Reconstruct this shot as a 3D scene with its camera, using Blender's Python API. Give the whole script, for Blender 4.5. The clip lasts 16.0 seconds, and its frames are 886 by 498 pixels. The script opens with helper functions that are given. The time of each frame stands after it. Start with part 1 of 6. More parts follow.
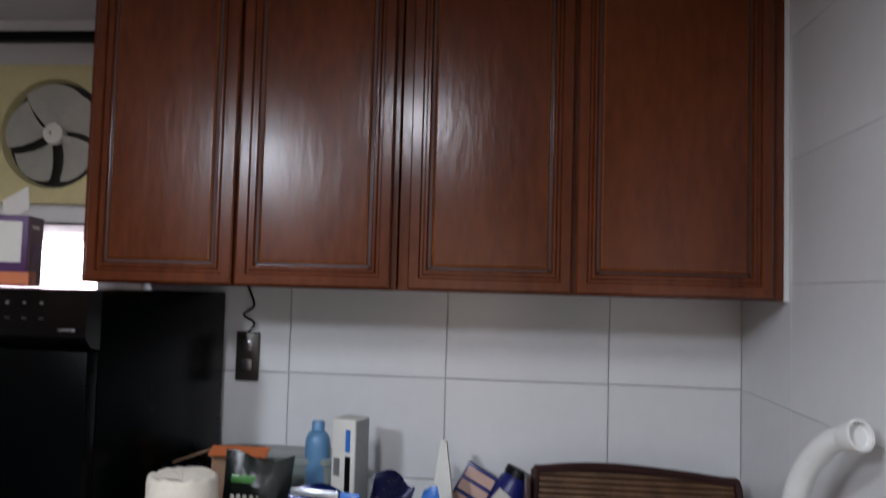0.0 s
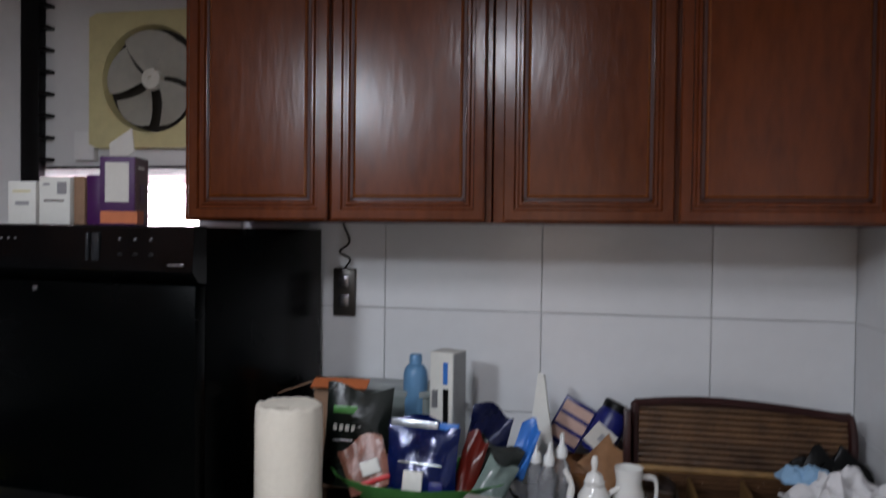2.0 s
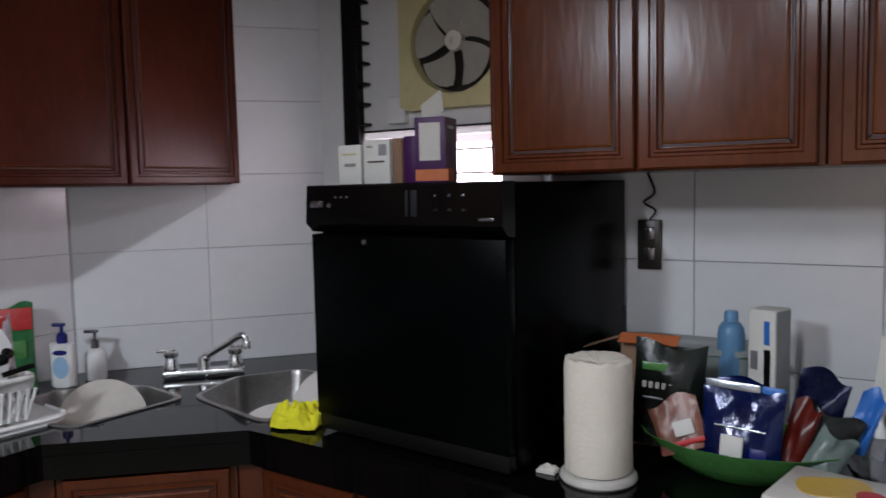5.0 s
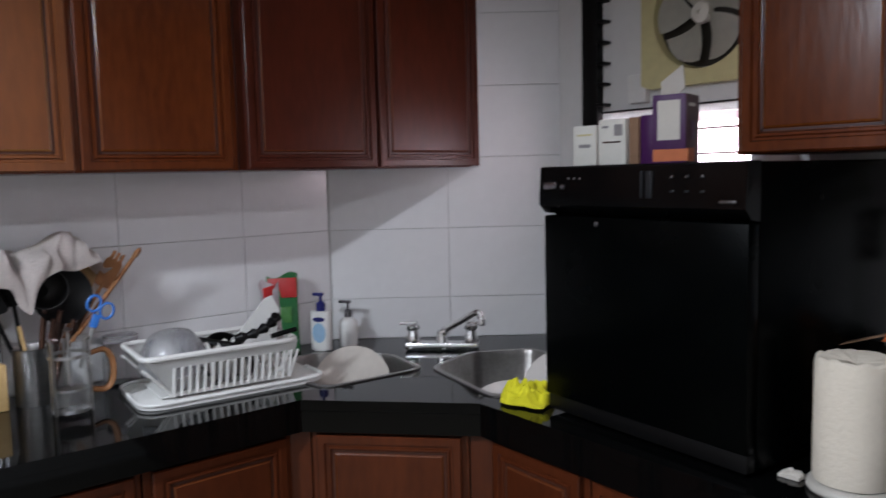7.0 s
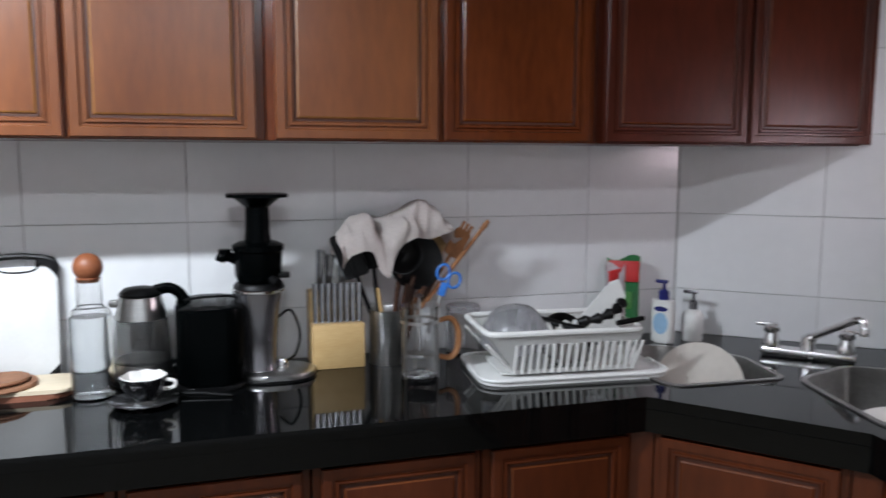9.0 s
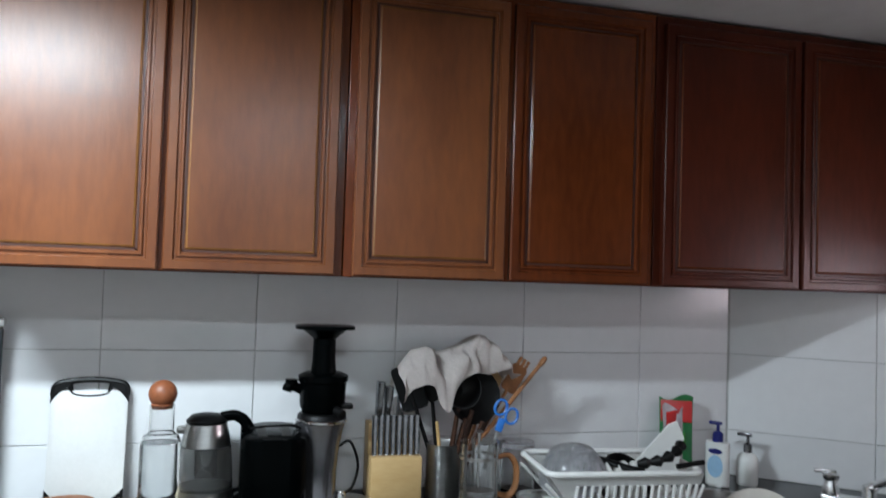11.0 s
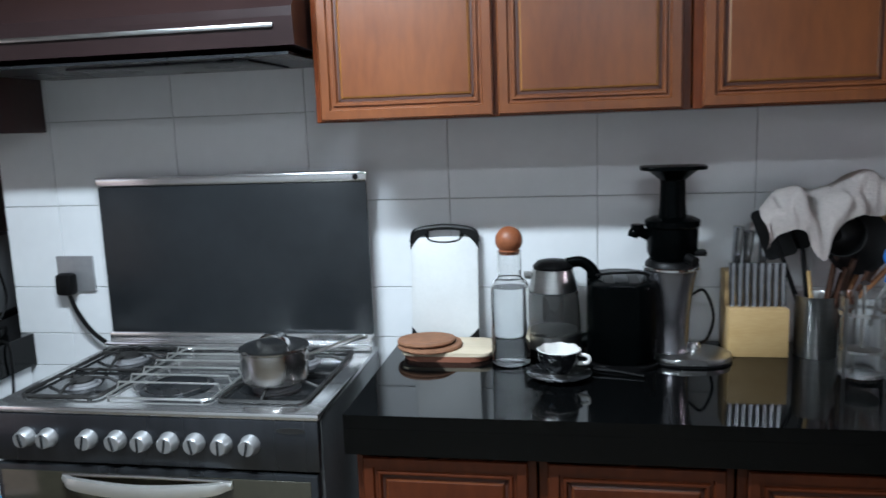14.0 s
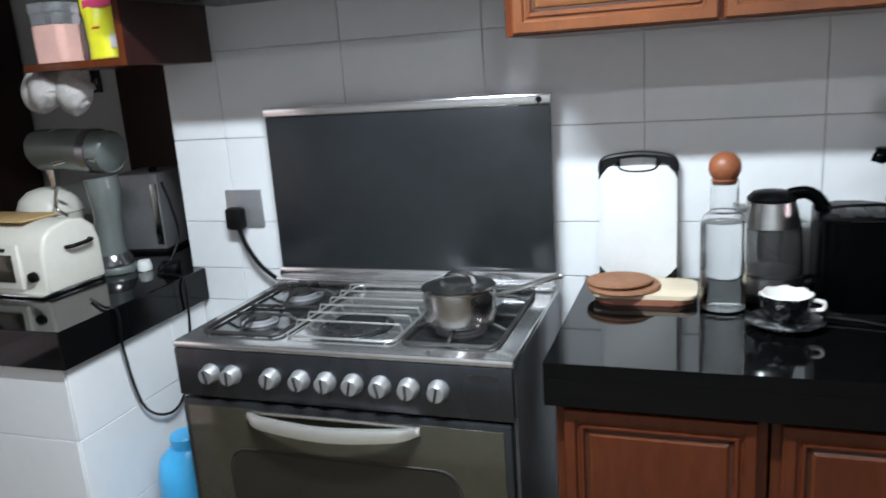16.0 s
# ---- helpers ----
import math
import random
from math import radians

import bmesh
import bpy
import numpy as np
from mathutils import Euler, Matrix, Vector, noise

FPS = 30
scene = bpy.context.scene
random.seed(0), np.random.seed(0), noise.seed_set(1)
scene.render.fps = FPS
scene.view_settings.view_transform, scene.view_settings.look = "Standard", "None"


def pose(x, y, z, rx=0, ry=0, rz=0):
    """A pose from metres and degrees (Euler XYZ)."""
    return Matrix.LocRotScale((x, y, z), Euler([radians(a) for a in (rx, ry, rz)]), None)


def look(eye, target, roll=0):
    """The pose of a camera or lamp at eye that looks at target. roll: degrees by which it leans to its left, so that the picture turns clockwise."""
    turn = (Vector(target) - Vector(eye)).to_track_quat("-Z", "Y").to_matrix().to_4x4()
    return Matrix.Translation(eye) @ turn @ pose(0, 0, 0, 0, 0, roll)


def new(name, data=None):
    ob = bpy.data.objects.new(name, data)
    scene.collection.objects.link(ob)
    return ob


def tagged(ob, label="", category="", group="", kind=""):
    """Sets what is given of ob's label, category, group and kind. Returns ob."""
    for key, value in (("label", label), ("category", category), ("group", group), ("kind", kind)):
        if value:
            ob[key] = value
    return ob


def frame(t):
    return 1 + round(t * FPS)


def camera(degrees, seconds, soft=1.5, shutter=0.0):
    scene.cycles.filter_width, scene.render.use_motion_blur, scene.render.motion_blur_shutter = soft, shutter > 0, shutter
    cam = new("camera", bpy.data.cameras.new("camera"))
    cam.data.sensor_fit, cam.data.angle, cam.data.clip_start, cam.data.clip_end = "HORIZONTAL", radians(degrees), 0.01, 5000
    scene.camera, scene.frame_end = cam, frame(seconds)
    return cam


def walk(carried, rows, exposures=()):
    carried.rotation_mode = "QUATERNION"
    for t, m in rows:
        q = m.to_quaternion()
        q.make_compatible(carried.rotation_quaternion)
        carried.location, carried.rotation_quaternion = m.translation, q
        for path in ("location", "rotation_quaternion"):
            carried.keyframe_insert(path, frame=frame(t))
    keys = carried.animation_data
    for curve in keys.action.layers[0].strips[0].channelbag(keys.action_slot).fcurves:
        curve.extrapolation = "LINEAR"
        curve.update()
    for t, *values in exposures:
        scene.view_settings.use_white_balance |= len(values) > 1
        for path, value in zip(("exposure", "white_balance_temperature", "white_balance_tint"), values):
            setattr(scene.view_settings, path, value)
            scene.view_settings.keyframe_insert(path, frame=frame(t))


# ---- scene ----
cam = camera(60.1, 16.0, shutter=0.6)
PATH = [
    (0, (2.441, -1.92, 1.513), (2.262, 0.069, 1.624), 1.6),
    (0.5, (2.438, -1.941, 1.526), (2.202, 0.03, 1.772), 2.1),
    (1, (2.433, -1.949, 1.525), (2.15, 0.013, 1.79), 2.4),
    (1.5, (2.428, -1.932, 1.513), (2.101, 0.035, 1.667), 2.1),
    (2, (2.415, -1.9, 1.49), (2.022, 0.06, 1.449), 0.7),
    (2.5, (2.412, -1.884, 1.477), (1.939, 0.049, 1.283), -0.7),
    (3, (2.405, -1.879, 1.461), (1.844, 0.017, 1.162), -1.9),
    (3.5, (2.395, -1.85, 1.458), (1.72, 0.006, 1.143), -2.5),
    (4, (2.381, -1.856, 1.477), (1.518, -0.067, 1.241), -2.5),
    (4.2, (2.368, -1.859, 1.489), (1.452, -0.094, 1.279), -2.1),
    (6.3, (2.364, -1.913, 1.489), (0.994, -0.461, 1.363), -1.0),
    (6.5, (2.397, -1.889, 1.483), (0.963, -0.502, 1.344), -1.1),
    (7, (2.382, -1.87, 1.484), (0.845, -0.605, 1.293), -1.4),
    (7.5, (2.367, -1.837, 1.491), (0.706, -0.745, 1.268), -1.2),
    (8, (2.319, -1.835, 1.483), (0.539, -0.953, 1.25), 0.1),
    (8.5, (2.249, -1.855, 1.473), (0.397, -1.144, 1.217), 0.3),
    (9, (2.183, -1.9, 1.475), (0.282, -1.327, 1.237), 0.2),
    (9.2, (2.173, -1.913, 1.481), (0.257, -1.392, 1.242), 0.1),
    (11.3, (2.218, -2.033, 1.52), (0.28, -1.555, 1.654), 1.7),
    (11.5, (2.216, -2.024, 1.521), (0.256, -1.648, 1.65), 1.3),
    (12, (2.215, -2.033, 1.527), (0.222, -1.883, 1.587), 0.1),
    (12.5, (2.172, -2.044, 1.509), (0.174, -2.024, 1.432), -0.6),
    (13, (2.152, -2.047, 1.486), (0.165, -2.132, 1.273), -1.3),
    (13.5, (2.131, -2.049, 1.49), (0.162, -2.236, 1.193), -1.7),
    (14, (2.083, -2.026, 1.498), (0.138, -2.366, 1.178), -2.1),
    (14.5, (2.038, -1.997, 1.49), (0.122, -2.473, 1.174), -2.4),
    (15, (1.995, -2.036, 1.478), (0.106, -2.595, 1.128), -2.9),
    (15.5, (1.957, -2.14, 1.47), (0.092, -2.737, 1.067), -3.5),
    (16, (1.951, -2.222, 1.468), (0.118, -2.87, 0.999), -4.0),
]
walk(cam, [(t, look(eye, target, roll)) for t, eye, target, roll in PATH],
     exposures=((0, 0.0, 6500, 17), (1.5, -0.05, 6500, 17), (2.5, -0.42, 6500, 17), (4.2, -0.45, 6500, 17), (6.5, -0.20, 6500, 16), (7, -0.22, 6500, 16), (8, 0.14, 6550, 15),
                (9, -0.06, 6500, 14), (11.5, -0.25, 6150, 6), (12.5, -0.38, 5950, 6), (13.5, -0.40, 6000, 7), (14.5, -0.26, 6100, 8), (16, -0.10, 6400, 10)))

# ---- world, lamps ----
CZ = 0.90          # top of the worktops
CEIL = 2.28
world = bpy.data.worlds.new("daylight")
scene.world = world
world.use_nodes = True
wn = world.node_tree.nodes
sky = wn.new("ShaderNodeTexSky")
sky.sky_type = "NISHITA"
sky.sun_disc = False
sky.sun_elevation, sky.sun_rotation = radians(40), radians(200)
world.node_tree.links.new(sky.outputs[0], wn["Background"].inputs[0])
wn["Background"].inputs[1].default_value = 0.12


def area_lamp(name, m, sx, sy, watts, colour):
    d = bpy.data.lights.new(name, "AREA")
    d.shape, d.size, d.size_y, d.energy, d.color = "RECTANGLE", sx, sy, watts, colour
    ob = new(name, d)
    ob.matrix_world = m
    return ob


# two fluorescent tubes under the ceiling, the window's daylight, and an added unseen fill behind
area_lamp("tube_light", pose(1.12, -2.74, 2.205, 0, 0, 90), 0.60, 0.06, 70, (0.82, 0.92, 1.0))
area_lamp("short_tube_light", pose(2.05, -1.85, 2.205, 0, 0, 90), 0.50, 0.12, 19, (0.86, 0.93, 1.0))
area_lamp("window_daylight", pose(1.0, 0.26, 1.55, -90, 0, 0), 0.6, 0.16, 4, (1.0, 0.84, 0.92))
# fill lamp in an invented opening in the south wall, out of view
area_lamp("unseen_pink_fill", pose(2.05, -5.72, 1.05, 90, 0, 0), 0.85, 2.0, 4, (1.0, 0.80, 0.84))


# ---- materials ----
def material(name, colour, rough=0.5, metal=0.0, vary=0.12, scale=6.0, bump=0.0, bump_scale=60.0, coat=0.0,
             stretch=(1, 1, 1), spec=0.5, transmission=0.0, ior=1.45, emit=0.0, second=None, rough_vary=0.06, alpha=1.0):
    m = bpy.data.materials.new(name)
    m.use_nodes = True
    nt = m.node_tree
    n, l = nt.nodes, nt.links
    b = n["Principled BSDF"]
    tc = n.new("ShaderNodeTexCoord")
    mp = n.new("ShaderNodeMapping")
    mp.inputs["Scale"].default_value = stretch
    l.new(tc.outputs["Object"], mp.inputs[0])
    t1 = n.new("ShaderNodeTexNoise")
    t1.inputs["Scale"].default_value, t1.inputs["Detail"].default_value = scale, 6
    t2 = n.new("ShaderNodeTexNoise")
    t2.inputs["Scale"].default_value, t2.inputs["Detail"].default_value = scale * 9, 4
    l.new(mp.outputs[0], t1.inputs["Vector"]), l.new(mp.outputs[0], t2.inputs["Vector"])
    mean = n.new("ShaderNodeMath")
    mean.operation = "MULTIPLY_ADD"
    l.new(t2.outputs["Fac"], mean.inputs[0])
    mean.inputs[1].default_value = 0.4
    half = n.new("ShaderNodeMath")
    half.operation = "MULTIPLY"
    half.inputs[1].default_value = 0.6
    l.new(t1.outputs["Fac"], half.inputs[0]), l.new(half.outputs[0], mean.inputs[2])
    ramp = n.new("ShaderNodeValToRGB")
    ramp.color_ramp.elements[0].position, ramp.color_ramp.elements[1].position = 0.3, 0.7
    dark = second or [c * (1 - vary) for c in colour]
    light = colour if second else [min(1, c * (1 + vary)) for c in colour]
    ramp.color_ramp.elements[0].color = (*dark, 1)
    ramp.color_ramp.elements[1].color = (*light, 1)
    l.new(mean.outputs[0], ramp.inputs[0]), l.new(ramp.outputs[0], b.inputs["Base Color"])
    rr = n.new("ShaderNodeMapRange")
    rr.inputs["To Min"].default_value, rr.inputs["To Max"].default_value = max(0, rough - rough_vary), min(1, rough + rough_vary)
    l.new(t1.outputs["Fac"], rr.inputs[0]), l.new(rr.outputs[0], b.inputs["Roughness"])
    b.inputs["Metallic"].default_value = metal
    b.inputs["Coat Weight"].default_value, b.inputs["Coat Roughness"].default_value = coat, 0.12
    b.inputs["Specular IOR Level"].default_value, b.inputs["IOR"].default_value = spec, ior
    b.inputs["Transmission Weight"].default_value, b.inputs["Alpha"].default_value = transmission, alpha
    if emit:
        l.new(ramp.outputs[0], b.inputs["Emission Color"])
        b.inputs["Emission Strength"].default_value = emit
    if bump:
        t3 = n.new("ShaderNodeTexNoise")
        t3.inputs["Scale"].default_value, t3.inputs["Detail"].default_value = bump_scale, 5
        l.new(mp.outputs[0], t3.inputs["Vector"])
        bp = n.new("ShaderNodeBump")
        bp.inputs["Strength"].default_value, bp.inputs["Distance"].default_value = bump, 0.004
        l.new(t3.outputs["Fac"], bp.inputs["Height"]), l.new(bp.outputs[0], b.inputs["Normal"])
    return m


def vary_by_object(m, amount):
    """Each piece a little lighter or darker than the next."""
    nt = m.node_tree
    b = nt.nodes["Principled BSDF"]
    src = b.inputs["Base Color"].links[0].from_socket
    info, mr, hsv = nt.nodes.new("ShaderNodeObjectInfo"), nt.nodes.new("ShaderNodeMapRange"), nt.nodes.new("ShaderNodeHueSaturation")
    mr.inputs["To Min"].default_value, mr.inputs["To Max"].default_value = 1 - amount, 1 + amount
    nt.links.new(info.outputs["Random"], mr.inputs[0]), nt.links.new(mr.outputs[0], hsv.inputs["Value"])
    nt.links.new(src, hsv.inputs["Color"]), nt.links.new(hsv.outputs[0], b.inputs["Base Color"])
    return m


def wood(name, colour, second, rough=0.22, gloss=0.42):
    m = material(name, colour, rough, scale=2.2, stretch=(3, 3, 0.8), bump=0.13, bump_scale=22, spec=gloss, second=second, rough_vary=0.06)
    e = m.node_tree.nodes["Color Ramp"].color_ramp.elements
    e[0].position, e[1].position = 0.33, 0.67
    return vary_by_object(m, 0.10)


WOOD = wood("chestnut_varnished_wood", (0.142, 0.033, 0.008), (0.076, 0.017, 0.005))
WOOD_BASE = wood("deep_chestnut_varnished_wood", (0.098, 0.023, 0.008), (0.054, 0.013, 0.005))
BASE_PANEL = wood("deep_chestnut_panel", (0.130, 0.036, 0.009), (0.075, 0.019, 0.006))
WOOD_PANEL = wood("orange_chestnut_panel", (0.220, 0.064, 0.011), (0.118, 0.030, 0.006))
# real stain hue, lightened further for the lamp's glare near the cooker
WOOD_HONEY = wood("honey_wood_with_lamp_glare", (0.185, 0.058, 0.016), (0.110, 0.032, 0.010), 0.33, 0.6)
HONEY_PANEL = wood("honey_panel_with_lamp_glare", (0.275, 0.122, 0.024), (0.180, 0.070, 0.013), 0.37, 0.65)
# redder stain, darkened further for the dim corner far from the lamp
WOOD_RED = wood("red_wood_with_corner_shade", (0.080, 0.015, 0.006), (0.045, 0.009, 0.004), 0.32, 0.22)
RED_PANEL = wood("chestnut_panel_with_corner_shade", (0.150, 0.040, 0.008), (0.085, 0.020, 0.005), 0.32, 0.22)
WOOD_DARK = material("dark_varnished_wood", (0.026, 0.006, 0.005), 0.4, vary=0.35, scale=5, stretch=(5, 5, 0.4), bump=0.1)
GROOVE = material("groove_shade_and_kick_brown", (0.05, 0.014, 0.007), 0.5, vary=0.2)
TILE = vary_by_object(material("white_glazed_tile", (0.72, 0.725, 0.73), 0.20, vary=0.035, scale=3, bump=0.05, bump_scale=14, rough_vary=0.08), 0.02)
PALEGROUT = material("pale_grout", (0.62, 0.62, 0.61), 0.8, vary=0.08, scale=9)
PANELBLACK = material("polished_black_panel", (0.002, 0.0023, 0.0026), 0.12, vary=0.2, scale=8, spec=0.22)
GROUT = material("grey_grout", (0.52, 0.52, 0.51), 0.9, vary=0.15, scale=9)
PAINT = material("matt_white_paint", (0.66, 0.66, 0.65), 0.7, vary=0.05, scale=3, bump=0.1, bump_scale=90)
# beige made up for walls out of view, dark enough to cut bounced light
ROOM = material("unseen_wall_beige", (0.34, 0.31, 0.27), 0.8, vary=0.06, scale=2)
CEILING = material("off_white_ceiling_paint", (0.50, 0.50, 0.49), 0.8, vary=0.06, scale=2, bump=0.1)
FLOOR = vary_by_object(material("beige_floor_tile", (0.17, 0.145, 0.105), 0.3, vary=0.12, scale=4), 0.04)
GRANITE = material("polished_black_granite", (0.0020, 0.0022, 0.0023), 0.05, vary=0.5, scale=60, rough_vary=0.025, spec=0.30)
BLACK = material("black_gloss_plastic", (0.0006, 0.0010, 0.0011), 0.26, vary=0.2, scale=8, spec=0.05)
BLACK_MATT = material("black_matt_plastic", (0.0028, 0.0028, 0.003), 0.42, vary=0.25, scale=8, spec=0.22)
STEEL = material("brushed_steel", (0.50, 0.50, 0.49), 0.30, 1.0, vary=0.12, scale=20, stretch=(1, 1, 6), bump=0.03)
STEEL_DARK = material("dark_grey_enamel_steel", (0.040, 0.043, 0.047), 0.28, 0.7, vary=0.15, scale=8)
CHROME = material("polished_chrome", (0.74, 0.74, 0.74), 0.15, 1.0, vary=0.05)
GREYGLASS = material("dark_grey_glass_lid", (0.016, 0.018, 0.020), 0.30, vary=0.25, scale=3, spec=0.40, rough_vary=0.05)
WHITE = material("white_plastic", (0.72, 0.72, 0.70), 0.38, vary=0.05, scale=8)
CREAM = material("cream_enamel", (0.70, 0.67, 0.59), 0.32, vary=0.06, scale=5)
CERAMIC = material("white_ceramic", (0.68, 0.665, 0.63), 0.18, vary=0.04)
GOLD = material("gold_rim", (0.34, 0.25, 0.09), 0.35, 1.0)
GLASS = material("clear_glass", (0.985, 0.99, 0.99), 0.01, vary=0.01, transmission=1.0, ior=1.45, rough_vary=0.01)
WATER = material("clear_water", (0.97, 0.99, 0.99), 0.01, vary=0.0, transmission=1.0, ior=1.33, rough_vary=0.0)
CLOUDY = material("cloudy_plastic", (0.86, 0.87, 0.90), 0.16, vary=0.05, transmission=0.85, ior=1.25)
PAPER = material("white_paper", (0.58, 0.55, 0.50), 0.85, vary=0.06, scale=12, bump=0.25, bump_scale=50)
TOWEL = material("cream_paper_towel", (0.70, 0.64, 0.54), 0.9, vary=0.05, scale=10, bump=0.5, bump_scale=120)
CLOTH = material("pale_cloth", (0.60, 0.54, 0.51), 0.95, vary=0.12, scale=14, bump=0.5, bump_scale=160)
YELLOW = material("yellow_cloth", (0.72, 0.68, 0.02), 0.8, vary=0.1, scale=14, bump=0.4, bump_scale=120)
GREEN = material("green_glazed_ceramic", (0.065, 0.22, 0.055), 0.25, vary=0.25, scale=10)
BLUEBAG = material("blue_foil", (0.002, 0.008, 0.060), 0.14, 0.2, vary=0.6, scale=14, bump=0.9, bump_scale=22)
SILVERFOIL = material("silver_foil", (0.5, 0.55, 0.6), 0.25, 0.8, vary=0.3, scale=20, bump=0.6, bump_scale=30)
BLACKBAG = material("dark_green_coffee_foil", (0.006, 0.009, 0.007), 0.28, vary=0.5, scale=12, bump=0.8, bump_scale=24)
RED = material("red_print", (0.50, 0.03, 0.03), 0.4, vary=0.15)
ORANGE = material("orange_card", (0.55, 0.15, 0.05), 0.6, vary=0.12)
PINKPRINT = material("tan_printed_film", (0.36, 0.15, 0.10), 0.3, vary=0.4, scale=22, second=(0.07, 0.02, 0.015), bump=0.5, bump_scale=22)
BLUE = material("blue_plastic", (0.03, 0.16, 0.52), 0.35, vary=0.12)
BLUEBOTTLE = material("translucent_blue_bottle", (0.16, 0.36, 0.60), 0.3, vary=0.1, transmission=0.3)
SKYBLUE = material("sky_blue_plastic", (0.06, 0.42, 0.78), 0.35, vary=0.08)
NAVY = material("navy_print", (0.012, 0.016, 0.13), 0.35, vary=0.2)
PURPLE = material("purple_print", (0.055, 0.008, 0.075), 0.4, vary=0.2)
CARTON = material("pale_carton", (0.66, 0.65, 0.60), 0.65, vary=0.06, scale=10)
BROWNCARD = material("brown_cardboard", (0.24, 0.14, 0.085), 0.8, vary=0.15, scale=10)
PALEWOOD = material("pale_bamboo", (0.58, 0.40, 0.19), 0.45, vary=0.18, scale=4, stretch=(1, 1, 6), second=(0.47, 0.30, 0.12))
SPOONWOOD = material("spoon_wood", (0.27, 0.115, 0.042), 0.55, vary=0.3, scale=10, stretch=(4, 4, 0.6))
CORK = material("brown_cork", (0.25, 0.115, 0.06), 0.8, vary=0.3, scale=30, bump=0.5, bump_scale=90)
BALLWOOD = material("turned_cork_ball", (0.24, 0.078, 0.032), 0.45, vary=0.3, scale=18)
WICKER = vary_by_object(material("brown_wicker", (0.060, 0.028, 0.012), 0.5, vary=0.4, scale=30, bump=0.5, bump_scale=60), 0.35)
WICKER_MID = vary_by_object(material("mottled_wicker", (0.16, 0.080, 0.034), 0.45, vary=0.5, scale=16, second=(0.035, 0.016, 0.008), bump=0.5, bump_scale=60), 0.25)
WICKER_LIGHT = vary_by_object(material("tan_wicker", (0.19, 0.105, 0.035), 0.5, vary=0.35, scale=30, bump=0.5, bump_scale=60), 0.25)
STRAW = material("dry_straw", (0.15, 0.105, 0.030), 0.7, vary=0.4, scale=20)
FANCREAM = material("yellowed_cream_plastic", (0.58, 0.52, 0.27), 0.5, vary=0.12, scale=5)
BLADE = material("grey_white_fan_plastic", (0.66, 0.64, 0.56), 0.45, vary=0.1, scale=5)
MIXER = material("grey_green_enamel", (0.19, 0.21, 0.20), 0.26, 0.3, vary=0.08, scale=5)
GREYMETAL = material("dull_grey_metal", (0.34, 0.34, 0.35), 0.38, 0.6, vary=0.12, scale=6)
BURNT = material("dark_cast_iron", (0.02, 0.019, 0.018), 0.55, 0.2, vary=0.4, scale=30, bump=0.3)
SILVERPLASTIC = material("silver_grey_plastic", (0.27, 0.265, 0.28), 0.22, 0.9, vary=0.08)
PINKPOWDER = material("pink_powder", (0.72, 0.42, 0.36), 0.8, vary=0.1, scale=30)
BAGYELLOW = material("yellow_snack_film", (0.70, 0.66, 0.03), 0.3, vary=0.12, bump=0.4, bump_scale=20)
FILM = material("clear_film", (0.60, 0.565, 0.51), 0.22, vary=0.06, bump=0.5, bump_scale=18)
# emits by itself, standing for the daylight outside
OUTDOORGLOW = material("glowing_pink_backdrop", (0.78, 0.62, 0.66), 0.9, vary=0.1, scale=6, emit=1.6)


# ---- mesh helpers ----
def finish(name, bm, mat, smooth=True, angle=40):
    bmesh.ops.recalc_face_normals(bm, faces=bm.faces)
    me = bpy.data.meshes.new(name)
    for f in bm.faces:
        f.smooth = smooth
    for e in bm.edges:
        if len(e.link_faces) == 2 and e.calc_face_angle(0) > radians(angle):
            e.smooth = False
    bm.to_mesh(me)
    bm.free()
    me.materials.append(mat)
    return me


def thing(name, label, category, m=None, group="", kind=""):
    ob = new(name)
    ob.empty_display_size = 0.05
    if m:
        ob.matrix_world = m
    return tagged(ob, label, category, group, kind)


def part(name, bm, mat, parent, label="", smooth=True):
    ob = new(name, finish(name, bm, mat, smooth))
    ob.parent = parent
    if label:
        ob["label"] = label
    return ob


def solo(name, bm, mat, label, category, m=None, group="", kind=""):
    ob = new(name, finish(name, bm, mat))
    if m:
        ob.matrix_world = m
    return tagged(ob, label, category, group, kind)


def box(x0, y0, z0, x1, y1, z1, r=0.0, bm=None, m=None, seg=2):
    own = bmesh.new()
    bmesh.ops.create_cube(own, size=1)
    for v in own.verts:
        v.co = Vector(((x0 + x1) / 2 + v.co.x * (x1 - x0), (y0 + y1) / 2 + v.co.y * (y1 - y0), (z0 + z1) / 2 + v.co.z * (z1 - z0)))
    if r:
        bmesh.ops.bevel(own, geom=own.edges[:], offset=r, segments=seg, profile=0.5, affect="EDGES")
    return merge(bm, own, m)


def merge(bm, own, m=None):
    if m:
        own.transform(m)
    if bm is None:
        return own
    me = bpy.data.meshes.new("t")
    own.to_mesh(me)
    own.free()
    bm.from_mesh(me)
    bpy.data.meshes.remove(me)
    return bm


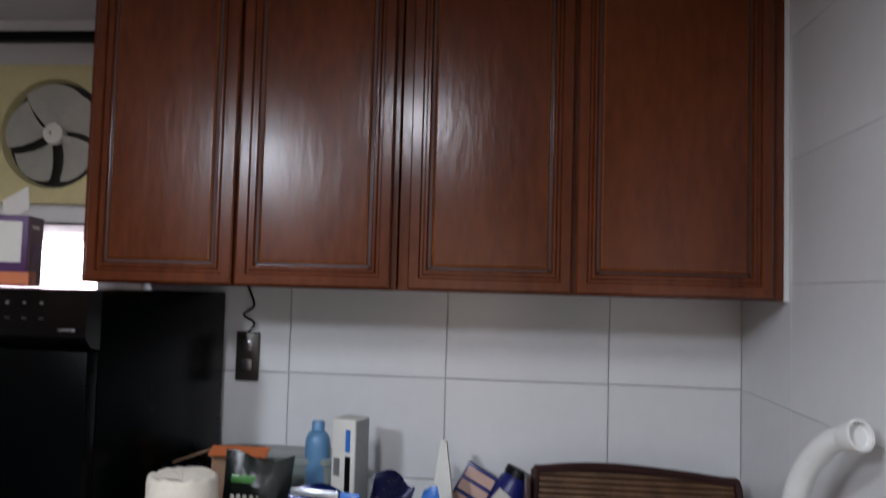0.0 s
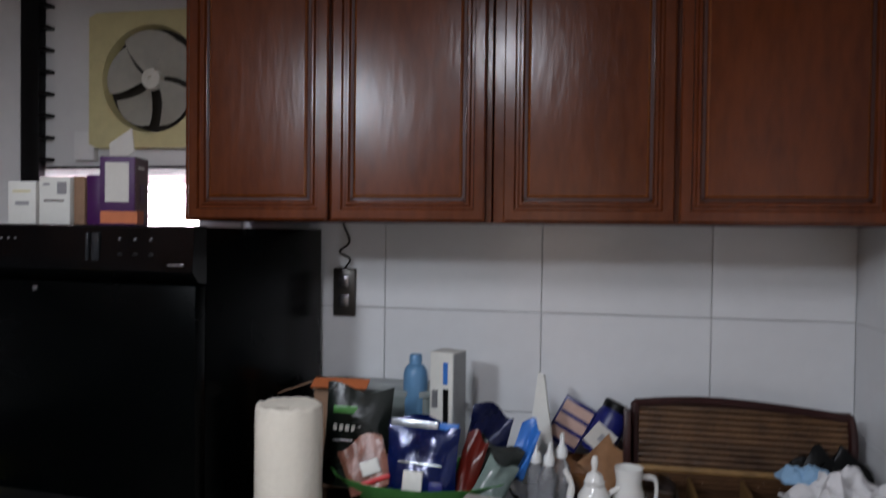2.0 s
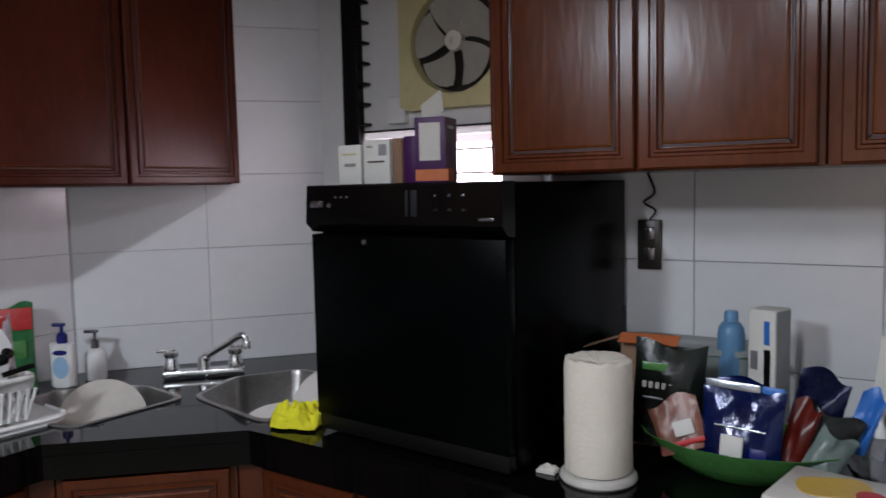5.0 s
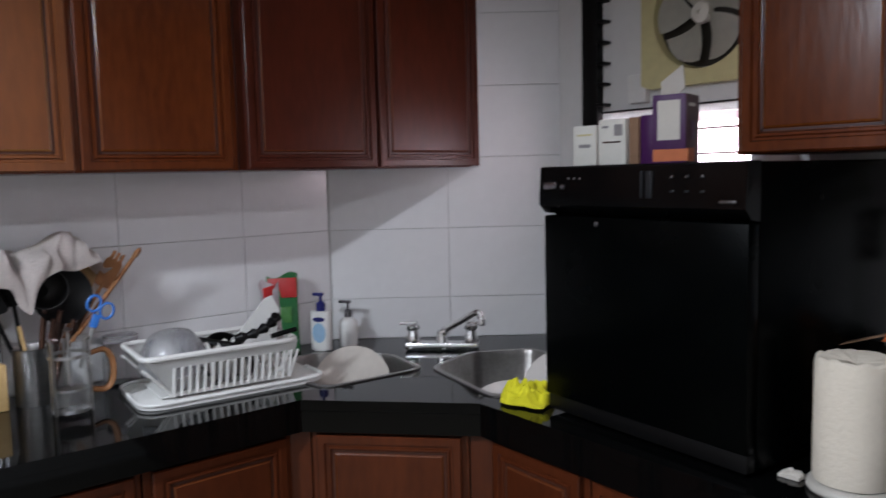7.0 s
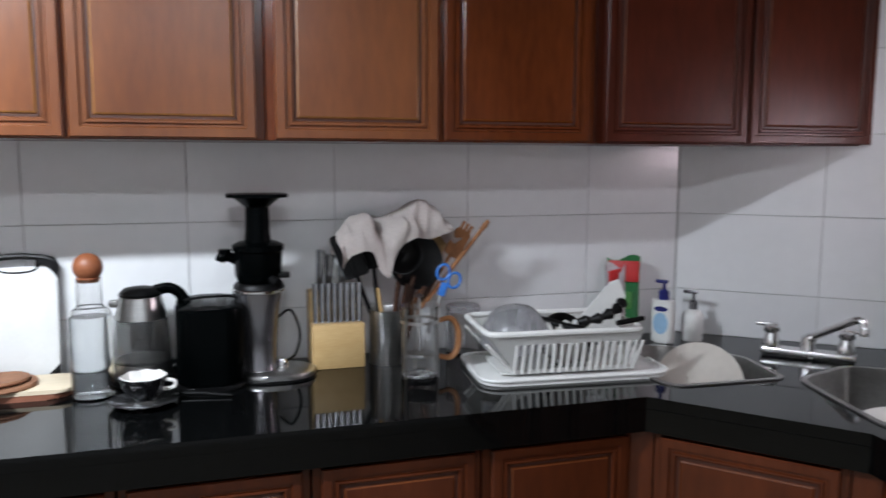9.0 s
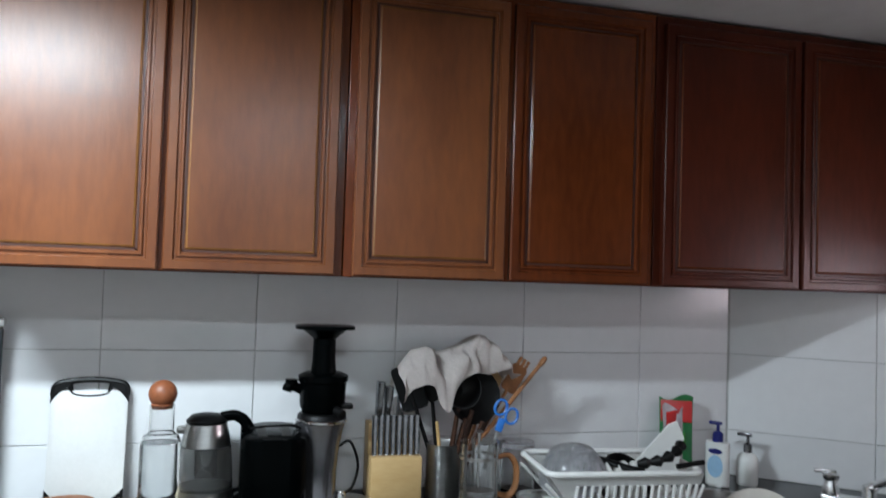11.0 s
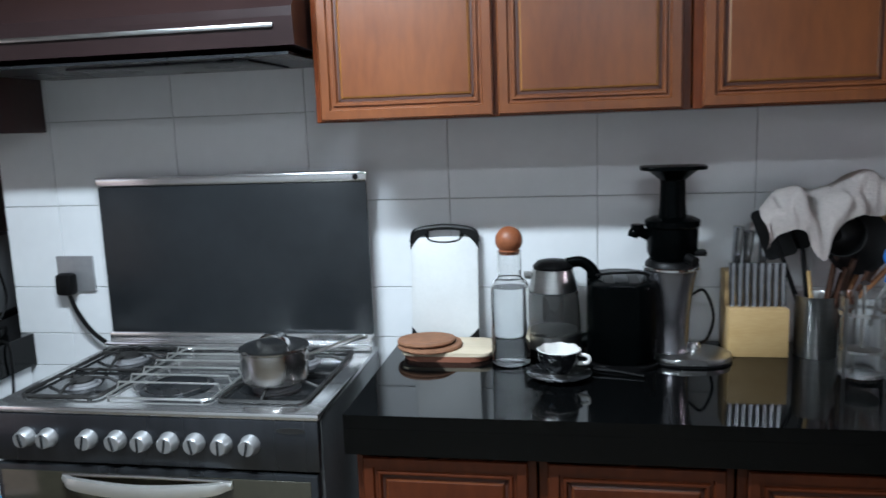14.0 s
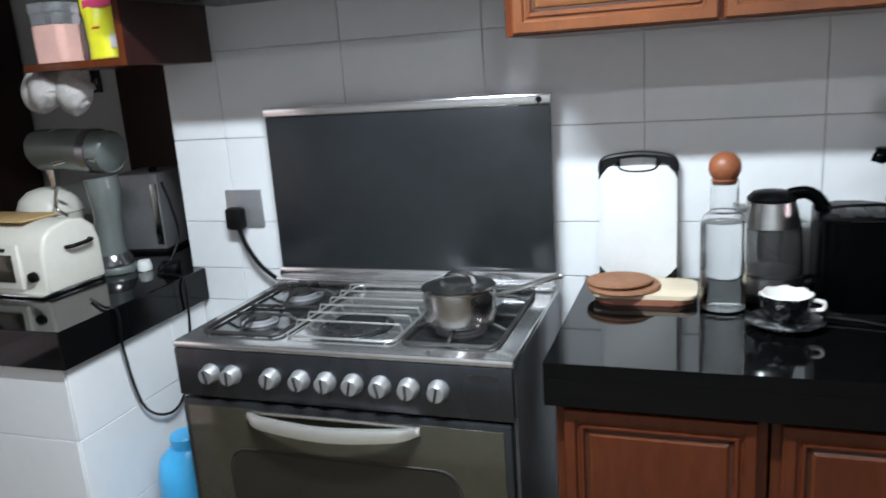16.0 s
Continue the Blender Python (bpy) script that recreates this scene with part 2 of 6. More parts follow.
def lathe(profile, seg=32, bm=None, m=None, closed=True):
    """Turns (radius, height) pairs round z."""
    own = bmesh.new()
    rings = []
    for r, z in profile:
        if r < 1e-5:
            rings.append([own.verts.new((0, 0, z))])
        else:
            rings.append([own.verts.new((r * math.cos(2 * math.pi * i / seg), r * math.sin(2 * math.pi * i / seg), z)) for i in range(seg)])
    for a, b in zip(rings, rings[1:]):
        for i in range(seg):
            j = (i + 1) % seg
            if len(a) == 1 and len(b) > 1:
                own.faces.new((a[0], b[i], b[j]))
            elif len(b) == 1 and len(a) > 1:
                own.faces.new((a[i], a[j], b[0]))
            elif len(a) > 1:
                own.faces.new((a[i], a[j], b[j], b[i]))
    if closed:
        for ring in (rings[0], rings[-1]):
            if len(ring) > 2:
                own.faces.new(ring)
    return merge(bm, own, m)


def tube(points, radius, seg=8, bm=None, m=None, flat=1.0):
    """A round rod along points; radius may be a list."""
    own = bmesh.new()
    pts = [Vector(p) for p in points]
    rad = radius if isinstance(radius, (list, tuple)) else [radius] * len(pts)
    rings, side = [], None
    for i, p in enumerate(pts):
        d = (pts[min(i + 1, len(pts) - 1)] - pts[max(i - 1, 0)]).normalized()
        if side is None:
            side = d.orthogonal().normalized()
        side = (side - d * side.dot(d)).normalized()
        up = d.cross(side)
        rings.append([own.verts.new(p + (side * math.cos(2 * math.pi * k / seg) + up * math.sin(2 * math.pi * k / seg) * flat) * rad[i]) for k in range(seg)])
    for a, b in zip(rings, rings[1:]):
        for k in range(seg):
            own.faces.new((a[k], a[(k + 1) % seg], b[(k + 1) % seg], b[k]))
    own.faces.new(rings[0]), own.faces.new(rings[-1])
    return merge(bm, own, m)


def curve_points(points, n=6):
    """Catmull-Rom through points."""
    p = [Vector(q) for q in points]
    p = [p[0] * 2 - p[1]] + p + [p[-1] * 2 - p[-2]]
    out = []
    for i in range(1, len(p) - 2):
        for k in range(n):
            t = k / n
            out.append(0.5 * (2 * p[i] + (p[i + 1] - p[i - 1]) * t + (2 * p[i - 1] - 5 * p[i] + 4 * p[i + 1] - p[i + 2]) * t * t
                              + (3 * p[i] - p[i - 1] - 3 * p[i + 1] + p[i + 2]) * t ** 3))
    return out + [p[-2]]


def prism(poly, z0, z1, r=0.0, bm=None, m=None):
    """An upright block over a polygon of (x, y)."""
    own = bmesh.new()
    low = [own.verts.new((x, y, z0)) for x, y in poly]
    high = [own.verts.new((x, y, z1)) for x, y in poly]
    own.faces.new(low[::-1]), own.faces.new(high)
    for i in range(len(poly)):
        j = (i + 1) % len(poly)
        own.faces.new((low[i], low[j], high[j], high[i]))
    if r:
        bmesh.ops.bevel(own, geom=own.edges[:], offset=r, segments=2, profile=0.5, affect="EDGES")
    return merge(bm, own, m)


def rounded(w, h, r, n=5):
    """Outline of a rectangle with round corners, centred."""
    out = []
    for cx, cy, a in ((w / 2 - r, h / 2 - r, 0), (-w / 2 + r, h / 2 - r, 90), (-w / 2 + r, -h / 2 + r, 180), (w / 2 - r, -h / 2 + r, 270)):
        for k in range(n + 1):
            t = radians(a + 90 * k / n)
            out.append((cx + r * math.cos(t), cy + r * math.sin(t)))
    return out


def pouch(w, h, d, wave=0.01, seed=1, bm=None, m=None):
    """A filled foil bag that stands on its base: flat seal at the top, swollen below."""
    own = bmesh.new()
    rnd = random.Random(seed)
    nu, nv = 10, 12
    for side in (1, -1):
        g = []
        for j in range(nv + 1):
            row = []
            for i in range(nu + 1):
                u, v = i / nu * 2 - 1, j / nv
                swell = (1 - u * u) ** 0.5 * max(0.0, 1 - v ** 2.4) * d / 2
                x = u * w / 2 * (1 - 0.05 * math.sin(v * math.pi))
                z = v * h + 0.01 * math.sin(u * 3 + seed) * v
                y = side * (swell + 0.0015) + wave * noise.noise((u * 1.7 + seed, v * 2.3, side)) * (1 - abs(u)) + wave * 0.8 * v * math.sin(u * 2.5 + seed)
                row.append(own.verts.new((x, y, z)))
            g.append(row)
        for j in range(nv):
            for i in range(nu):
                own.faces.new((g[j][i], g[j][i + 1], g[j + 1][i + 1], g[j + 1][i]))
    bmesh.ops.remove_doubles(own, verts=own.verts, dist=0.0035)
    return merge(bm, own, m)


def crumple(w, d, h, seed=3, n=22, bm=None, m=None, thick=0.006):
    """A heap of cloth: a folded sheet with thickness."""
    own = bmesh.new()
    top, low = [], []
    for j in range(n + 1):
        a, b = [], []
        for i in range(n + 1):
            u, v = i / n * 2 - 1, j / n * 2 - 1
            k = max(0.0, 1 - (u * u + v * v) * 0.75)
            f = 0.55 + 0.8 * noise.noise((u * 2.1 + seed, v * 2.1, seed)) + 0.35 * noise.noise((u * 5 + seed, v * 5, 1.0))
            z = h * (k ** 0.6) * max(0.12, f)
            edge = 1 + 0.18 * noise.noise((u * 2 + seed, v * 2 + 5, 0.3))
            x, y = u * w / 2 * edge, v * d / 2 * edge
            a.append(own.verts.new((x, y, z + thick)))
            b.append(own.verts.new((x, y, 0)))
        top.append(a), low.append(b)
    for j in range(n):
        for i in range(n):
            own.faces.new((top[j][i], top[j][i + 1], top[j + 1][i + 1], top[j + 1][i]))
    for i in range(n):
        own.faces.new((top[0][i], top[0][i + 1], low[0][i + 1], low[0][i]))
        own.faces.new((top[n][i], top[n][i + 1], low[n][i + 1], low[n][i]))
        own.faces.new((top[i][0], top[i + 1][0], low[i + 1][0], low[i][0]))
        own.faces.new((top[i][n], top[i + 1][n], low[i + 1][n], low[i][n]))
    bmesh.ops.delete(own, geom=[v for v in own.verts if not v.link_faces], context="VERTS")
    return merge(bm, own, m)


# ---- structure ----
def structure(name, bm, mat, label, category):
    return solo(name, bm, mat, label, category, kind="structure")


WC0, WC1 = Vector((0.0, -0.437)), Vector((0.545, 0.217))      # the slanting wall behind the sink
structure("floor", box(-2.6, -6.2, -0.1, 4.6, 0.5, 0), GROUT, "beige tiled kitchen floor", "floor")
structure("ceiling", box(-2.6, -6.2, CEIL, 4.6, 0.5, CEIL + 0.1), CEILING, "off-white painted flat ceiling", "ceiling")
wall_a = structure("wall_north", box(1.36, 0.004, 0, 3.0, 0.33, CEIL), GROUT, "white tiled kitchen wall", "wall")
structure("wall_under_window", box(0.53, 0.20, 0, 1.36, 0.33, 1.44), PAINT, "white wall below the louvred window", "wall")
structure("wall_over_window", box(0.53, 0.19, 2.25, 1.36, 0.33, CEIL), PAINT, "white wall strip over the window", "wall")
wall_b = structure("wall_west", box(-0.2, -3.75, 0, -0.004, -0.439, CEIL), GROUT, "white tiled kitchen wall behind the cooker", "wall")
wall_c = structure("wall_slanting", prism([(-0.004, -0.4385), (0.542, 0.2195), (0.542, 0.33), (-0.2, 0.33), (-0.2, -0.4385)], 0, CEIL), GROUT,
                   "white tiled slanting wall behind the sink", "wall")
structure("window_side", box(0.5455, 0.19, 1.44, 0.645, 0.33, 2.25), PAINT, "white window reveal", "wall")
wall_e = structure("wall_east", box(3.004, -5.7, 0, 3.2, 0.3, CEIL), PALEGROUT, "white tiled side wall", "wall")
# south walls out of view; the opening between them is added for the fill
structure("wall_south_middle", box(2.5, -5.9, 0, 3.2, -5.7, CEIL), ROOM, "plain beige wall beside an added opening, out of view", "wall")
structure("wall_south_left", box(-2.4, -5.9, 0, 1.6, -5.7, CEIL), ROOM, "plain beige wall", "wall")
structure("wall_south_over_gap", box(1.6, -5.9, 2.08, 2.5, -5.7, CEIL), ROOM, "plain beige wall over an added opening, out of view", "wall")
structure("wall_back_room", box(-1.42, -6.2, 0, -1.22, -3.2, CEIL), PAINT, "grey-white wall of the next room", "wall")
structure("wall_next_room_end", box(-1.22, -3.40, 0, -0.2, -3.2, CEIL), PAINT, "plain white wall of the next room", "wall")

# ---- worktops ----
worktop_edge = [(0.004, -2.515), (0.600, -2.515), (0.600, -0.905), (0.955, -0.585), (2.996, -0.655), (2.996, -0.004), (1.355, -0.004), (1.355, 0.196),
                (0.536, 0.196), (0.006, -0.430)]
top = thing("worktop", "polished black granite worktop round the kitchen corner", "worktop")


def slab():
    """The worktop with two openings for the basins."""
    bm = prism(worktop_edge, CZ - 0.030, CZ, 0.0015)
    return bm


slab_ob = part("slab", slab(), GRANITE, top, "polished black granite slab", smooth=False)

# the deep apron under the slab's front edge, one piece a run
front = [(0.006, -2.5146), (0.5996, -2.5146), (0.5996, -0.9052), (0.9548, -0.5852), (2.995, -0.6552)]
behind = [(0.006, -2.485), (0.570, -2.485), (0.570, -0.8935), (0.9435, -0.5565), (2.995, -0.6270)]
for k in range(4):
    part("apron", prism([front[k], front[k + 1], behind[k + 1], behind[k]], CZ - 0.088, CZ - 0.0302), GRANITE, top, smooth=False)

# ---- sink ----
sink = thing("corner_sink", "stainless steel double bowl corner sink, worn and dull", "sink")
BOWLS = [[(0.545, -0.80), (0.562, -0.480), (0.35, -0.445), (0.17, -0.60), (0.17, -0.80)], [(0.595, -0.440), (0.95, -0.520), (0.96, -0.12), (0.64, -0.06), (0.53, -0.235)]]


def shrink(poly, k):
    cx, cy = sum(p[0] for p in poly) / len(poly), sum(p[1] for p in poly) / len(poly)
    return [(cx + (x - cx) * k, cy + (y - cy) * k) for x, y in poly]


def soften(poly, k=0.16, n=4):
    out = []
    for i, p in enumerate(poly):
        a, b = Vector(poly[i - 1]), Vector(poly[(i + 1) % len(poly)])
        p = Vector(p)
        s, e = p.lerp(a, k), p.lerp(b, k)
        for j in range(n + 1):
            t = j / n
            q = s * (1 - t) ** 2 + p * 2 * t * (1 - t) + e * t * t
            out.append((q.x, q.y))
    return out


def basin(poly, depth):
    """A steel bowl: flat rim, steep walls, flat bottom."""
    bm = bmesh.new()
    rings = []
    for k, z in ((1.08, 0.0005), (1.08, 0.004), (1.0, 0.004), (0.97, -0.012), (0.90, -depth + 0.02), (0.82, -depth)):
        rings.append([bm.verts.new((x, y, CZ + z)) for x, y in shrink(soften(poly), k)])
    for a, b in zip(rings, rings[1:]):
        for i in range(len(a)):
            j = (i + 1) % len(a)
            bm.faces.new((a[i], a[j], b[j], b[i]))
    bm.faces.new(rings[-1])
    return bm


BASIN = material("dull_worn_steel", (0.30, 0.29, 0.28), 0.34, 0.95, vary=0.25, scale=9, bump=0.04, bump_scale=40)
for poly in BOWLS:
    part("basin", basin(poly, 0.16), BASIN, sink)
    cx, cy = sum(p[0] for p in poly) / len(poly), sum(p[1] for p in poly) / len(poly)
    part("drain", lathe([(0, 0), (0.038, 0), (0.04, 0.004), (0.03, 0.005), (0.012, 0.002)], 20, m=pose(cx, cy, CZ - 0.159)), CHROME, sink, "chrome drain")
# the bowls' openings are cut out of the slab
cut = bmesh.new()
for poly in BOWLS:
    prism(shrink(soften(poly), 1.01), CZ - 0.2, CZ + 0.1, bm=cut)
cutter = new("cutter", finish("cutter", cut, STEEL))
mod = slab_ob.modifiers.new("openings", "BOOLEAN")
mod.object, mod.solver = cutter, "EXACT"
bpy.context.view_layer.update()
cut_mesh = bpy.data.meshes.new_from_object(slab_ob.evaluated_get(bpy.context.evaluated_depsgraph_get()))
slab_ob.modifiers.clear()
slab_ob.data = cut_mesh
bpy.data.objects.remove(cutter)

# ---- cabinets ----
def door_mesh(w, h, proud=0.02):
    """A door leaf with a raised frame, two grooves round a flat panel; x along its width, z up, front at -y."""
    bm = bmesh.new()
    s = 0.034
    rings = []
    steps = [(0, 0, -0.0), (0, 0, -proud + 0.003), (0.003, 0.003, -proud), (s - 0.012, s - 0.012, -proud), (s - 0.009, s - 0.009, -proud + 0.006), (s - 0.004, s - 0.004, -proud + 0.006),
             (s - 0.001, s - 0.001, -proud + 0.001), (s + 0.004, s + 0.004, -proud + 0.001), (s + 0.007, s + 0.007, -proud + 0.007), (s + 0.014, s + 0.014, -proud + 0.008),
             (s + 0.020, s + 0.020, -proud + 0.003)]
    for a, b, y in steps:
        rings.append([bm.verts.new(p) for p in ((a, y, b), (w - a, y, b), (w - a, y, h - b), (a, y, h - b))])
    for p, q in zip(rings, rings[1:]):
        for i in range(4):
            j = (i + 1) % 4
            bm.faces.new((p[i], p[j], q[j], q[i]))
    bm.faces.new(rings[-1]), bm.faces.new(rings[0][::-1])
    return bm


def add_door(parent, m, w, h, mat=None):
    bm = door_mesh(w, h)
    bm.transform(m)
    d = part("door", bm, mat or WOOD, parent, smooth=False)
    # dark strips laid in the moulding as its shadow line
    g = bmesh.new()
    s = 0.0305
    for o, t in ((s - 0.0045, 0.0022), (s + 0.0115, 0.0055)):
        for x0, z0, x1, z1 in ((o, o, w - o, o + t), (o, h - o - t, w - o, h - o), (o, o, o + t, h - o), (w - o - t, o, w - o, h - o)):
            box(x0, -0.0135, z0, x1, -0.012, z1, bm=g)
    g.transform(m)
    part("groove", g, GROOVE, d, "dark strip shading the groove", smooth=False)
    i = 0.0542
    bm = bmesh.new()
    rings = []
    for a, y in ((i - 0.004, -0.0150), (i - 0.001, -0.0165), (i + 0.003, -0.0168)):
        rings.append([bm.verts.new(p) for p in ((a, y, a), (w - a, y, a), (w - a, y, h - a), (a, y, h - a))])
    for p, q in zip(rings, rings[1:]):
        for k in range(4):
            bm.faces.new((p[k], p[(k + 1) % 4], q[(k + 1) % 4], q[k]))
    bm.faces.new(rings[-1])
    bm.transform(m)
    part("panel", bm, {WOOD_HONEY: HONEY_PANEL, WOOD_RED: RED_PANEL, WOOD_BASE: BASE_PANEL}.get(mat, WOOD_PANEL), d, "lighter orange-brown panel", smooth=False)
    return d


def wall_cabinet(name, label, carcass, doors, m, z0, z1, group, mats=(), body=None):
    """carcass: bmesh; doors: spans along the front, local x, front plane y = 0."""
    c = thing(name, label, "cabinet", group=group)
    part("carcass", carcass, body or WOOD, c, smooth=False)
    for k, (a, b) in enumerate(doors):
        add_door(c, m @ Matrix.Translation((a, 0, z0 + 0.004)), b - a, z1 - z0 - 0.03, mats[k] if mats else WOOD)
    return c


CB, CT = 1.512, 2.268
# north run, on the wall with the window
fa = pose(0, -0.322, 0)
wall_cabinet("wall_cabinet", "red-brown varnished wooden wall cabinet with two panelled doors", box(1.505, -0.322, CB, 2.200, -0.003, CT, 0.002),
             [(1.522, 1.848), (1.856, 2.188)], fa, CB, CT, "wall cabinets")
wall_cabinet("wall_cabinet", "red-brown varnished wooden wall cabinet beside the side wall", box(2.203, -0.322, CB, 2.988, -0.003, CT, 0.002),
             [(2.226, 2.563), (2.572, 2.962)], fa, CB, CT, "wall cabinets")
structure("trim", box(2.9885, -0.318, CB, 2.9995, -0.30, CT), PAINT, "white sealant strip beside the cabinet", "trim")
# west run, from the corner to the cooker
fb = pose(0.332, 0, 0, 0, 0, 90)
# doors toned by stain and by nearness to the lamp, lightest first
spans = [(-2.622, -1.776, [(-2.604, -2.204), (-2.192, -1.797)]), (-1.773, -0.925, [(-1.753, -1.360), (-1.344, -0.945)])]
for y0, y1, doors in spans:
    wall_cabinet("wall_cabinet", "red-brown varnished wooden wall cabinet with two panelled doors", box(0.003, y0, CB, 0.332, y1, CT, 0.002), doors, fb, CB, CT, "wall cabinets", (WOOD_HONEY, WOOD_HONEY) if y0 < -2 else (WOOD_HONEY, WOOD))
wall_cabinet("wall_cabinet", "varnished corner wall cabinet toned darker for shade, meeting the slanting wall", prism([(0.003, -0.922), (0.332, -0.922), (0.332, -0.041), (0.008, -0.434)], CB, CT, 0.002),
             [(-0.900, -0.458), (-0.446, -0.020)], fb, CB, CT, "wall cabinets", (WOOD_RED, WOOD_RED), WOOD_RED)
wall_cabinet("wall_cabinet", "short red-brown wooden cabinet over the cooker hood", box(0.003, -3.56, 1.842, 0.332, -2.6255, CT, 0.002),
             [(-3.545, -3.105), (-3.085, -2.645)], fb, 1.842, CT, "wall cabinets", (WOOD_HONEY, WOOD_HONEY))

# base cabinets
def base_cabinet(m, w, label, doors=1):
    """Carcass w wide behind a front at local y = 0, with a dark toe kick."""
    c = thing("base_cabinet", label, "cabinet", group="base cabinets")
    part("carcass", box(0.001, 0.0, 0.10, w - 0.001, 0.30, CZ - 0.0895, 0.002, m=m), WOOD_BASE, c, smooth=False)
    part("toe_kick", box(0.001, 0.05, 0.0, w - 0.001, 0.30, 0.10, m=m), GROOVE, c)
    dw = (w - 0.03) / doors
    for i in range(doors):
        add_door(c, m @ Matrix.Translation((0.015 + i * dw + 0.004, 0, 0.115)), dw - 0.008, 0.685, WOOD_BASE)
    return c


for y in (-2.500, -2.105, -1.710, -1.315):
    base_cabinet(pose(0.565, y, 0, 0, 0, 90), 0.392, "red-brown varnished wooden base cabinet under the worktop")
ang = math.degrees(math.atan2(0.32, 0.355))
base_cabinet(pose(0.590, -0.873, 0, 0, 0, ang), 0.43, "red-brown wooden base cabinet under the corner sink")
for k, poly in enumerate(([(0.40, -0.922), (0.563, -0.922), (0.589, -0.875), (0.40, -0.70)], [(0.912, -0.583), (0.963, -0.553), (0.965, -0.40), (0.80, -0.40)])):
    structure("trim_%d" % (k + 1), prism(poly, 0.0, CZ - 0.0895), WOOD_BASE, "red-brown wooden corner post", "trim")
for i in range(6):
    base_cabinet(pose(0.965 + i * 0.335, -0.552 - 0.0115 * i, 0, 0, 0, -1.97), 0.333, "red-brown varnished wooden base cabinet under the worktop")

# ---- window with louvres and the extractor fan ----
win = tagged(thing("window_1", "louvred window with a dark frame and a white board", "window"), kind="structure")
WY = 0.19
part("window_frame", box(0.6455, WY, 1.44, 0.712, WY + 0.05, 2.25, 0.003), BLACK_MATT, win, "dark brown window frame")
part("window_frame", box(0.7125, WY, 2.222, 1.36, WY + 0.05, 2.25, 0.003), BLACK_MATT, win, "dark brown window frame")
part("board", box(0.7125, WY + 0.03, 1.655, 1.36, WY + 0.05, 2.2215), PAINT, win, "white board closing the upper louvres")
for k in range(8):
    z = 1.70 + k * 0.068
    part("louvre_clip", box(0.715, WY - 0.012, z, 0.745, WY + 0.03, z + 0.010, 0.002), BLACK_MATT, win, "dark louvre clip")
part("switch_plate", box(0.83, WY + 0.005, 1.70, 0.90, WY + 0.03, 1.79, 0.004), WHITE, win, "white plastic box on the board")
for k in range(3):
    z = 1.46 + k * 0.075
    part("louvre_pane", box(0.716, WY + 0.02, z, 1.36, WY + 0.026, z + 0.068, m=None), GLASS, win, "glass louvre").visible_shadow = False
    part("louvre_rail", box(0.716, WY + 0.012, z + 0.068, 1.36, WY + 0.03, z + 0.073), BLACK_MATT, win, "thin dark louvre rail")
# the backdrop glows by emission in place of sunlight on it
structure("backdrop", box(-0.4, 0.9, 1.0, 2.6, 0.92, 2.6), OUTDOORGLOW, "pale pink backdrop outside the window, glowing like a sunlit wall", "backdrop")

fan = thing("extractor_fan", "yellowed cream square extractor fan with five grey blades", "fan", pose(1.100, WY + 0.028, 1.942))
bm = bmesh.new()
n_o = 64
outer, inner, deep = [], [], []
for i in range(n_o):
    a = 2 * math.pi * (i + 0.5) / n_o
    k = min(0.212 / max(1e-6, abs(math.cos(a))), 0.205 / max(1e-6, abs(math.sin(a))))
    outer.append(bm.verts.new((k * math.cos(a), -0.03, k * math.sin(a))))
    inner.append(bm.verts.new((0.162 * math.cos(a), -0.036, 0.162 * math.sin(a))))
    deep.append(bm.verts.new((0.152 * math.cos(a), 0.02, 0.152 * math.sin(a))))
back = [bm.verts.new((v.co.x, 0.0, v.co.z)) for v in outer]
for i in range(n_o):
    j = (i + 1) % n_o
    bm.faces.new((outer[i], outer[j], inner[j], inner[i]))
    bm.faces.new((inner[i], inner[j], deep[j], deep[i]))
    bm.faces.new((outer[i], outer[j], back[j], back[i]))
part("housing", bm, FANCREAM, fan, "yellowed cream square housing")
# dark disc closes the housing in place of the depth behind
part("duct_back", lathe([(0, 0), (0.155, 0), (0.155, 0.004), (0, 0.004)], 32, m=pose(0, -0.002, 0, 90)), material("dark_duct_disc", (0.022, 0.018, 0.012), 0.7, vary=0.3), fan, "dark disc standing for the opening behind the blades")
part("hub", lathe([(0, 0.0), (0.030, 0.0), (0.034, 0.012), (0.030, 0.026), (0.008, 0.030), (0.006, 0.024), (0, 0.024)], 24, m=pose(0, -0.012, 0, 90)), BLADE, fan)
for k in range(5):
    bm = bmesh.new()
    g = []
    for j in range(7):
        half = 0.40 + 0.17 * math.sin(j / 6 * 1.7)
        row = []
        for i in range(7):
            a = (i / 6 * 2 - 1) * half + 0.30 * j / 6
            r = 0.028 + 0.120 * j / 6 * (1 - 0.07 * (i / 3 - 1) ** 2)
            row.append(bm.verts.new((r * math.sin(a), -0.030 + 0.026 * (i / 6 - 0.5), r * math.cos(a))))
        g.append(row)
    for j in range(6):
        for i in range(6):
            bm.faces.new((g[j][i], g[j][i + 1], g[j + 1][i + 1], g[j + 1][i]))
    bmesh.ops.solidify(bm, geom=bm.faces[:], thickness=0.003)
    bm.transform(pose(0, 0, 0, 0, 72 * k + 51, 0))
    part("blade", bm, BLADE, fan)

# ---- dishwasher and what stands on it ----
dw = thing("dishwasher", "black freestanding dishwasher standing on the worktop", "dishwasher", pose(1.672, -0.566, CZ, 0, 0, -5.5))
DH = 0.598
part("body", box(-0.552, 0.03, 0.012, -0.001, 0.538, DH - 0.002, 0.004), BLACK, dw)
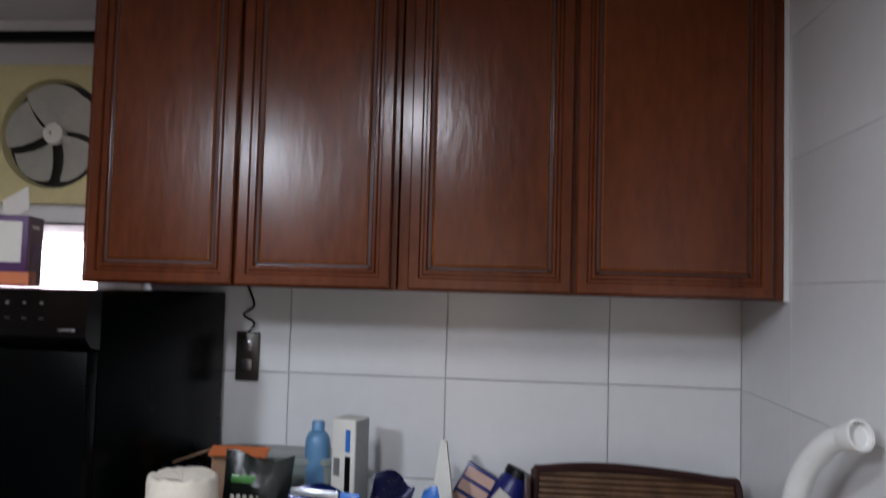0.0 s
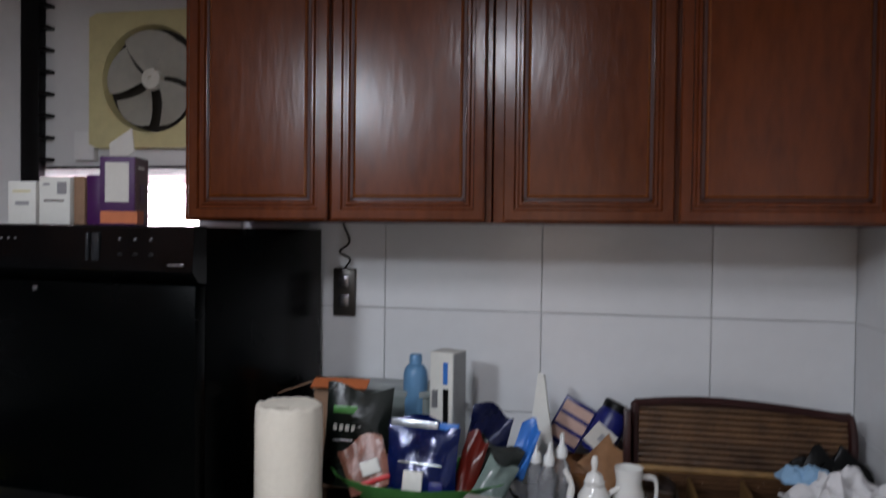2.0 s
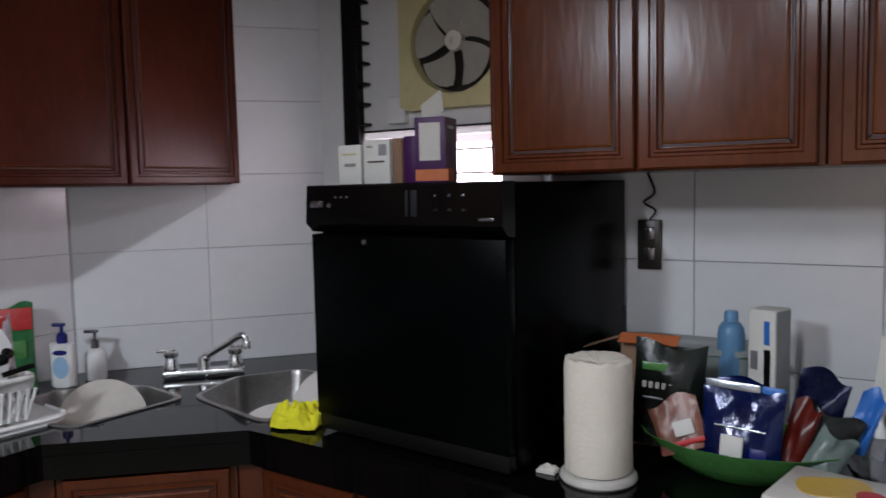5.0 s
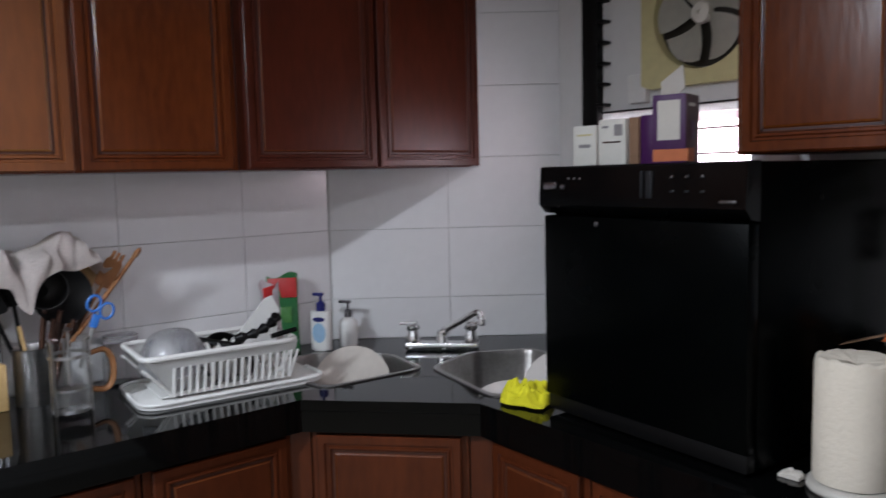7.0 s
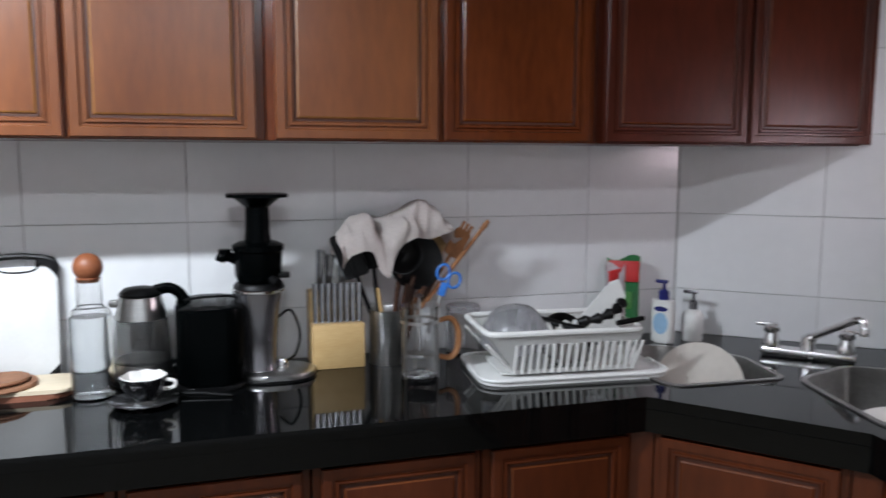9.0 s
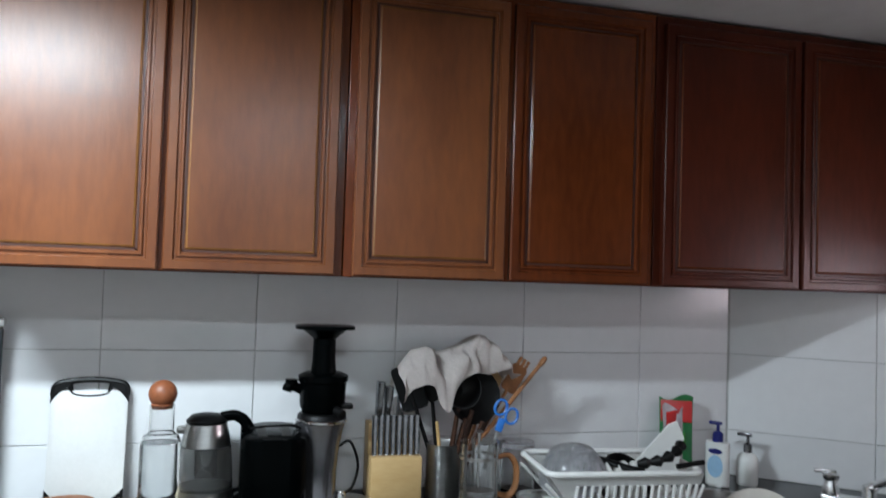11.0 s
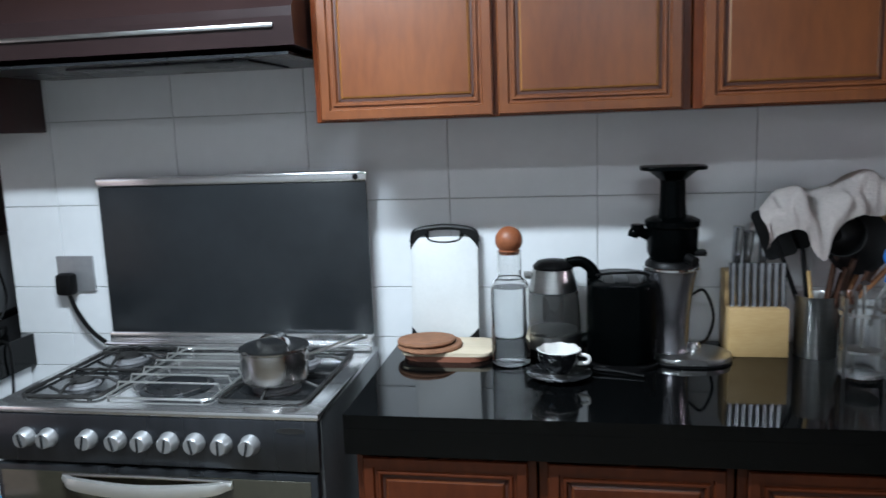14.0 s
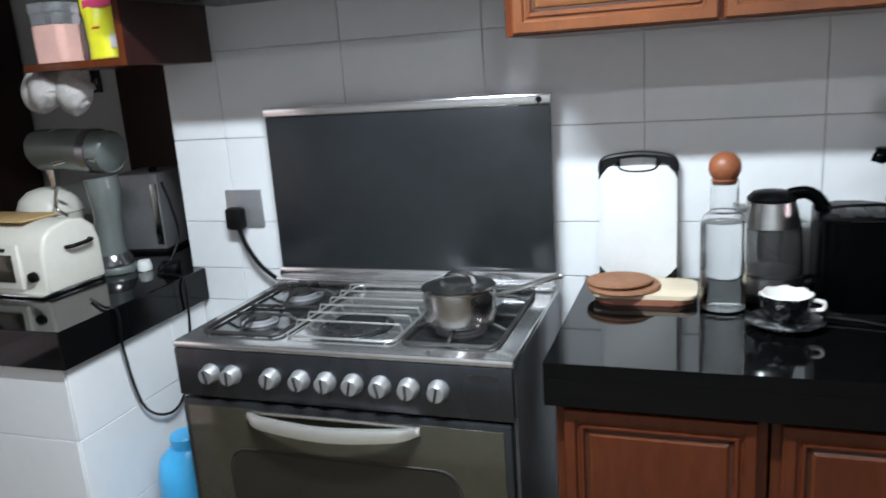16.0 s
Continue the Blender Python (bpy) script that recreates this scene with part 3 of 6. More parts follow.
part("door", box(-0.552, -0.004, 0.05, -0.001, 0.0295, DH - 0.114, 0.004), BLACK, dw, "plain black door front")
part("plinth", box(-0.55, 0.004, 0.012, -0.004, 0.0295, 0.0485, 0.002), BLACK_MATT, dw)
bm = bmesh.new()
prof = [(0.030, DH - 0.112), (0.004, DH - 0.108), (-0.016, DH - 0.088), (-0.010, DH - 0.004), (-0.006, DH), (0.030, DH)]
va = [bm.verts.new((-0.556, y, z)) for y, z in prof]
vb = [bm.verts.new((0.0, y, z)) for y, z in prof]
bm.faces.new(va), bm.faces.new(vb)
for i in range(len(prof)):
    j = (i + 1) % len(prof)
    bm.faces.new((va[i], va[j], vb[j], vb[i]))
panel = part("control_panel", bm, PANELBLACK, dw, "glossy black control panel")


def on_panel(name, x, z, w, h, mat, label=""):
    y = -0.016 + (z - (DH - 0.088)) / 0.084 * 0.006
    part(name, box(x, y - 0.002, z, x + w, y + 0.004, z + h, 0.0008), mat, panel, label)


on_panel("badge", -0.540, DH - 0.052, 0.042, 0.016, SILVERPLASTIC, "small silver badge bar")
on_panel("badge", -0.055, DH - 0.078, 0.035, 0.006, SILVERPLASTIC, "small silver badge bar")
on_panel("display", -0.245, DH - 0.070, 0.006, 0.055, STEEL_DARK)
on_panel("display", -0.230, DH - 0.070, 0.016, 0.055, STEEL_DARK, "grey vent strip")
for k in range(3):
    on_panel("button", -0.170 + k * 0.036, DH - 0.030, 0.006, 0.006, SILVERPLASTIC, "small lit button mark")
    on_panel("button", -0.170 + k * 0.036, DH - 0.058, 0.010, 0.004, STEEL_DARK)
for k in range(3):
    on_panel("button", -0.46 + k * 0.018, DH - 0.030, 0.004, 0.004, GREYMETAL)
part("indicator", lathe([(0, 0), (0.007, 0), (0.006, 0.004), (0, 0.005)], 14, m=pose(-0.478, -0.011, DH - 0.046, 90)), SILVERPLASTIC, dw)
part("latch_hole", box(-0.385, -0.006, DH - 0.135, -0.373, -0.001, DH - 0.123, 0.001), SILVERPLASTIC, dw, "small bright latch mark")


def carton(label, m, w, d, h, mat, marks=(), seal=None):
    c = thing("carton", label, "box", m, "cartons on the dishwasher")
    part("box", box(0, 0, 0, w, d, h, 0.0015), mat, c)
    for name, x0, z0, x1, z1, mt in marks:
        part(name, box(x0, -0.0012, z0, x1, 0.001, z1), mt, c)
    if seal:
        part("flap", seal, mat, c)
    return c


TOP = CZ + DH + 0.001
carton("small cream tea carton standing on the dishwasher", pose(1.148, -0.44, TOP, 0, 0, 4), 0.066, 0.05, 0.094, CARTON,
       [("print", 0.018, 0.042, 0.05, 0.05, GREYMETAL), ("print", 0.012, 0.07, 0.054, 0.074, FANCREAM)])
carton("small white carton with a printed square", pose(1.222, -0.435, TOP, 0, 0, 2), 0.074, 0.055, 0.104, CARTON,
       [("print", 0.044, 0.066, 0.066, 0.092, GREYMETAL), ("print", 0.01, 0.085, 0.026, 0.09, GREYMETAL), ("print", 0.012, 0.05, 0.06, 0.054, SILVERPLASTIC)])
carton("brown cardboard carton behind the white one", pose(1.300, -0.425, TOP), 0.026, 0.07, 0.105, BROWNCARD)
carton("narrow dark purple snack carton", pose(1.328, -0.42, TOP), 0.034, 0.07, 0.108, PURPLE)
c = carton("tall dark purple snack box with a white label", pose(1.366, -0.43, TOP, 0, 0, 14), 0.074, 0.085, 0.148, PURPLE,
           [("label_sheet", 0.012, 0.05, 0.062, 0.135, PAPER), ("print", 0.002, 0.004, 0.08, 0.03, ORANGE)])
part("side_panel", box(0.0742, 0.003, 0.001, 0.0755, 0.082, 0.147), material("dark_maroon_print", (0.06, 0.012, 0.02), 0.4), c, "dark maroon side")
part("print", box(0.0756, 0.03, 0.05, 0.0765, 0.055, 0.09), PURPLE, c)
part("print", box(0.0756, 0.004, 0.003, 0.0765, 0.05, 0.032), ORANGE, c, "orange printed corner")
for k in range(5):
    part("print", box(0.0756, 0.018 + k * 0.008, 0.122, 0.0765, 0.023 + k * 0.008, 0.129), PAPER, c, "small white lettering bar")
bm = box(-0.035, -0.001, 0, 0.035, 0.001, 0.07)
part("leaflet", bm, PAPER, c, "folded white leaflet sticking out of the box").matrix_local = pose(0.03, 0.05, 0.146, -25, -28, -20)

# ---- paper towel ----
pt = thing("paper_towel_roll", "cream paper towel roll upright on a pale round holder", "paper towel", pose(1.815, -0.460, CZ))
part("holder_base", lathe([(0, 0), (0.073, 0), (0.077, 0.005), (0.075, 0.014), (0.070, 0.018), (0, 0.020)], 40), material("greyed_cream_plastic", (0.45, 0.43, 0.39), 0.4, vary=0.08), pt, "pale round holder base")
bm = bmesh.new()
seg = 56
rings = []
for z, k in ((0.021, 0.97), (0.028, 1.0), (0.09, 1.0), (0.18, 1.0), (0.232, 1.0), (0.242, 0.975), (0.246, 0.90), (0.243, 0.62), (0.238, 0.30), (0.232, 0.12), (0.228, 0.02)):
    rings.append([bm.verts.new((0.067 * k * (1 + 0.022 * noise.noise((math.cos(a) * 2, math.sin(a) * 2, z * 14))) * math.cos(a),
                                0.067 * k * (1 + 0.022 * noise.noise((math.cos(a) * 2, math.sin(a) * 2, z * 14))) * math.sin(a),
                                z + (0.006 * noise.noise((math.cos(a) * 3, math.sin(a) * 3, 4)) if z > 0.2 else 0))) for a in (2 * math.pi * i / seg for i in range(seg))])
for p, q in zip(rings, rings[1:]):
    for i in range(seg):
        bm.faces.new((p[i], p[(i + 1) % seg], q[(i + 1) % seg], q[i]))
part("roll", bm, TOWEL, pt)
part("loose_wrap", crumple(0.04, 0.03, 0.012, 8, 8, m=pose(-0.10, -0.02, 0.001)), FILM, pt, "scrap of clear wrapping")

# ---- green bowl and the packets in it ----
def oval_bowl(a, b, h, wall=0.006, seg=48, wave=0.0):
    bm = bmesh.new()
    rings = []
    prof = [(0.0, 0.0), (0.45, 0.0), (0.52, 0.004), (0.78, h * 0.45), (0.97, h * 0.93), (1.0, h), (0.975, h), (0.75, h * 0.5), (0.5, 0.012), (0, 0.010)]
    for k, z in prof:
        if k == 0:
            rings.append([bm.verts.new((0, 0, z))])
        else:
            rings.append([bm.verts.new((a * k * (1 + wave * math.sin(12 * t) * (k > 0.6)) * math.cos(t), b * k * (1 + wave * math.sin(12 * t) * (k > 0.6)) * math.sin(t),
                                        z + wave * 0.1 * math.cos(2 * t))) for t in (2 * math.pi * i / seg for i in range(seg))])
    for p, q in zip(rings, rings[1:]):
        for i in range(seg):
            j = (i + 1) % seg
            if len(p) == 1:
                bm.faces.new((p[0], q[i], q[j]))
            elif len(q) == 1:
                bm.faces.new((p[i], p[j], q[0]))
            else:
                bm.faces.new((p[i], p[j], q[j], q[i]))
    return bm


solo("fruit_bowl", oval_bowl(0.200, 0.130, 0.078, wave=0.012, seg=72), GREEN, "glazed green oval bowl with ribbed sides, full of packets", "bowl", pose(2.052, -0.300, CZ))


def packet(name, label, m, w, h, d, mat, seed, marks=()):
    p = thing(name, label, "packet", m, "packets in the green bowl")
    part("bag", pouch(w, h, d, 0.012, seed), mat, p)
    for nm, x0, z0, x1, z1, mt in marks:
        y = -d / 2 * max(0.1, 1 - ((z0 + z1) / 2 / h) ** 2.4) * (1 - ((x0 + x1) / w) ** 2) ** 0.5 - 0.004
        part(nm, box(x0, y - 0.001, z0, x1, y + 0.004, z1, 0.002), mt, p)
    return p


packet("coffee_packet", "dark green foil coffee packet with pale lettering bars", pose(1.900, -0.300, CZ + 0.035, -6, 3, 8), 0.150, 0.212, 0.05, BLACKBAG, 4,
       [("lettering", -0.052 + k * 0.0135, 0.118, -0.043 + k * 0.0135, 0.132, PAPER) for k in range(7)] + [("band", -0.05, 0.096, -0.005, 0.101, GREYMETAL), ("band", -0.055, 0.155, 0.0, 0.172, GREEN)])
packet("snack_packet", "brown and tan printed snack packet with a red corner", pose(1.965, -0.365, CZ + 0.052, -14, -20, 10), 0.10, 0.105, 0.035, PINKPRINT, 7,
       [("print", -0.01, 0.03, 0.03, 0.06, CARTON), ("band", -0.02, 0.012, 0.045, 0.022, RED)])
packet("milk_powder_packet", "shiny blue foil packet with a silver top seal", pose(2.062, -0.365, CZ + 0.036, -10, 2, -4), 0.158, 0.165, 0.055, BLUEBAG, 2,
       [("seal", -0.074, 0.147, 0.03, 0.163, SILVERFOIL), ("seal", 0.032, 0.147, 0.074, 0.163, BLUE), ("window", -0.03, 0.022, 0.012, 0.062, CARTON), ("print", 0.025, 0.02, 0.055, 0.045, NAVY), ("print", -0.045, 0.075, 0.05, 0.08, SILVERFOIL)])
packet("spice_packet", "dark red narrow packet", pose(2.146, -0.345, CZ + 0.04, -12, 14, -10), 0.052, 0.135, 0.03, material("dark_red_film", (0.10, 0.010, 0.006), 0.3, vary=0.5, scale=18), 9)
packet("dark_packet", "dark brown crinkled packet", pose(2.180, -0.325, CZ + 0.04, -10, 24, 0), 0.10, 0.12, 0.05, BLACKBAG, 12)
packet("navy_packet", "round dark blue crinkled packet", pose(2.180, -0.27, CZ + 0.10, -12, 10, -15), 0.10, 0.115, 0.06, material("navy_foil", (0.006, 0.009, 0.04), 0.22, 0.3, vary=0.5, scale=14, bump=0.7, bump_scale=30), 15)
packet("clear_packet", "crumpled clear plastic packet", pose(2.200, -0.365, CZ + 0.045, -20, 30, 10), 0.07, 0.085, 0.03, material("pale_green_film", (0.16, 0.21, 0.19), 0.2, vary=0.3, bump=0.6, bump_scale=22, scale=10), 18)
packet("blue_sachet", "small bright blue sachet", pose(2.250, -0.28, CZ + 0.075, -10, 18, -10), 0.045, 0.12, 0.02, BLUE, 21)
card = thing("orange_card_box", "open orange and brown card box behind the packets", "box", pose(1.782, -0.235, CZ + 0.001, 0, 0, 3))
part("box", box(0, 0, 0, 0.105, 0.06, 0.245, 0.002), BROWNCARD, card)
part("flap", box(0.0, -0.026, 0, 0.130, 0.012, 0.0025, m=pose(0, 0, 0.2455, 22, 0, 0)), ORANGE, card, "orange lid flap")
part("flap", box(-0.085, -0.02, 0, 0, 0.02, 0.002, m=pose(0.0, 0.0, 0.245, 0, -20, 0)), BROWNCARD, card, "brown torn side flap")
tub = thing("storage_tub", "cloudy grey plastic tub with a flat lid", "container", pose(1.90, -0.10, CZ))
part("tub", prism(rounded(0.30, 0.13, 0.03), 0, 0.205, 0.004), material("grey_green_plastic", (0.17, 0.20, 0.19), 0.35, vary=0.08), tub)
part("lid", prism(rounded(0.31, 0.14, 0.03), 0.206, 0.220, 0.004), material("pale_grey_lid", (0.24, 0.27, 0.26), 0.35, vary=0.06), tub)
bot = thing("blue_bottle", "translucent blue plastic bottle behind the bowl", "bottle", pose(2.001, -0.145, CZ + 0.001))
part("body", lathe([(0, 0), (0.027, 0), (0.029, 0.006), (0.029, 0.250), (0.027, 0.266), (0.020, 0.278), (0.016, 0.280), (0, 0.280)], 28), BLUEBOTTLE, bot)
part("cap", lathe([(0.015, 0.2805), (0.015, 0.300), (0.012, 0.304), (0, 0.304)], 20), BLUEBOTTLE, bot)
wb = thing("appliance_box", "white upright carton with blue and black print", "box", pose(2.044, -0.185, CZ + 0.001, 0, 0, -20))
part("box", box(0, 0, 0, 0.060, 0.062, 0.318, 0.002), CARTON, wb)
part("print", box(0.036, -0.0012, 0.245, 0.048, 0.001, 0.295), BLUE, wb, "blue printed stripe")
part("print", box(0.036, -0.0012, 0.15, 0.050, 0.001, 0.235), BLACK_MATT, wb, "black lettering bars")
part("print", box(0.006, -0.0012, 0.19, 0.022, 0.001, 0.23), GREYMETAL, wb)
# thin grey sheet gives this side of the white carton its shading
part("side_panel", box(0.0601, 0.003, 0.002, 0.0615, 0.059, 0.315), material("shaded_carton_side", (0.36, 0.37, 0.37), 0.7), wb, "carton side toned grey as shade")
bm = bmesh.new()
tri = [(-0.028, 0), (0.05, 0.01), (-0.012, 0.245), (-0.026, 0.25)]
f = [bm.verts.new((x, -0.006, z)) for x, z in tri]
g = [bm.verts.new((x, 0.006, z)) for x, z in tri]
bm.faces.new(f), bm.faces.new(g)
for i in range(4):
    bm.faces.new((f[i], f[(i + 1) % 4], g[(i + 1) % 4], g[i]))
solo("leaning_packet", bm, CARTON, "tall white wedge-shaped packet leaning on the wall", "packet", pose(2.290, -0.20, CZ + 0.03, -12, 4, -10))

# ---- napkins, cups, teapot, glass, boxes by the wall ----
nap = thing("napkin_pack", "pack of white paper napkins in clear film with a yellow label", "napkins", pose(2.142, -0.580, CZ, 0, 0, -10))
part("napkins", box(0, 0, 0, 0.172, 0.172, 0.074, 0.004, seg=2), PAPER, nap)
part("film", box(-0.0015, -0.0015, 0.0, 0.1735, 0.1735, 0.0765, 0.005, seg=2), FILM, nap, "creased clear film")
part("label_print", prism([(0.018 + 0.058 * (1.1 + math.cos(t)), 0.10 + 0.050 * math.sin(t) * (1 + 0.3 * math.sin(2 * t))) for t in (i * 0.2618 for i in range(24))], 0.0766, 0.0778),
     material("yellow_label_film", (0.62, 0.40, 0.07), 0.3, vary=0.12, bump=0.3, bump_scale=20), nap, "yellow printed label")
part("label_print", lathe([(0, 0.078), (0.022, 0.078), (0.022, 0.0792), (0, 0.0792)], 20, m=pose(0.14, 0.09, 0)), RED, nap, "round red label")


def cup(z, k=1.0):
    return lathe([(0, z), (0.030 * k, z), (0.033 * k, z + 0.004), (0.043 * k, z + 0.025), (0.053 * k, z + 0.058), (0.050 * k, z + 0.058), (0.039 * k, z + 0.025), (0.027 * k, z + 0.010), (0, z + 0.008)], 36)


for k, (x, y, label) in enumerate([(2.434, -0.545, "white porcelain cup with a gold rim, stacked in another")]):
    for i in range(2):
        cp = thing("cup", "white porcelain cup with a gold rim in a stack", "cup", pose(x + 0.004 * i, y, CZ + 0.009 + 0.030 * i), "stack of gold-rimmed cups")
        part("bowl", cup(0), CERAMIC, cp)
        part("rim", lathe([(0.0512, 0.048), (0.0542, 0.056), (0.0537, 0.0585), (0.0526, 0.0585), (0.0500, 0.048)], 36, closed=False), GOLD, cp, "gold rim band")
sc = solo("saucer", lathe([(0, 0.0), (0.03, 0.0), (0.068, 0.010), (0.070, 0.012), (0.03, 0.004), (0, 0.003)], 36), CERAMIC, "white saucer lying beside the stacked cups", "saucer", pose(2.330, -0.43, CZ + 0.013))
solo("saucer", lathe([(0, 0.0), (0.034, 0.0), (0.066, 0.009), (0.068, 0.011), (0.034, 0.0045), (0, 0.004)], 36), CERAMIC, "white saucer under the stacked cups", "saucer", pose(2.434, -0.545, CZ + 0.001))
pot = thing("teapot", "small white porcelain teapot with a curved spout", "teapot", pose(2.418, -0.400, CZ) @ Matrix.Diagonal((0.74, 0.74, 1.02, 1)))
part("body", lathe([(0, 0), (0.036, 0), (0.045, 0.02), (0.050, 0.05), (0.042, 0.085), (0.026, 0.105), (0.028, 0.112), (0, 0.112)], 32), CERAMIC, pot)
part("lid", lathe([(0.026, 0.1125), (0.020, 0.125), (0.006, 0.132), (0.008, 0.142), (0.010, 0.150), (0.006, 0.160), (0, 0.162)], 24), CERAMIC, pot)
part("spout", tube(curve_points([(-0.035, -0.02, 0.04), (-0.062, -0.03, 0.07), (-0.058, -0.03, 0.11), (-0.075, -0.036, 0.138)], 5), [0.013] * 5 + [0.010] * 5 + [0.007] * 6, 10), CERAMIC, pot)
part("handle", tube(curve_points([(0.040, 0.01, 0.09), (0.075, 0.02, 0.098), (0.082, 0.022, 0.06), (0.044, 0.012, 0.028)], 6), 0.006, 8), CERAMIC, pot)
jug = thing("creamer", "small white porcelain jug beside the teapot", "jug", pose(2.484, -0.372, CZ, 0, 0, 180) @ Matrix.Diagonal((1, 1, 1.45, 1)))
part("body", lathe([(0, 0), (0.026, 0), (0.034, 0.02), (0.034, 0.045), (0.024, 0.075), (0.028, 0.095), (0.026, 0.095), (0.02, 0.07), (0, 0.05)], 28), CERAMIC, jug)
part("handle", tube(curve_points([(-0.025, -0.01, 0.082), (-0.052, -0.02, 0.075), (-0.050, -0.02, 0.04), (-0.030, -0.01, 0.028)], 6), 0.004, 8), CERAMIC, jug)
gb = thing("glass_dish", "clear glass dish with a wavy rim holding small bottles", "dish", pose(2.325, -0.30, CZ))
part("dish", oval_bowl(0.085, 0.075, 0.060, wave=0.03), GLASS, gb)
for i, (x, y, h) in enumerate([(2.318, -0.315, 0.12), (2.348, -0.285, 0.13), (2.300, -0.275, 0.11)]):
    b = thing("small_bottle", "small clear plastic bottle with a white nozzle", "bottle", pose(x, y, CZ + 0.012, 0, 4 - 3 * i, 0), "small clear bottles")
    part("body", lathe([(0, 0), (0.018, 0), (0.019, 0.004), (0.019, h * 0.7), (0.010, h * 0.82), (0.010, h * 0.86), (0, h * 0.86)], 20), CLOUDY, b)
    part("nozzle", lathe([(0.012, h * 0.862), (0.012, h), (0.005, h * 1.08), (0.004, h * 1.25), (0, h * 1.25)], 16), WHITE, b)
tray = solo("glass_plate", lathe([(0, 0), (0.06, 0), (0.09, 0.008), (0.092, 0.012), (0.06, 0.005), (0, 0.004)], 36), CLOUDY, "flat clear plate under the glass dish", "plate", pose(2.36, -0.42, CZ))
bx = thing("spice_box", "blue and tan striped box tilted against the wall", "box", pose(2.335, -0.075, CZ + 0.095, -10, 28, -4))
part("box", box(-0.04, -0.02, 0, 0.04, 0.02, 0.11, 0.002), NAVY, bx)
for z in (0.012, 0.045, 0.078):
    part("print", box(-0.035, -0.0215, z, 0.036, -0.0195, z + 0.024), material("tan_print", (0.52, 0.34, 0.28), 0.5, vary=0.15), bx, "tan printed stripe")
bx2 = thing("dark_jar", "dark blue jar with a white price card", "jar", pose(2.420, -0.085, CZ + 0.085, -8, 26, 0))
part("jar", lathe([(0, 0), (0.036, 0), (0.038, 0.005), (0.038, 0.09), (0.032, 0.105), (0, 0.105)], 28), NAVY, bx2)
part("lid", lathe([(0.034, 0.1055), (0.034, 0.122), (0.03, 0.125), (0, 0.125)], 28), BLACK_MATT, bx2)
part("card", box(-0.045, -0.043, 0.005, 0.012, -0.040, 0.06, m=pose(0, 0, 0, 0, 14, 0)), PAPER, bx2, "white printed card")
part("print", box(-0.022, -0.0445, 0.026, -0.004, -0.0428, 0.044, m=pose(0, 0, 0, 0, 14, 0)), GREYMETAL, bx2)
solo("wooden_bowl", lathe([(0, 0), (0.05, 0), (0.078, 0.03), (0.085, 0.062), (0.080, 0.062), (0.06, 0.02), (0, 0.012)], 36), SPOONWOOD, "brown wooden bowl below the tilted boxes", "bowl", pose(2.385, -0.115, CZ + 0.001))
bag = thing("brown_packet", "tan paper packet lying by the wall", "packet", pose(2.415, -0.175, CZ + 0.045, -40, 40, -20))
part("bag", pouch(0.10, 0.10, 0.04, 0.01, 31), material("tan_paper", (0.30, 0.15, 0.07), 0.6, vary=0.3), bag)

# ---- wicker picnic basket ----
bk = thing("wicker_basket", "open brown wicker basket with a divided tray and raised lid", "basket", pose(2.506, -0.570, CZ, 0, 0, 0))
W, D, H = 0.45, 0.42, 0.075


def weave(x0, y0, x1, y1, z0, z1, rows, mat, parent, name):
    """Woven strips between two points, in and out of upright stakes."""
    L = math.hypot(x1 - x0, y1 - y0)
    ux, uy = (x1 - x0) / L, (y1 - y0) / L
    n = max(8, int(L / 0.011))
    for r in range(rows):
        z = z0 + (z1 - z0) * (r + 0.5) / rows
        pts = []
        for i in range(n + 1):
            s = L * i / n
            o = 0.0035 * math.sin(math.pi * i + math.pi * r + 0.3)
            pts.append((x0 + ux * s - uy * o, y0 + uy * s + ux * o, z + 0.0008 * math.sin(i * 1.7 + r)))
        part(name, tube(pts, (z1 - z0) / rows * 0.54, 5), mat, parent)


wall_rows = 6
sides = [((0, 0), (W, 0)), ((W, 0), (W, D)), ((W, D), (0, D)), ((0, D), (0, 0))]
for (a, b), (c2, d) in sides:
    weave(a, b, c2, d, 0.004, H - 0.006, wall_rows, WICKER_LIGHT if b == 0 and d == 0 else WICKER, bk, "woven_strip")
    part("rim", tube([(a, b, H), (c2, d, H)], 0.007, 8), WICKER_LIGHT, bk, "thick rolled rim")
part("bottom", box(0.004, 0.004, 0.002, W - 0.004, D - 0.004, 0.008), WICKER, bk)
for x in (0.115, 0.225, 0.335):
    part("divider", box(x - 0.004, 0.006, 0.008, x + 0.004, D - 0.006, H - 0.012, 0.002), WICKER_LIGHT, bk)
part("divider", box(0.006, 0.215, 0.008, W - 0.006, 0.223, H - 0.004, 0.002), WICKER_LIGHT, bk)
lid_m = pose(0, D + 0.012, H - 0.01, -6, 0, 0)
lidp = part("lid", box(0.0, 0.0, 0.0, W, 0.004, 0.150, m=lid_m), WICKER, bk, "raised woven lid")
for r in range(11):
    z = 0.010 + r * 0.0130
    pts = [(0.008 + (W - 0.016) * i / 32, -0.003 + 0.0032 * math.sin(math.pi * i + math.pi * r + 0.4), z) for i in range(33)]
    part("woven_strip", tube(pts, 0.0072, 5, m=lid_m), WICKER_MID, lidp)
edge = [(0, 0, 0.0), (0, 0, 0.132), (0.02, 0, 0.150), (W * 0.4, 0, 0.160), (W - 0.04, 0, 0.142), (W, 0, 0.125), (W, 0, 0)]
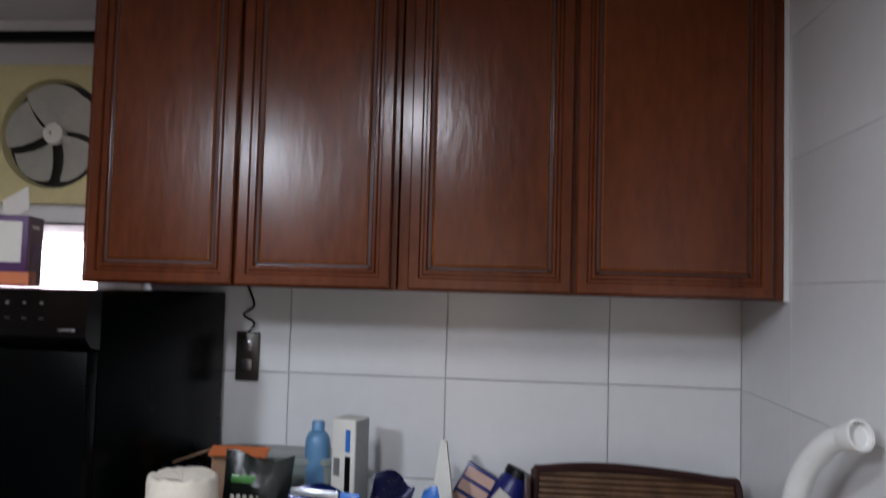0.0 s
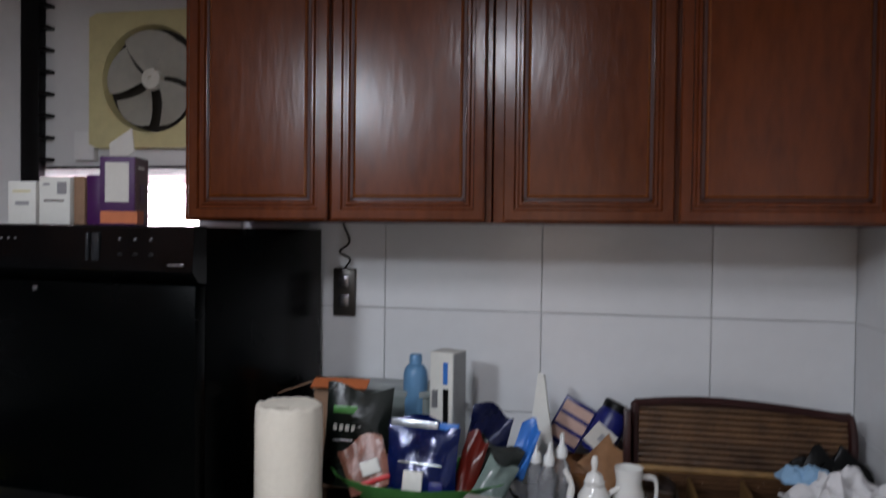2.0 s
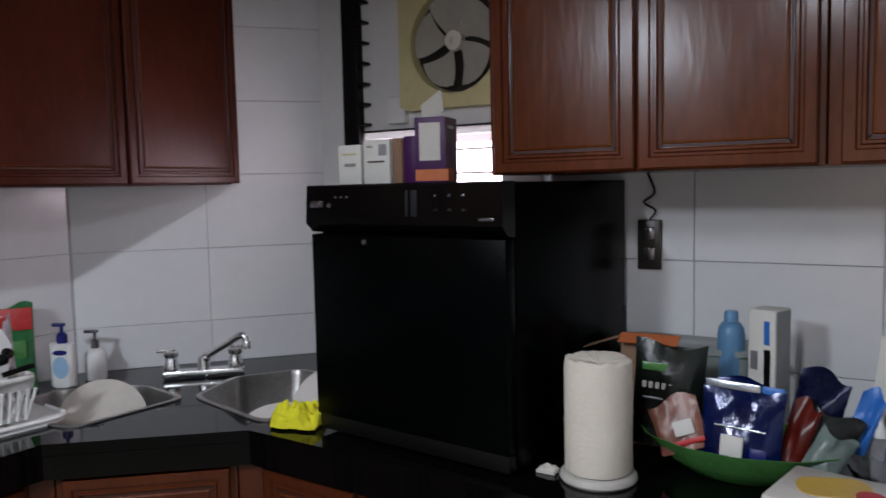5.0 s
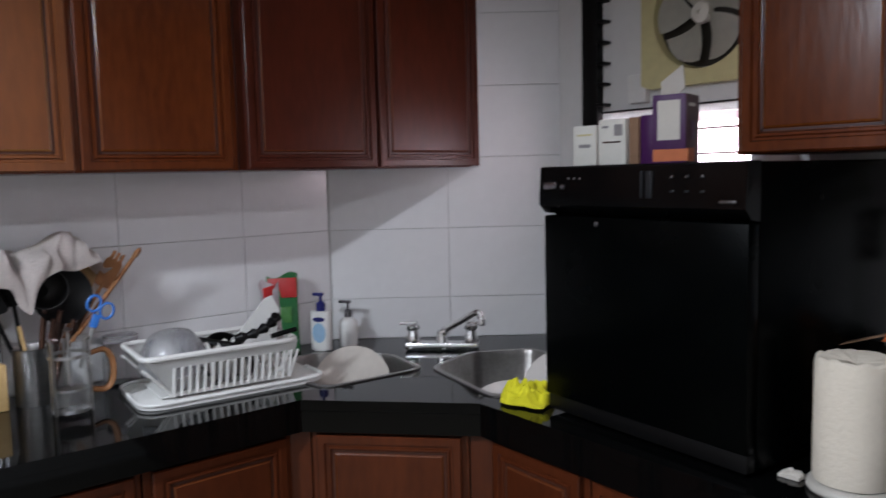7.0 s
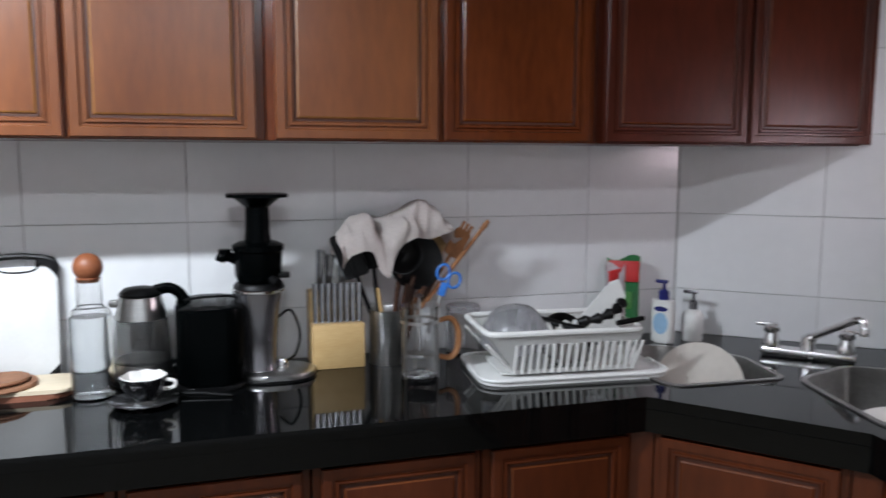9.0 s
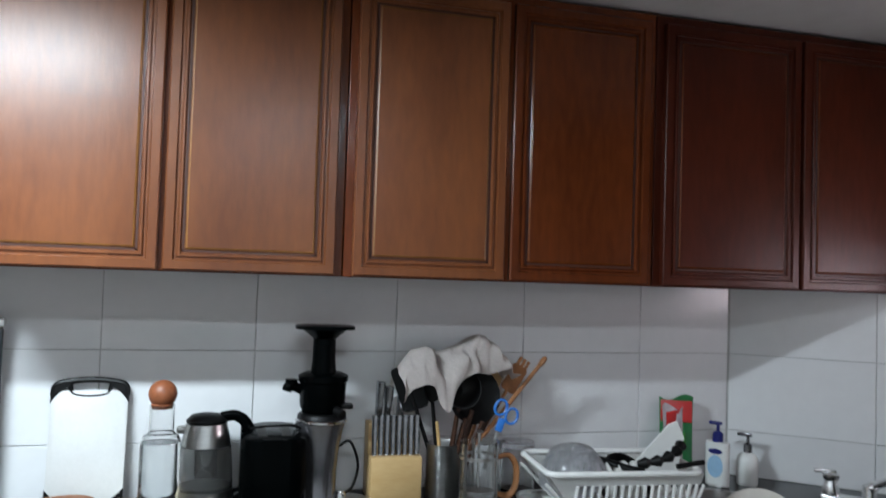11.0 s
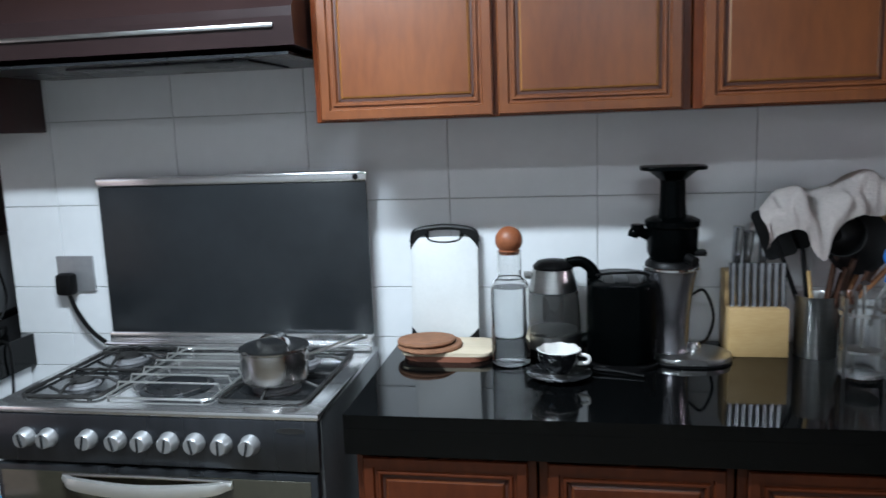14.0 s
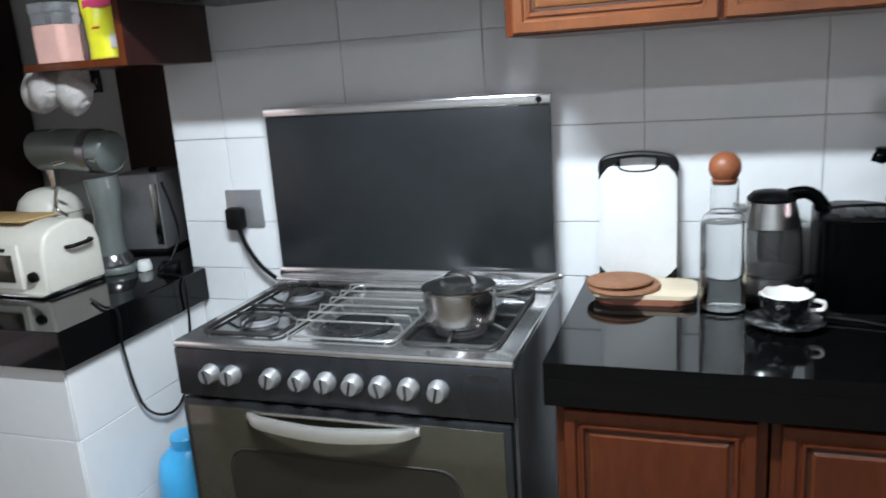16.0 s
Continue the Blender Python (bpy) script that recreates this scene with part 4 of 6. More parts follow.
part("lid_rim", tube(curve_points([(x, -0.006, z) for x, y, z in edge], 5), 0.010, 8, m=lid_m), WOOD_DARK, lidp, "dark rim of the lid")
part("lid_side", box(-0.026, -0.05, 0.0, -0.010, 0.004, 0.135, 0.004, m=lid_m), WOOD_DARK, lidp, "dark side of the lid")
gg = solo("glass_globe", lathe([(0, 0), (0.018, 0), (0.020, 0.006), (0.034, 0.022), (0.039, 0.042), (0.033, 0.064), (0.018, 0.078), (0, 0.082)], 28), GLASS,
          "round clear glass jar standing in the basket", "jar", pose(2.552, -0.255, CZ + 0.012))
# a loose lid of smoked glass with a small knob
solo("smoked_glass_lid", lathe([(0, 0.0), (0.045, 0.0), (0.052, 0.012), (0.03, 0.030), (0.008, 0.034), (0.010, 0.046), (0, 0.048)], 28), material("smoked_glass", (0.05, 0.05, 0.05), 0.06, vary=0.1), "small dark glass lid with a knob lying in the basket", "dish", pose(2.665, -0.435, CZ + 0.010))
solo("tea_towel", crumple(0.20, 0.22, 0.085, 5, 26), material("white_tea_towel", (0.66, 0.64, 0.64), 0.95, vary=0.08, scale=14, bump=0.4, bump_scale=140), "crumpled white tea towel thrown over the basket", "towel", pose(2.885, -0.36, CZ + 0.066))
solo("blue_cloth", crumple(0.10, 0.06, 0.035, 11, 14), material("pale_blue_cloth", (0.25, 0.42, 0.60), 0.95, vary=0.12, bump=0.4, bump_scale=140), "pale blue cloth on the white towel", "cloth", pose(2.835, -0.255, CZ + 0.10))
solo("black_pouch", crumple(0.16, 0.05, 0.07, 14, 14), BLACK_MATT, "dark crumpled pouch by the basket lid", "pouch", pose(2.90, -0.18, CZ + 0.08))
# straw brush at the front edge
bm = bmesh.new()
rnd = random.Random(5)
for i in range(170):
    a = rnd.random()
    x0, x1 = 2.500 + 0.09 * a, 2.475 + 0.26 * a + rnd.uniform(-0.02, 0.02)
    y1 = -0.705 - 0.03 * rnd.random()
    tube([(x0, -0.560, CZ + 0.012 + 0.022 * rnd.random()), ((x0 + x1) / 2, -0.63, CZ + 0.022 + 0.016 * rnd.random()), (x1, y1, CZ + 0.006 - 0.012 * rnd.random())], 0.0016, 4, bm=bm)
br = thing("straw_brush", "yellow-brown straw hand brush lying at the worktop's edge", "brush")
tagged(part("bristles", bm, STRAW, br), kind="stuff")
part("binding", tube([(2.485, -0.565, CZ + 0.022), (2.60, -0.565, CZ + 0.022)], 0.017, 10), WICKER_LIGHT, br, "woven binding")
# white bent pipe standing by the side wall
pp = thing("bent_pipe", "white plastic bent pipe with an open end by the side wall", "pipe")
pts = curve_points([(2.905, -0.590, CZ + 0.001), (2.903, -0.600, 1.08), (2.905, -0.610, 1.18), (2.915, -0.640, 1.25), (2.932, -0.690, 1.300), (2.948, -0.735, 1.318)], 5)
part("pipe", tube(pts, 0.019, 20), WHITE, pp)
part("end_ring", lathe([(0.0195, -0.02), (0.024, -0.012), (0.024, 0.012), (0.020, 0.012), (0.020, 0.002), (0, 0.002)], 24, m=Matrix.Translation(pts[-1]) @ (pts[-1] - pts[-2]).to_track_quat("Z", "Y").to_matrix().to_4x4()), WHITE, pp)
part("button", box(2.896, -0.634, 1.175, 2.906, -0.622, 1.195, 0.003), BLACK_MATT, pp, "dark button")


# ---- sockets and leads ----
def wall_socket(label, m, w, h, plate, faces):
    s = thing("wall_socket", label, "socket", m)
    part("plate", box(-w / 2, -0.009, -h / 2, w / 2, 0, h / 2, 0.003), plate, s)
    for z in faces:
        part("outlet", box(-0.014, -0.012, z - 0.016, 0.014, -0.008, z + 0.016, 0.003), SILVERPLASTIC, s, "grey outlet face")
    return s


s1 = wall_socket("dark brown double wall socket with a looped lead above", pose(1.777, -0.0035, 1.335), 0.060, 0.124, material("dark_bronze", (0.05, 0.045, 0.04), 0.35, 0.5, vary=0.2), (0.028, -0.022))
part("lead", tube(curve_points([(0.0, -0.008, 0.060), (0.016, -0.012, 0.085), (-0.012, -0.012, 0.105), (0.014, -0.012, 0.13), (-0.004, -0.010, 0.178)], 6), 0.0028, 6), BLACK_MATT, s1, "thin black looped lead")
s2 = wall_socket("grey metal cooker socket with a black plug", pose(0.0035, -3.527, 1.090, 0, 0, 90), 0.122, 0.110, GREYMETAL, ())
part("plug", box(-0.048, -0.048, -0.062, 0.008, -0.009, 0.006, 0.012), BLACK_MATT, s2, "black plug")
part("lead", tube(curve_points([(-0.012, -0.03, -0.06), (0.01, -0.035, -0.11), (0.05, -0.035, -0.17), (0.10, -0.03, -0.215)], 6), 0.007, 8), BLACK_MATT, s2, "thick black lead")

# ---- taps and the sink's things ----
SATIN = material("satin_chrome", (0.80, 0.80, 0.80), 0.26, 1.0, vary=0.06)
tap = thing("mixer_tap", "chrome two-handle sink tap with a swivel spout", "tap", pose(0.412, -0.262, CZ + 0.004, 0, 0, 45))
part("base_plate", box(-0.125, -0.026, 0, 0.125, 0.026, 0.022, 0.006), SATIN, tap)
for x in (-0.098, 0.098):
    h = part("handle", lathe([(0, 0.022), (0.024, 0.022), (0.026, 0.030), (0.020, 0.048), (0.017, 0.062), (0.022, 0.068), (0.022, 0.080), (0.012, 0.086), (0, 0.087)], 20, m=pose(x, 0, 0)), SATIN, tap)
    part("lever", box(-0.045, -0.008, 0.082, 0.014, 0.008, 0.092, 0.003, m=pose(x, 0, 0, 0, 0, 10 if x < 0 else 170)), SATIN, h)
part("spout", tube(curve_points([(0, 0, 0.05), (0.02, -0.012, 0.068), (0.075, -0.045, 0.105), (0.115, -0.070, 0.132), (0.132, -0.080, 0.132), (0.138, -0.084, 0.118)], 5), [0.016] * 4 + [0.011] * 22, 14), SATIN, tap)
part("collar", lathe([(0, 0.022), (0.022, 0.022), (0.020, 0.032), (0.018, 0.060), (0.012, 0.064), (0, 0.064)], 20), SATIN, tap)
part("aerator", lathe([(0, 0), (0.012, 0), (0.013, 0.02), (0.010, 0.026), (0, 0.026)], 16, m=pose(0.139, -0.084, 0.094)), SATIN, tap)

PLATE = [(0, 0), (0.055, 0), (0.060, 0.004), (0.112, 0.016), (0.118, 0.020), (0.112, 0.020), (0.06, 0.008), (0, 0.006)]
solo("plate", lathe(PLATE, 44), material("beige_ceramic", (0.52, 0.48, 0.43), 0.3, vary=0.1), "large beige plate standing in the sink bowl", "plate", Matrix.Translation((0.40, -0.615, CZ - 0.052)) @ Vector((0.70, -0.55, 0.62)).to_track_quat("Z", "Y").to_matrix().to_4x4())
solo("plate", lathe(PLATE, 44), CERAMIC, "white plate lying tilted in the sink", "plate", pose(0.78, -0.30, CZ - 0.105, 12, 8, 0), "plates in the sink")
solo("plate", lathe(PLATE, 44), CERAMIC, "white plate leaning in the sink", "plate", pose(0.87, -0.17, CZ - 0.048, 38, 20, 0), "plates in the sink")
solo("cleaning_cloth", crumple(0.125, 0.11, 0.062, 21, 26), YELLOW, "crumpled bright yellow cleaning cloth on the sink's edge", "cloth", pose(1.036, -0.490, CZ + 0.006, 0, 0, 20))

soap = thing("soap_bottle", "white hand soap bottle with a blue pump and blue print", "bottle", pose(0.120, -0.555, CZ, 0, 0, 35))
part("bottle", prism(rounded(0.072, 0.042, 0.018), 0, 0.135, 0.006), WHITE, soap)
part("label_print", prism([(0.024 * math.cos(t), 0.034 * math.sin(t)) for t in (i * 0.3142 for i in range(20))], 0, 0.001, m=pose(0.0, -0.0212, 0.062, 90)), material("pale_blue_print", (0.30, 0.48, 0.66), 0.4), soap, "pale blue oval print")
part("label_print", prism([(0.022 * math.cos(t), 0.008 * math.sin(t)) for t in (i * 0.3142 for i in range(20))], 0, 0.001, m=pose(0.0, -0.0213, 0.108, 90)), NAVY, soap, "dark blue oval print")
part("collar", lathe([(0.016, 0.1355), (0.016, 0.160), (0.010, 0.166), (0.005, 0.168), (0.005, 0.186), (0, 0.186)], 18), NAVY, soap, "blue pump collar")
part("nozzle", box(-0.028, -0.007, 0.186, 0.012, 0.007, 0.197, 0.004), NAVY, soap, "blue pump nozzle")
soap2 = thing("soap_dispenser", "small white soap dispenser with a pale pump", "bottle", pose(0.125, -0.450, CZ, 0, 0, 30))
part("bottle", lathe([(0, 0), (0.030, 0), (0.032, 0.005), (0.032, 0.08), (0.026, 0.092), (0.014, 0.10), (0, 0.10)], 28), WHITE, soap2)
part("collar", lathe([(0.013, 0.1005), (0.013, 0.125), (0.005, 0.13), (0.005, 0.148), (0, 0.148)], 18), SILVERPLASTIC, soap2)
part("nozzle", box(-0.034, -0.007, 0.148, 0.012, 0.007, 0.159, 0.004), SILVERPLASTIC, soap2)
gp = packet("refill_packet", "green refill packet with a red top standing by the wall", pose(0.060, -0.665, CZ, -6, 0, 62), 0.105, 0.262, 0.05, material("green_film", (0.02, 0.15, 0.045), 0.35, vary=0.25, bump=0.3, bump_scale=20), 25,
            [("band", -0.048, 0.185, 0.048, 0.252, RED), ("print", -0.03, 0.10, 0.028, 0.155, GREEN)])
gp["group"] = ""

# ---- dish rack ----
rk = thing("dish_rack", "white plastic slatted dish rack standing on its drip tray", "dish rack", pose(0.410, -1.235, CZ, 0, 0, 85))
TW, TD = 0.515, 0.29
part("drip_tray", prism([(x + TW / 2 - 0.025, y + TD / 2 - 0.02) for x, y in rounded(TW, TD, 0.05)], 0, 0.010, 0.003), WHITE, rk, "flat white drip tray")
part("tray_rim", tube([(x + TW / 2 - 0.025, y + TD / 2 - 0.02, 0.014) for x, y in rounded(TW, TD, 0.05, 8)] + [(TW - 0.025, TD / 2 - 0.02, 0.014)], 0.005, 8), WHITE, rk)
RW, RD, RH = 0.40, 0.245, 0.130
low = [(0.065, 0.018), (RW - 0.010, 0.018), (RW - 0.010, RD - 0.02), (0.065, RD - 0.02)]
high = [(-0.01, -0.005), (RW + 0.01, -0.005), (RW + 0.01, RD + 0.01), (-0.01, RD + 0.01)]
rim = [(x + RW / 2, y + RD / 2 + 0.003, RH) for x, y in rounded(RW + 0.02, RD + 0.015, 0.03, 6)]
part("rim", tube(rim + [rim[0]], 0.008, 8), WHITE, rk, "rolled rim")
part("floor", box(0.035, 0.03, 0.016, RW - 0.035, RD - 0.03, 0.021), WHITE, rk)
for i in range(4):
    (ax, ay), (bx_, by_) = low[i], low[(i + 1) % 4]
    (cx, cy), (dx, dy) = high[i], high[(i + 1) % 4]
    n = 16 if i % 2 == 0 else 9
    for k in range(n + 1):
        t = k / n
        p0 = (ax + (bx_ - ax) * t, ay + (by_ - ay) * t, 0.020)
        p1 = (p0[0] if i % 2 == 0 else cx + (dx - cx) * t, cy + (dy - cy) * t, RH - 0.030)
        if i % 2 == 1 and 1 < k < n - 1 and i == 3:
            continue
        part("slat", tube([p0, p1], 0.0042, 6), WHITE, rk)
    for s0, s1 in ((0.74, 1.0), (0.0, 0.10)) + (((0.0, 1.0),) if i == 3 else ()):
        bm = bmesh.new()
        q = []
        for (lx, ly), (hx, hy) in ((low[i], high[i]), (low[(i + 1) % 4], high[(i + 1) % 4])):
            for s in (s0, s1):
                q.append((lx + (hx - lx) * s, ly + (hy - ly) * s, 0.02 + (RH - 0.022) * s))
        v = [bm.verts.new(q[j]) for j in (0, 1, 3, 2)]
        bm.faces.new(v)
        bmesh.ops.solidify(bm, geom=bm.faces[:], thickness=0.004)
        part("side_band", bm, WHITE, rk)
for y0, y1 in ((0.018, -0.005), (RD - 0.02, RD + 0.01)):
    bm = bmesh.new()
    bm.faces.new([bm.verts.new(p) for p in ((0.065, y0, 0.020), (0.072, y0 + (y1 - y0) * 0.8, RH - 0.024), (-0.006, y1, RH - 0.004))])
    bmesh.ops.solidify(bm, geom=bm.faces[:], thickness=0.004)
    part("corner_panel", bm, WHITE, rk, "solid sloping corner")
M = rk.matrix_world
solo("plastic_bowl", lathe([(0.072, 0), (0.075, 0.004), (0.070, 0.03), (0.050, 0.062), (0.025, 0.074), (0, 0.076), (0, 0.073), (0.024, 0.071), (0.047, 0.059), (0.067, 0.03), (0.070, 0.0)], 36, closed=False), CLOUDY,
     "cloudy plastic bowl upside down in the dish rack", "bowl", M @ pose(0.095, 0.11, 0.088, 14, -10, 0) @ Matrix.Scale(1.25, 4))
solo("glass_dome", lathe([(0.060, 0), (0.062, 0.004), (0.056, 0.03), (0.036, 0.055), (0, 0.064), (0, 0.061), (0.034, 0.052), (0.053, 0.03), (0.057, 0)], 36, closed=False), CLOUDY,
     "second cloudy bowl in the dish rack", "bowl", M @ pose(0.165, 0.14, 0.085, 10, 16, 0))
pn = thing("frying_pan", "black pan with a long handle lying in the rack", "pan")
part("pan", lathe([(0, 0), (0.070, 0), (0.085, 0.030), (0.082, 0.030), (0.068, 0.004), (0, 0.004)], 32, m=M @ pose(0.235, 0.13, 0.062, 58, 0, 20)), BLACK_MATT, pn)
part("handle", tube([M @ Vector(p) for p in curve_points([(0.10, 0.16, 0.150), (0.17, 0.10, 0.142), (0.235, 0.06, 0.128), (0.27, 0.05, 0.126)], 5)], 0.010, 10, flat=0.6), BLACK_MATT, pn, "black handle")
ut = thing("cooking_tongs", "black kitchen tool lying across the rack", "utensil")
part("arm", tube([M @ Vector(p) for p in curve_points([(0.235, 0.02, 0.150), (0.29, 0.01, 0.160), (0.34, 0.02, 0.178), (0.375, 0.05, 0.195)], 5)], [0.008 + 0.004 * (i % 3) for i in range(16)], 10), BLACK_MATT, ut)
part("grip", tube([M @ Vector(p) for p in [(0.33, -0.012, 0.150), (0.365, -0.012, 0.155), (0.405, -0.01, 0.160)]], 0.007, 8), BLACK_MATT, ut)
bm = bmesh.new()
tri = [(-0.065, 0), (0.05, 0.0), (0.062, 0.09), (0.045, 0.125), (0.028, 0.118)]
f = [bm.verts.new((x, -0.003, z)) for x, z in tri]
g = [bm.verts.new((x, 0.003, z)) for x, z in tri]
bm.faces.new(f), bm.faces.new(g)
for i in range(len(tri)):
    bm.faces.new((f[i], f[(i + 1) % len(tri)], g[(i + 1) % len(tri)], g[i]))
solo("white_scraper", bm, WHITE, "thin white cutting mat standing in the rack", "cutting mat", M @ pose(0.312, 0.09, 0.098, 8, 0, -10) @ Matrix.Scale(1.25, 4))
packet("film_packet", "crumpled clear and red film hanging over the rack", M @ pose(0.40, 0.145, 0.115, 10, -10, 10), 0.06, 0.175, 0.03, material("clear_red_film", (0.45, 0.40, 0.42), 0.2, vary=0.3, scale=12, bump=0.6, bump_scale=20), 41,
       [("band", -0.026, 0.12, 0.024, 0.165, RED)])["group"] = ""
for i in range(4):
    solo("small_plate", lathe([(0, 0), (0.04, 0), (0.062, 0.008), (0.06, 0.010), (0, 0.004)], 30), CERAMIC, "small white plate standing in the dish rack", "plate",
         M @ pose(0.175 + i * 0.028, 0.09, 0.078, 0, 84, 0), "plates in the rack")
gj = thing("glass_jar", "clear glass jar with a pale lid behind the dish rack", "jar", pose(0.07, -1.20, CZ))
part("jar", lathe([(0, 0), (0.05, 0), (0.052, 0.006), (0.052, 0.105), (0.046, 0.125), (0.043, 0.125), (0.048, 0.10), (0.048, 0.008), (0, 0.008)], 32), GLASS, gj)
part("lid", lathe([(0.048, 0.126), (0.05, 0.129), (0.05, 0.140), (0.046, 0.144), (0, 0.144)], 28), CLOUDY, gj, "pale plastic lid")

# ---- glass press, utensil pot, knife block ----
mg = thing("coffee_press", "glass coffee jug with a wooden handle", "jug", pose(0.274, -1.388, CZ))
part("glass", lathe([(0, 0.004), (0.046, 0.004), (0.049, 0.010), (0.049, 0.183), (0.052, 0.190), (0.050, 0.190), (0.046, 0.182), (0.046, 0.014), (0, 0.012)], 36), GLASS, mg)
part("handle", tube(curve_points([(0.0, 0.048, 0.145), (0.0, 0.085, 0.150), (0.0, 0.105, 0.120), (0.0, 0.104, 0.070), (0.0, 0.085, 0.045), (0.0, 0.050, 0.050)], 6), 0.009, 10, flat=0.7), SPOONWOOD, mg, "curved wooden handle")
for k in range(3):
    a = radians(30 + 120 * k)
    part("frame_strip", box(-0.004, -0.0515, 0.0, 0.004, -0.0495, 0.185, m=pose(0, 0, 0, 0, 0, 30 + 120 * k)), STEEL, mg)
part("frame_ring", lathe([(0.0495, 0.145), (0.0512, 0.145), (0.0512, 0.153), (0.0495, 0.153)], 36, closed=False), STEEL, mg)
part("strainer", lathe([(0, 0.06), (0.044, 0.06), (0.044, 0.066), (0.004, 0.070), (0.004, 0.21), (0.012, 0.214), (0, 0.222)], 24), STEEL, mg)

up = thing("utensil_pot", "brushed steel pot for kitchen utensils", "pot", pose(0.115, -1.440, CZ))
part("pot", lathe([(0, 0), (0.048, 0), (0.049, 0.004), (0.049, 0.150), (0.051, 0.153), (0.048, 0.153), (0.046, 0.148), (0.046, 0.006), (0, 0.005)], 40), STEEL, up)
U = "utensils in the steel pot"


def utensil(label, foot, tip, r, mat, head=None, hm=None, name="utensil"):
    u = thing(name, label, "utensil", group=U)
    part("handle", tube([foot, Vector(foot).lerp(Vector(tip), 0.5), tip], [r * 0.8, r, r * 0.9], 8), mat, u)
    if head:
        part("head", head, hm or mat, u)
    return u


def along(a, b, roll=0):
    d = Vector(b) - Vector(a)
    return Matrix.Translation(b) @ d.to_track_quat("Z", "Y").to_matrix().to_4x4() @ pose(0, 0, 0, 0, 0, roll)


F = (0.115, -1.43, CZ + 0.01)
DARKHANDLE = material("dark_stained_handle", (0.045, 0.018, 0.009), 0.5, vary=0.3, scale=12)
t = (0.155, -1.165, 1.285)
utensil("long wooden spoon leaning in the steel pot", (0.115, -1.455, CZ + 0.012), t, 0.007, SPOONWOOD, lathe([(0, -0.02), (0.013, -0.012), (0.016, 0.0), (0.012, 0.014), (0, 0.02)], 16, m=along(F, t) @ Matrix.Diagonal((1, 0.5, 1, 1))), SPOONWOOD, "wooden_spoon")
t = (0.10, -1.245, 1.205)
h = prism(rounded(0.05, 0.085, 0.012), -0.003, 0.003, m=along(F, t, 90) @ pose(0, 0, 0.03, 90))
for k in range(3):
    box(-0.019 + k * 0.014, -0.003, 0.055, -0.011 + k * 0.014, 0.003, 0.095, bm=h, m=along(F, t, 90))
utensil("wooden slotted fork with flat prongs", (0.12, -1.44, CZ + 0.01), t, 0.006, SPOONWOOD, h, SPOONWOOD, "wooden_fork")
t = (0.06, -1.29, 1.20)
utensil("pale flat wooden spatula in the steel pot", (0.11, -1.42, CZ + 0.01), t, 0.006, SPOONWOOD, prism(rounded(0.055, 0.09, 0.015), -0.003, 0.003, m=along(F, t, 80) @ pose(0, 0, 0.035, 90)), PALEWOOD, "wooden_spatula")
t = (0.12, -1.375, 1.225)
utensil("large black ladle with a round head", (0.10, -1.44, CZ + 0.01), (0.12, -1.40, 1.15), 0.006, BLACK_MATT,
        lathe([(0, -0.03), (0.03, -0.022), (0.052, 0.0), (0.056, 0.018), (0.053, 0.018), (0.045, -0.0), (0, -0.022)], 28, m=pose(0.150, -1.405, 1.205, 70, 0, 80)), BLACK_MATT, "ladle")
utensil("wide black skimmer hanging under the cloth", (0.10, -1.43, CZ + 0.01), (0.13, -1.39, 1.11), 0.006, BLACK_MATT,
        lathe([(0, 0), (0.060, 0.004), (0.078, 0.016), (0.080, 0.020), (0.058, 0.010), (0, 0.006)], 32, m=pose(0.125, -1.365, 1.185, 0, 78, 6)), BLACK_MATT, "skimmer")
for ty, tz, tx in ((-1.335, 1.165, 0.10), (-1.375, 1.15, 0.165), (-1.41, 1.17, 0.15), (-1.30, 1.14, 0.12)):
    utensil("dark brown wooden utensil handle in the pot", (0.12, -1.435, CZ + 0.01), (tx, ty, tz), 0.0075, DARKHANDLE)
t = (0.10, -1.545, 1.215)
utensil("black flat plastic turner in the steel pot", (0.115, -1.44, CZ + 0.01), t, 0.006, BLACK_MATT, prism(rounded(0.075, 0.13, 0.012), -0.003, 0.003, m=along(F, t, 75) @ pose(0, 0, -0.01, 90)), BLACK_MATT, "turner")
utensil("black plastic serving spoon in the pot", (0.12, -1.45, CZ + 0.01), (0.10, -1.475, 1.18), 0.006, BLACK_MATT, prism(rounded(0.06, 0.09, 0.028), -0.005, 0.005, m=along(F, (0.10, -1.475, 1.18), 80) @ pose(0, 0, 0.03, 90)), BLACK_MATT, "serving_spoon")
utensil("thin pale wooden handle in the pot", (0.13, -1.44, CZ + 0.01), (0.16, -1.475, 1.12), 0.005, PALEWOOD)
utensil("dark wooden utensil handle in the pot", (0.12, -1.43, CZ + 0.01), (0.17, -1.395, 1.13), 0.007, DARKHANDLE)
utensil("dark brown utensil handle in the pot", (0.125, -1.42, CZ + 0.01), (0.17, -1.345, 1.12), 0.007, DARKHANDLE)
sc_ = thing("scissors", "blue-handled kitchen scissors in the steel pot", "scissors", pose(0.165, -1.277, 1.140, 0, 20, 84) @ Matrix.Scale(0.82, 4), U)
for x, z in ((-0.022, 0.015), (0.024, 0.0)):
    ring = [(x + 0.021 * math.cos(a), 0, z + 0.027 * math.sin(a)) for a in (i * 0.3927 for i in range(17))]
    part("handle_loop", tube(ring, 0.0048, 8), BLUE, sc_, "blue plastic loop")
part("shank", box(-0.016, -0.005, -0.065, 0.010, 0.005, -0.018, 0.003), BLUE, sc_)
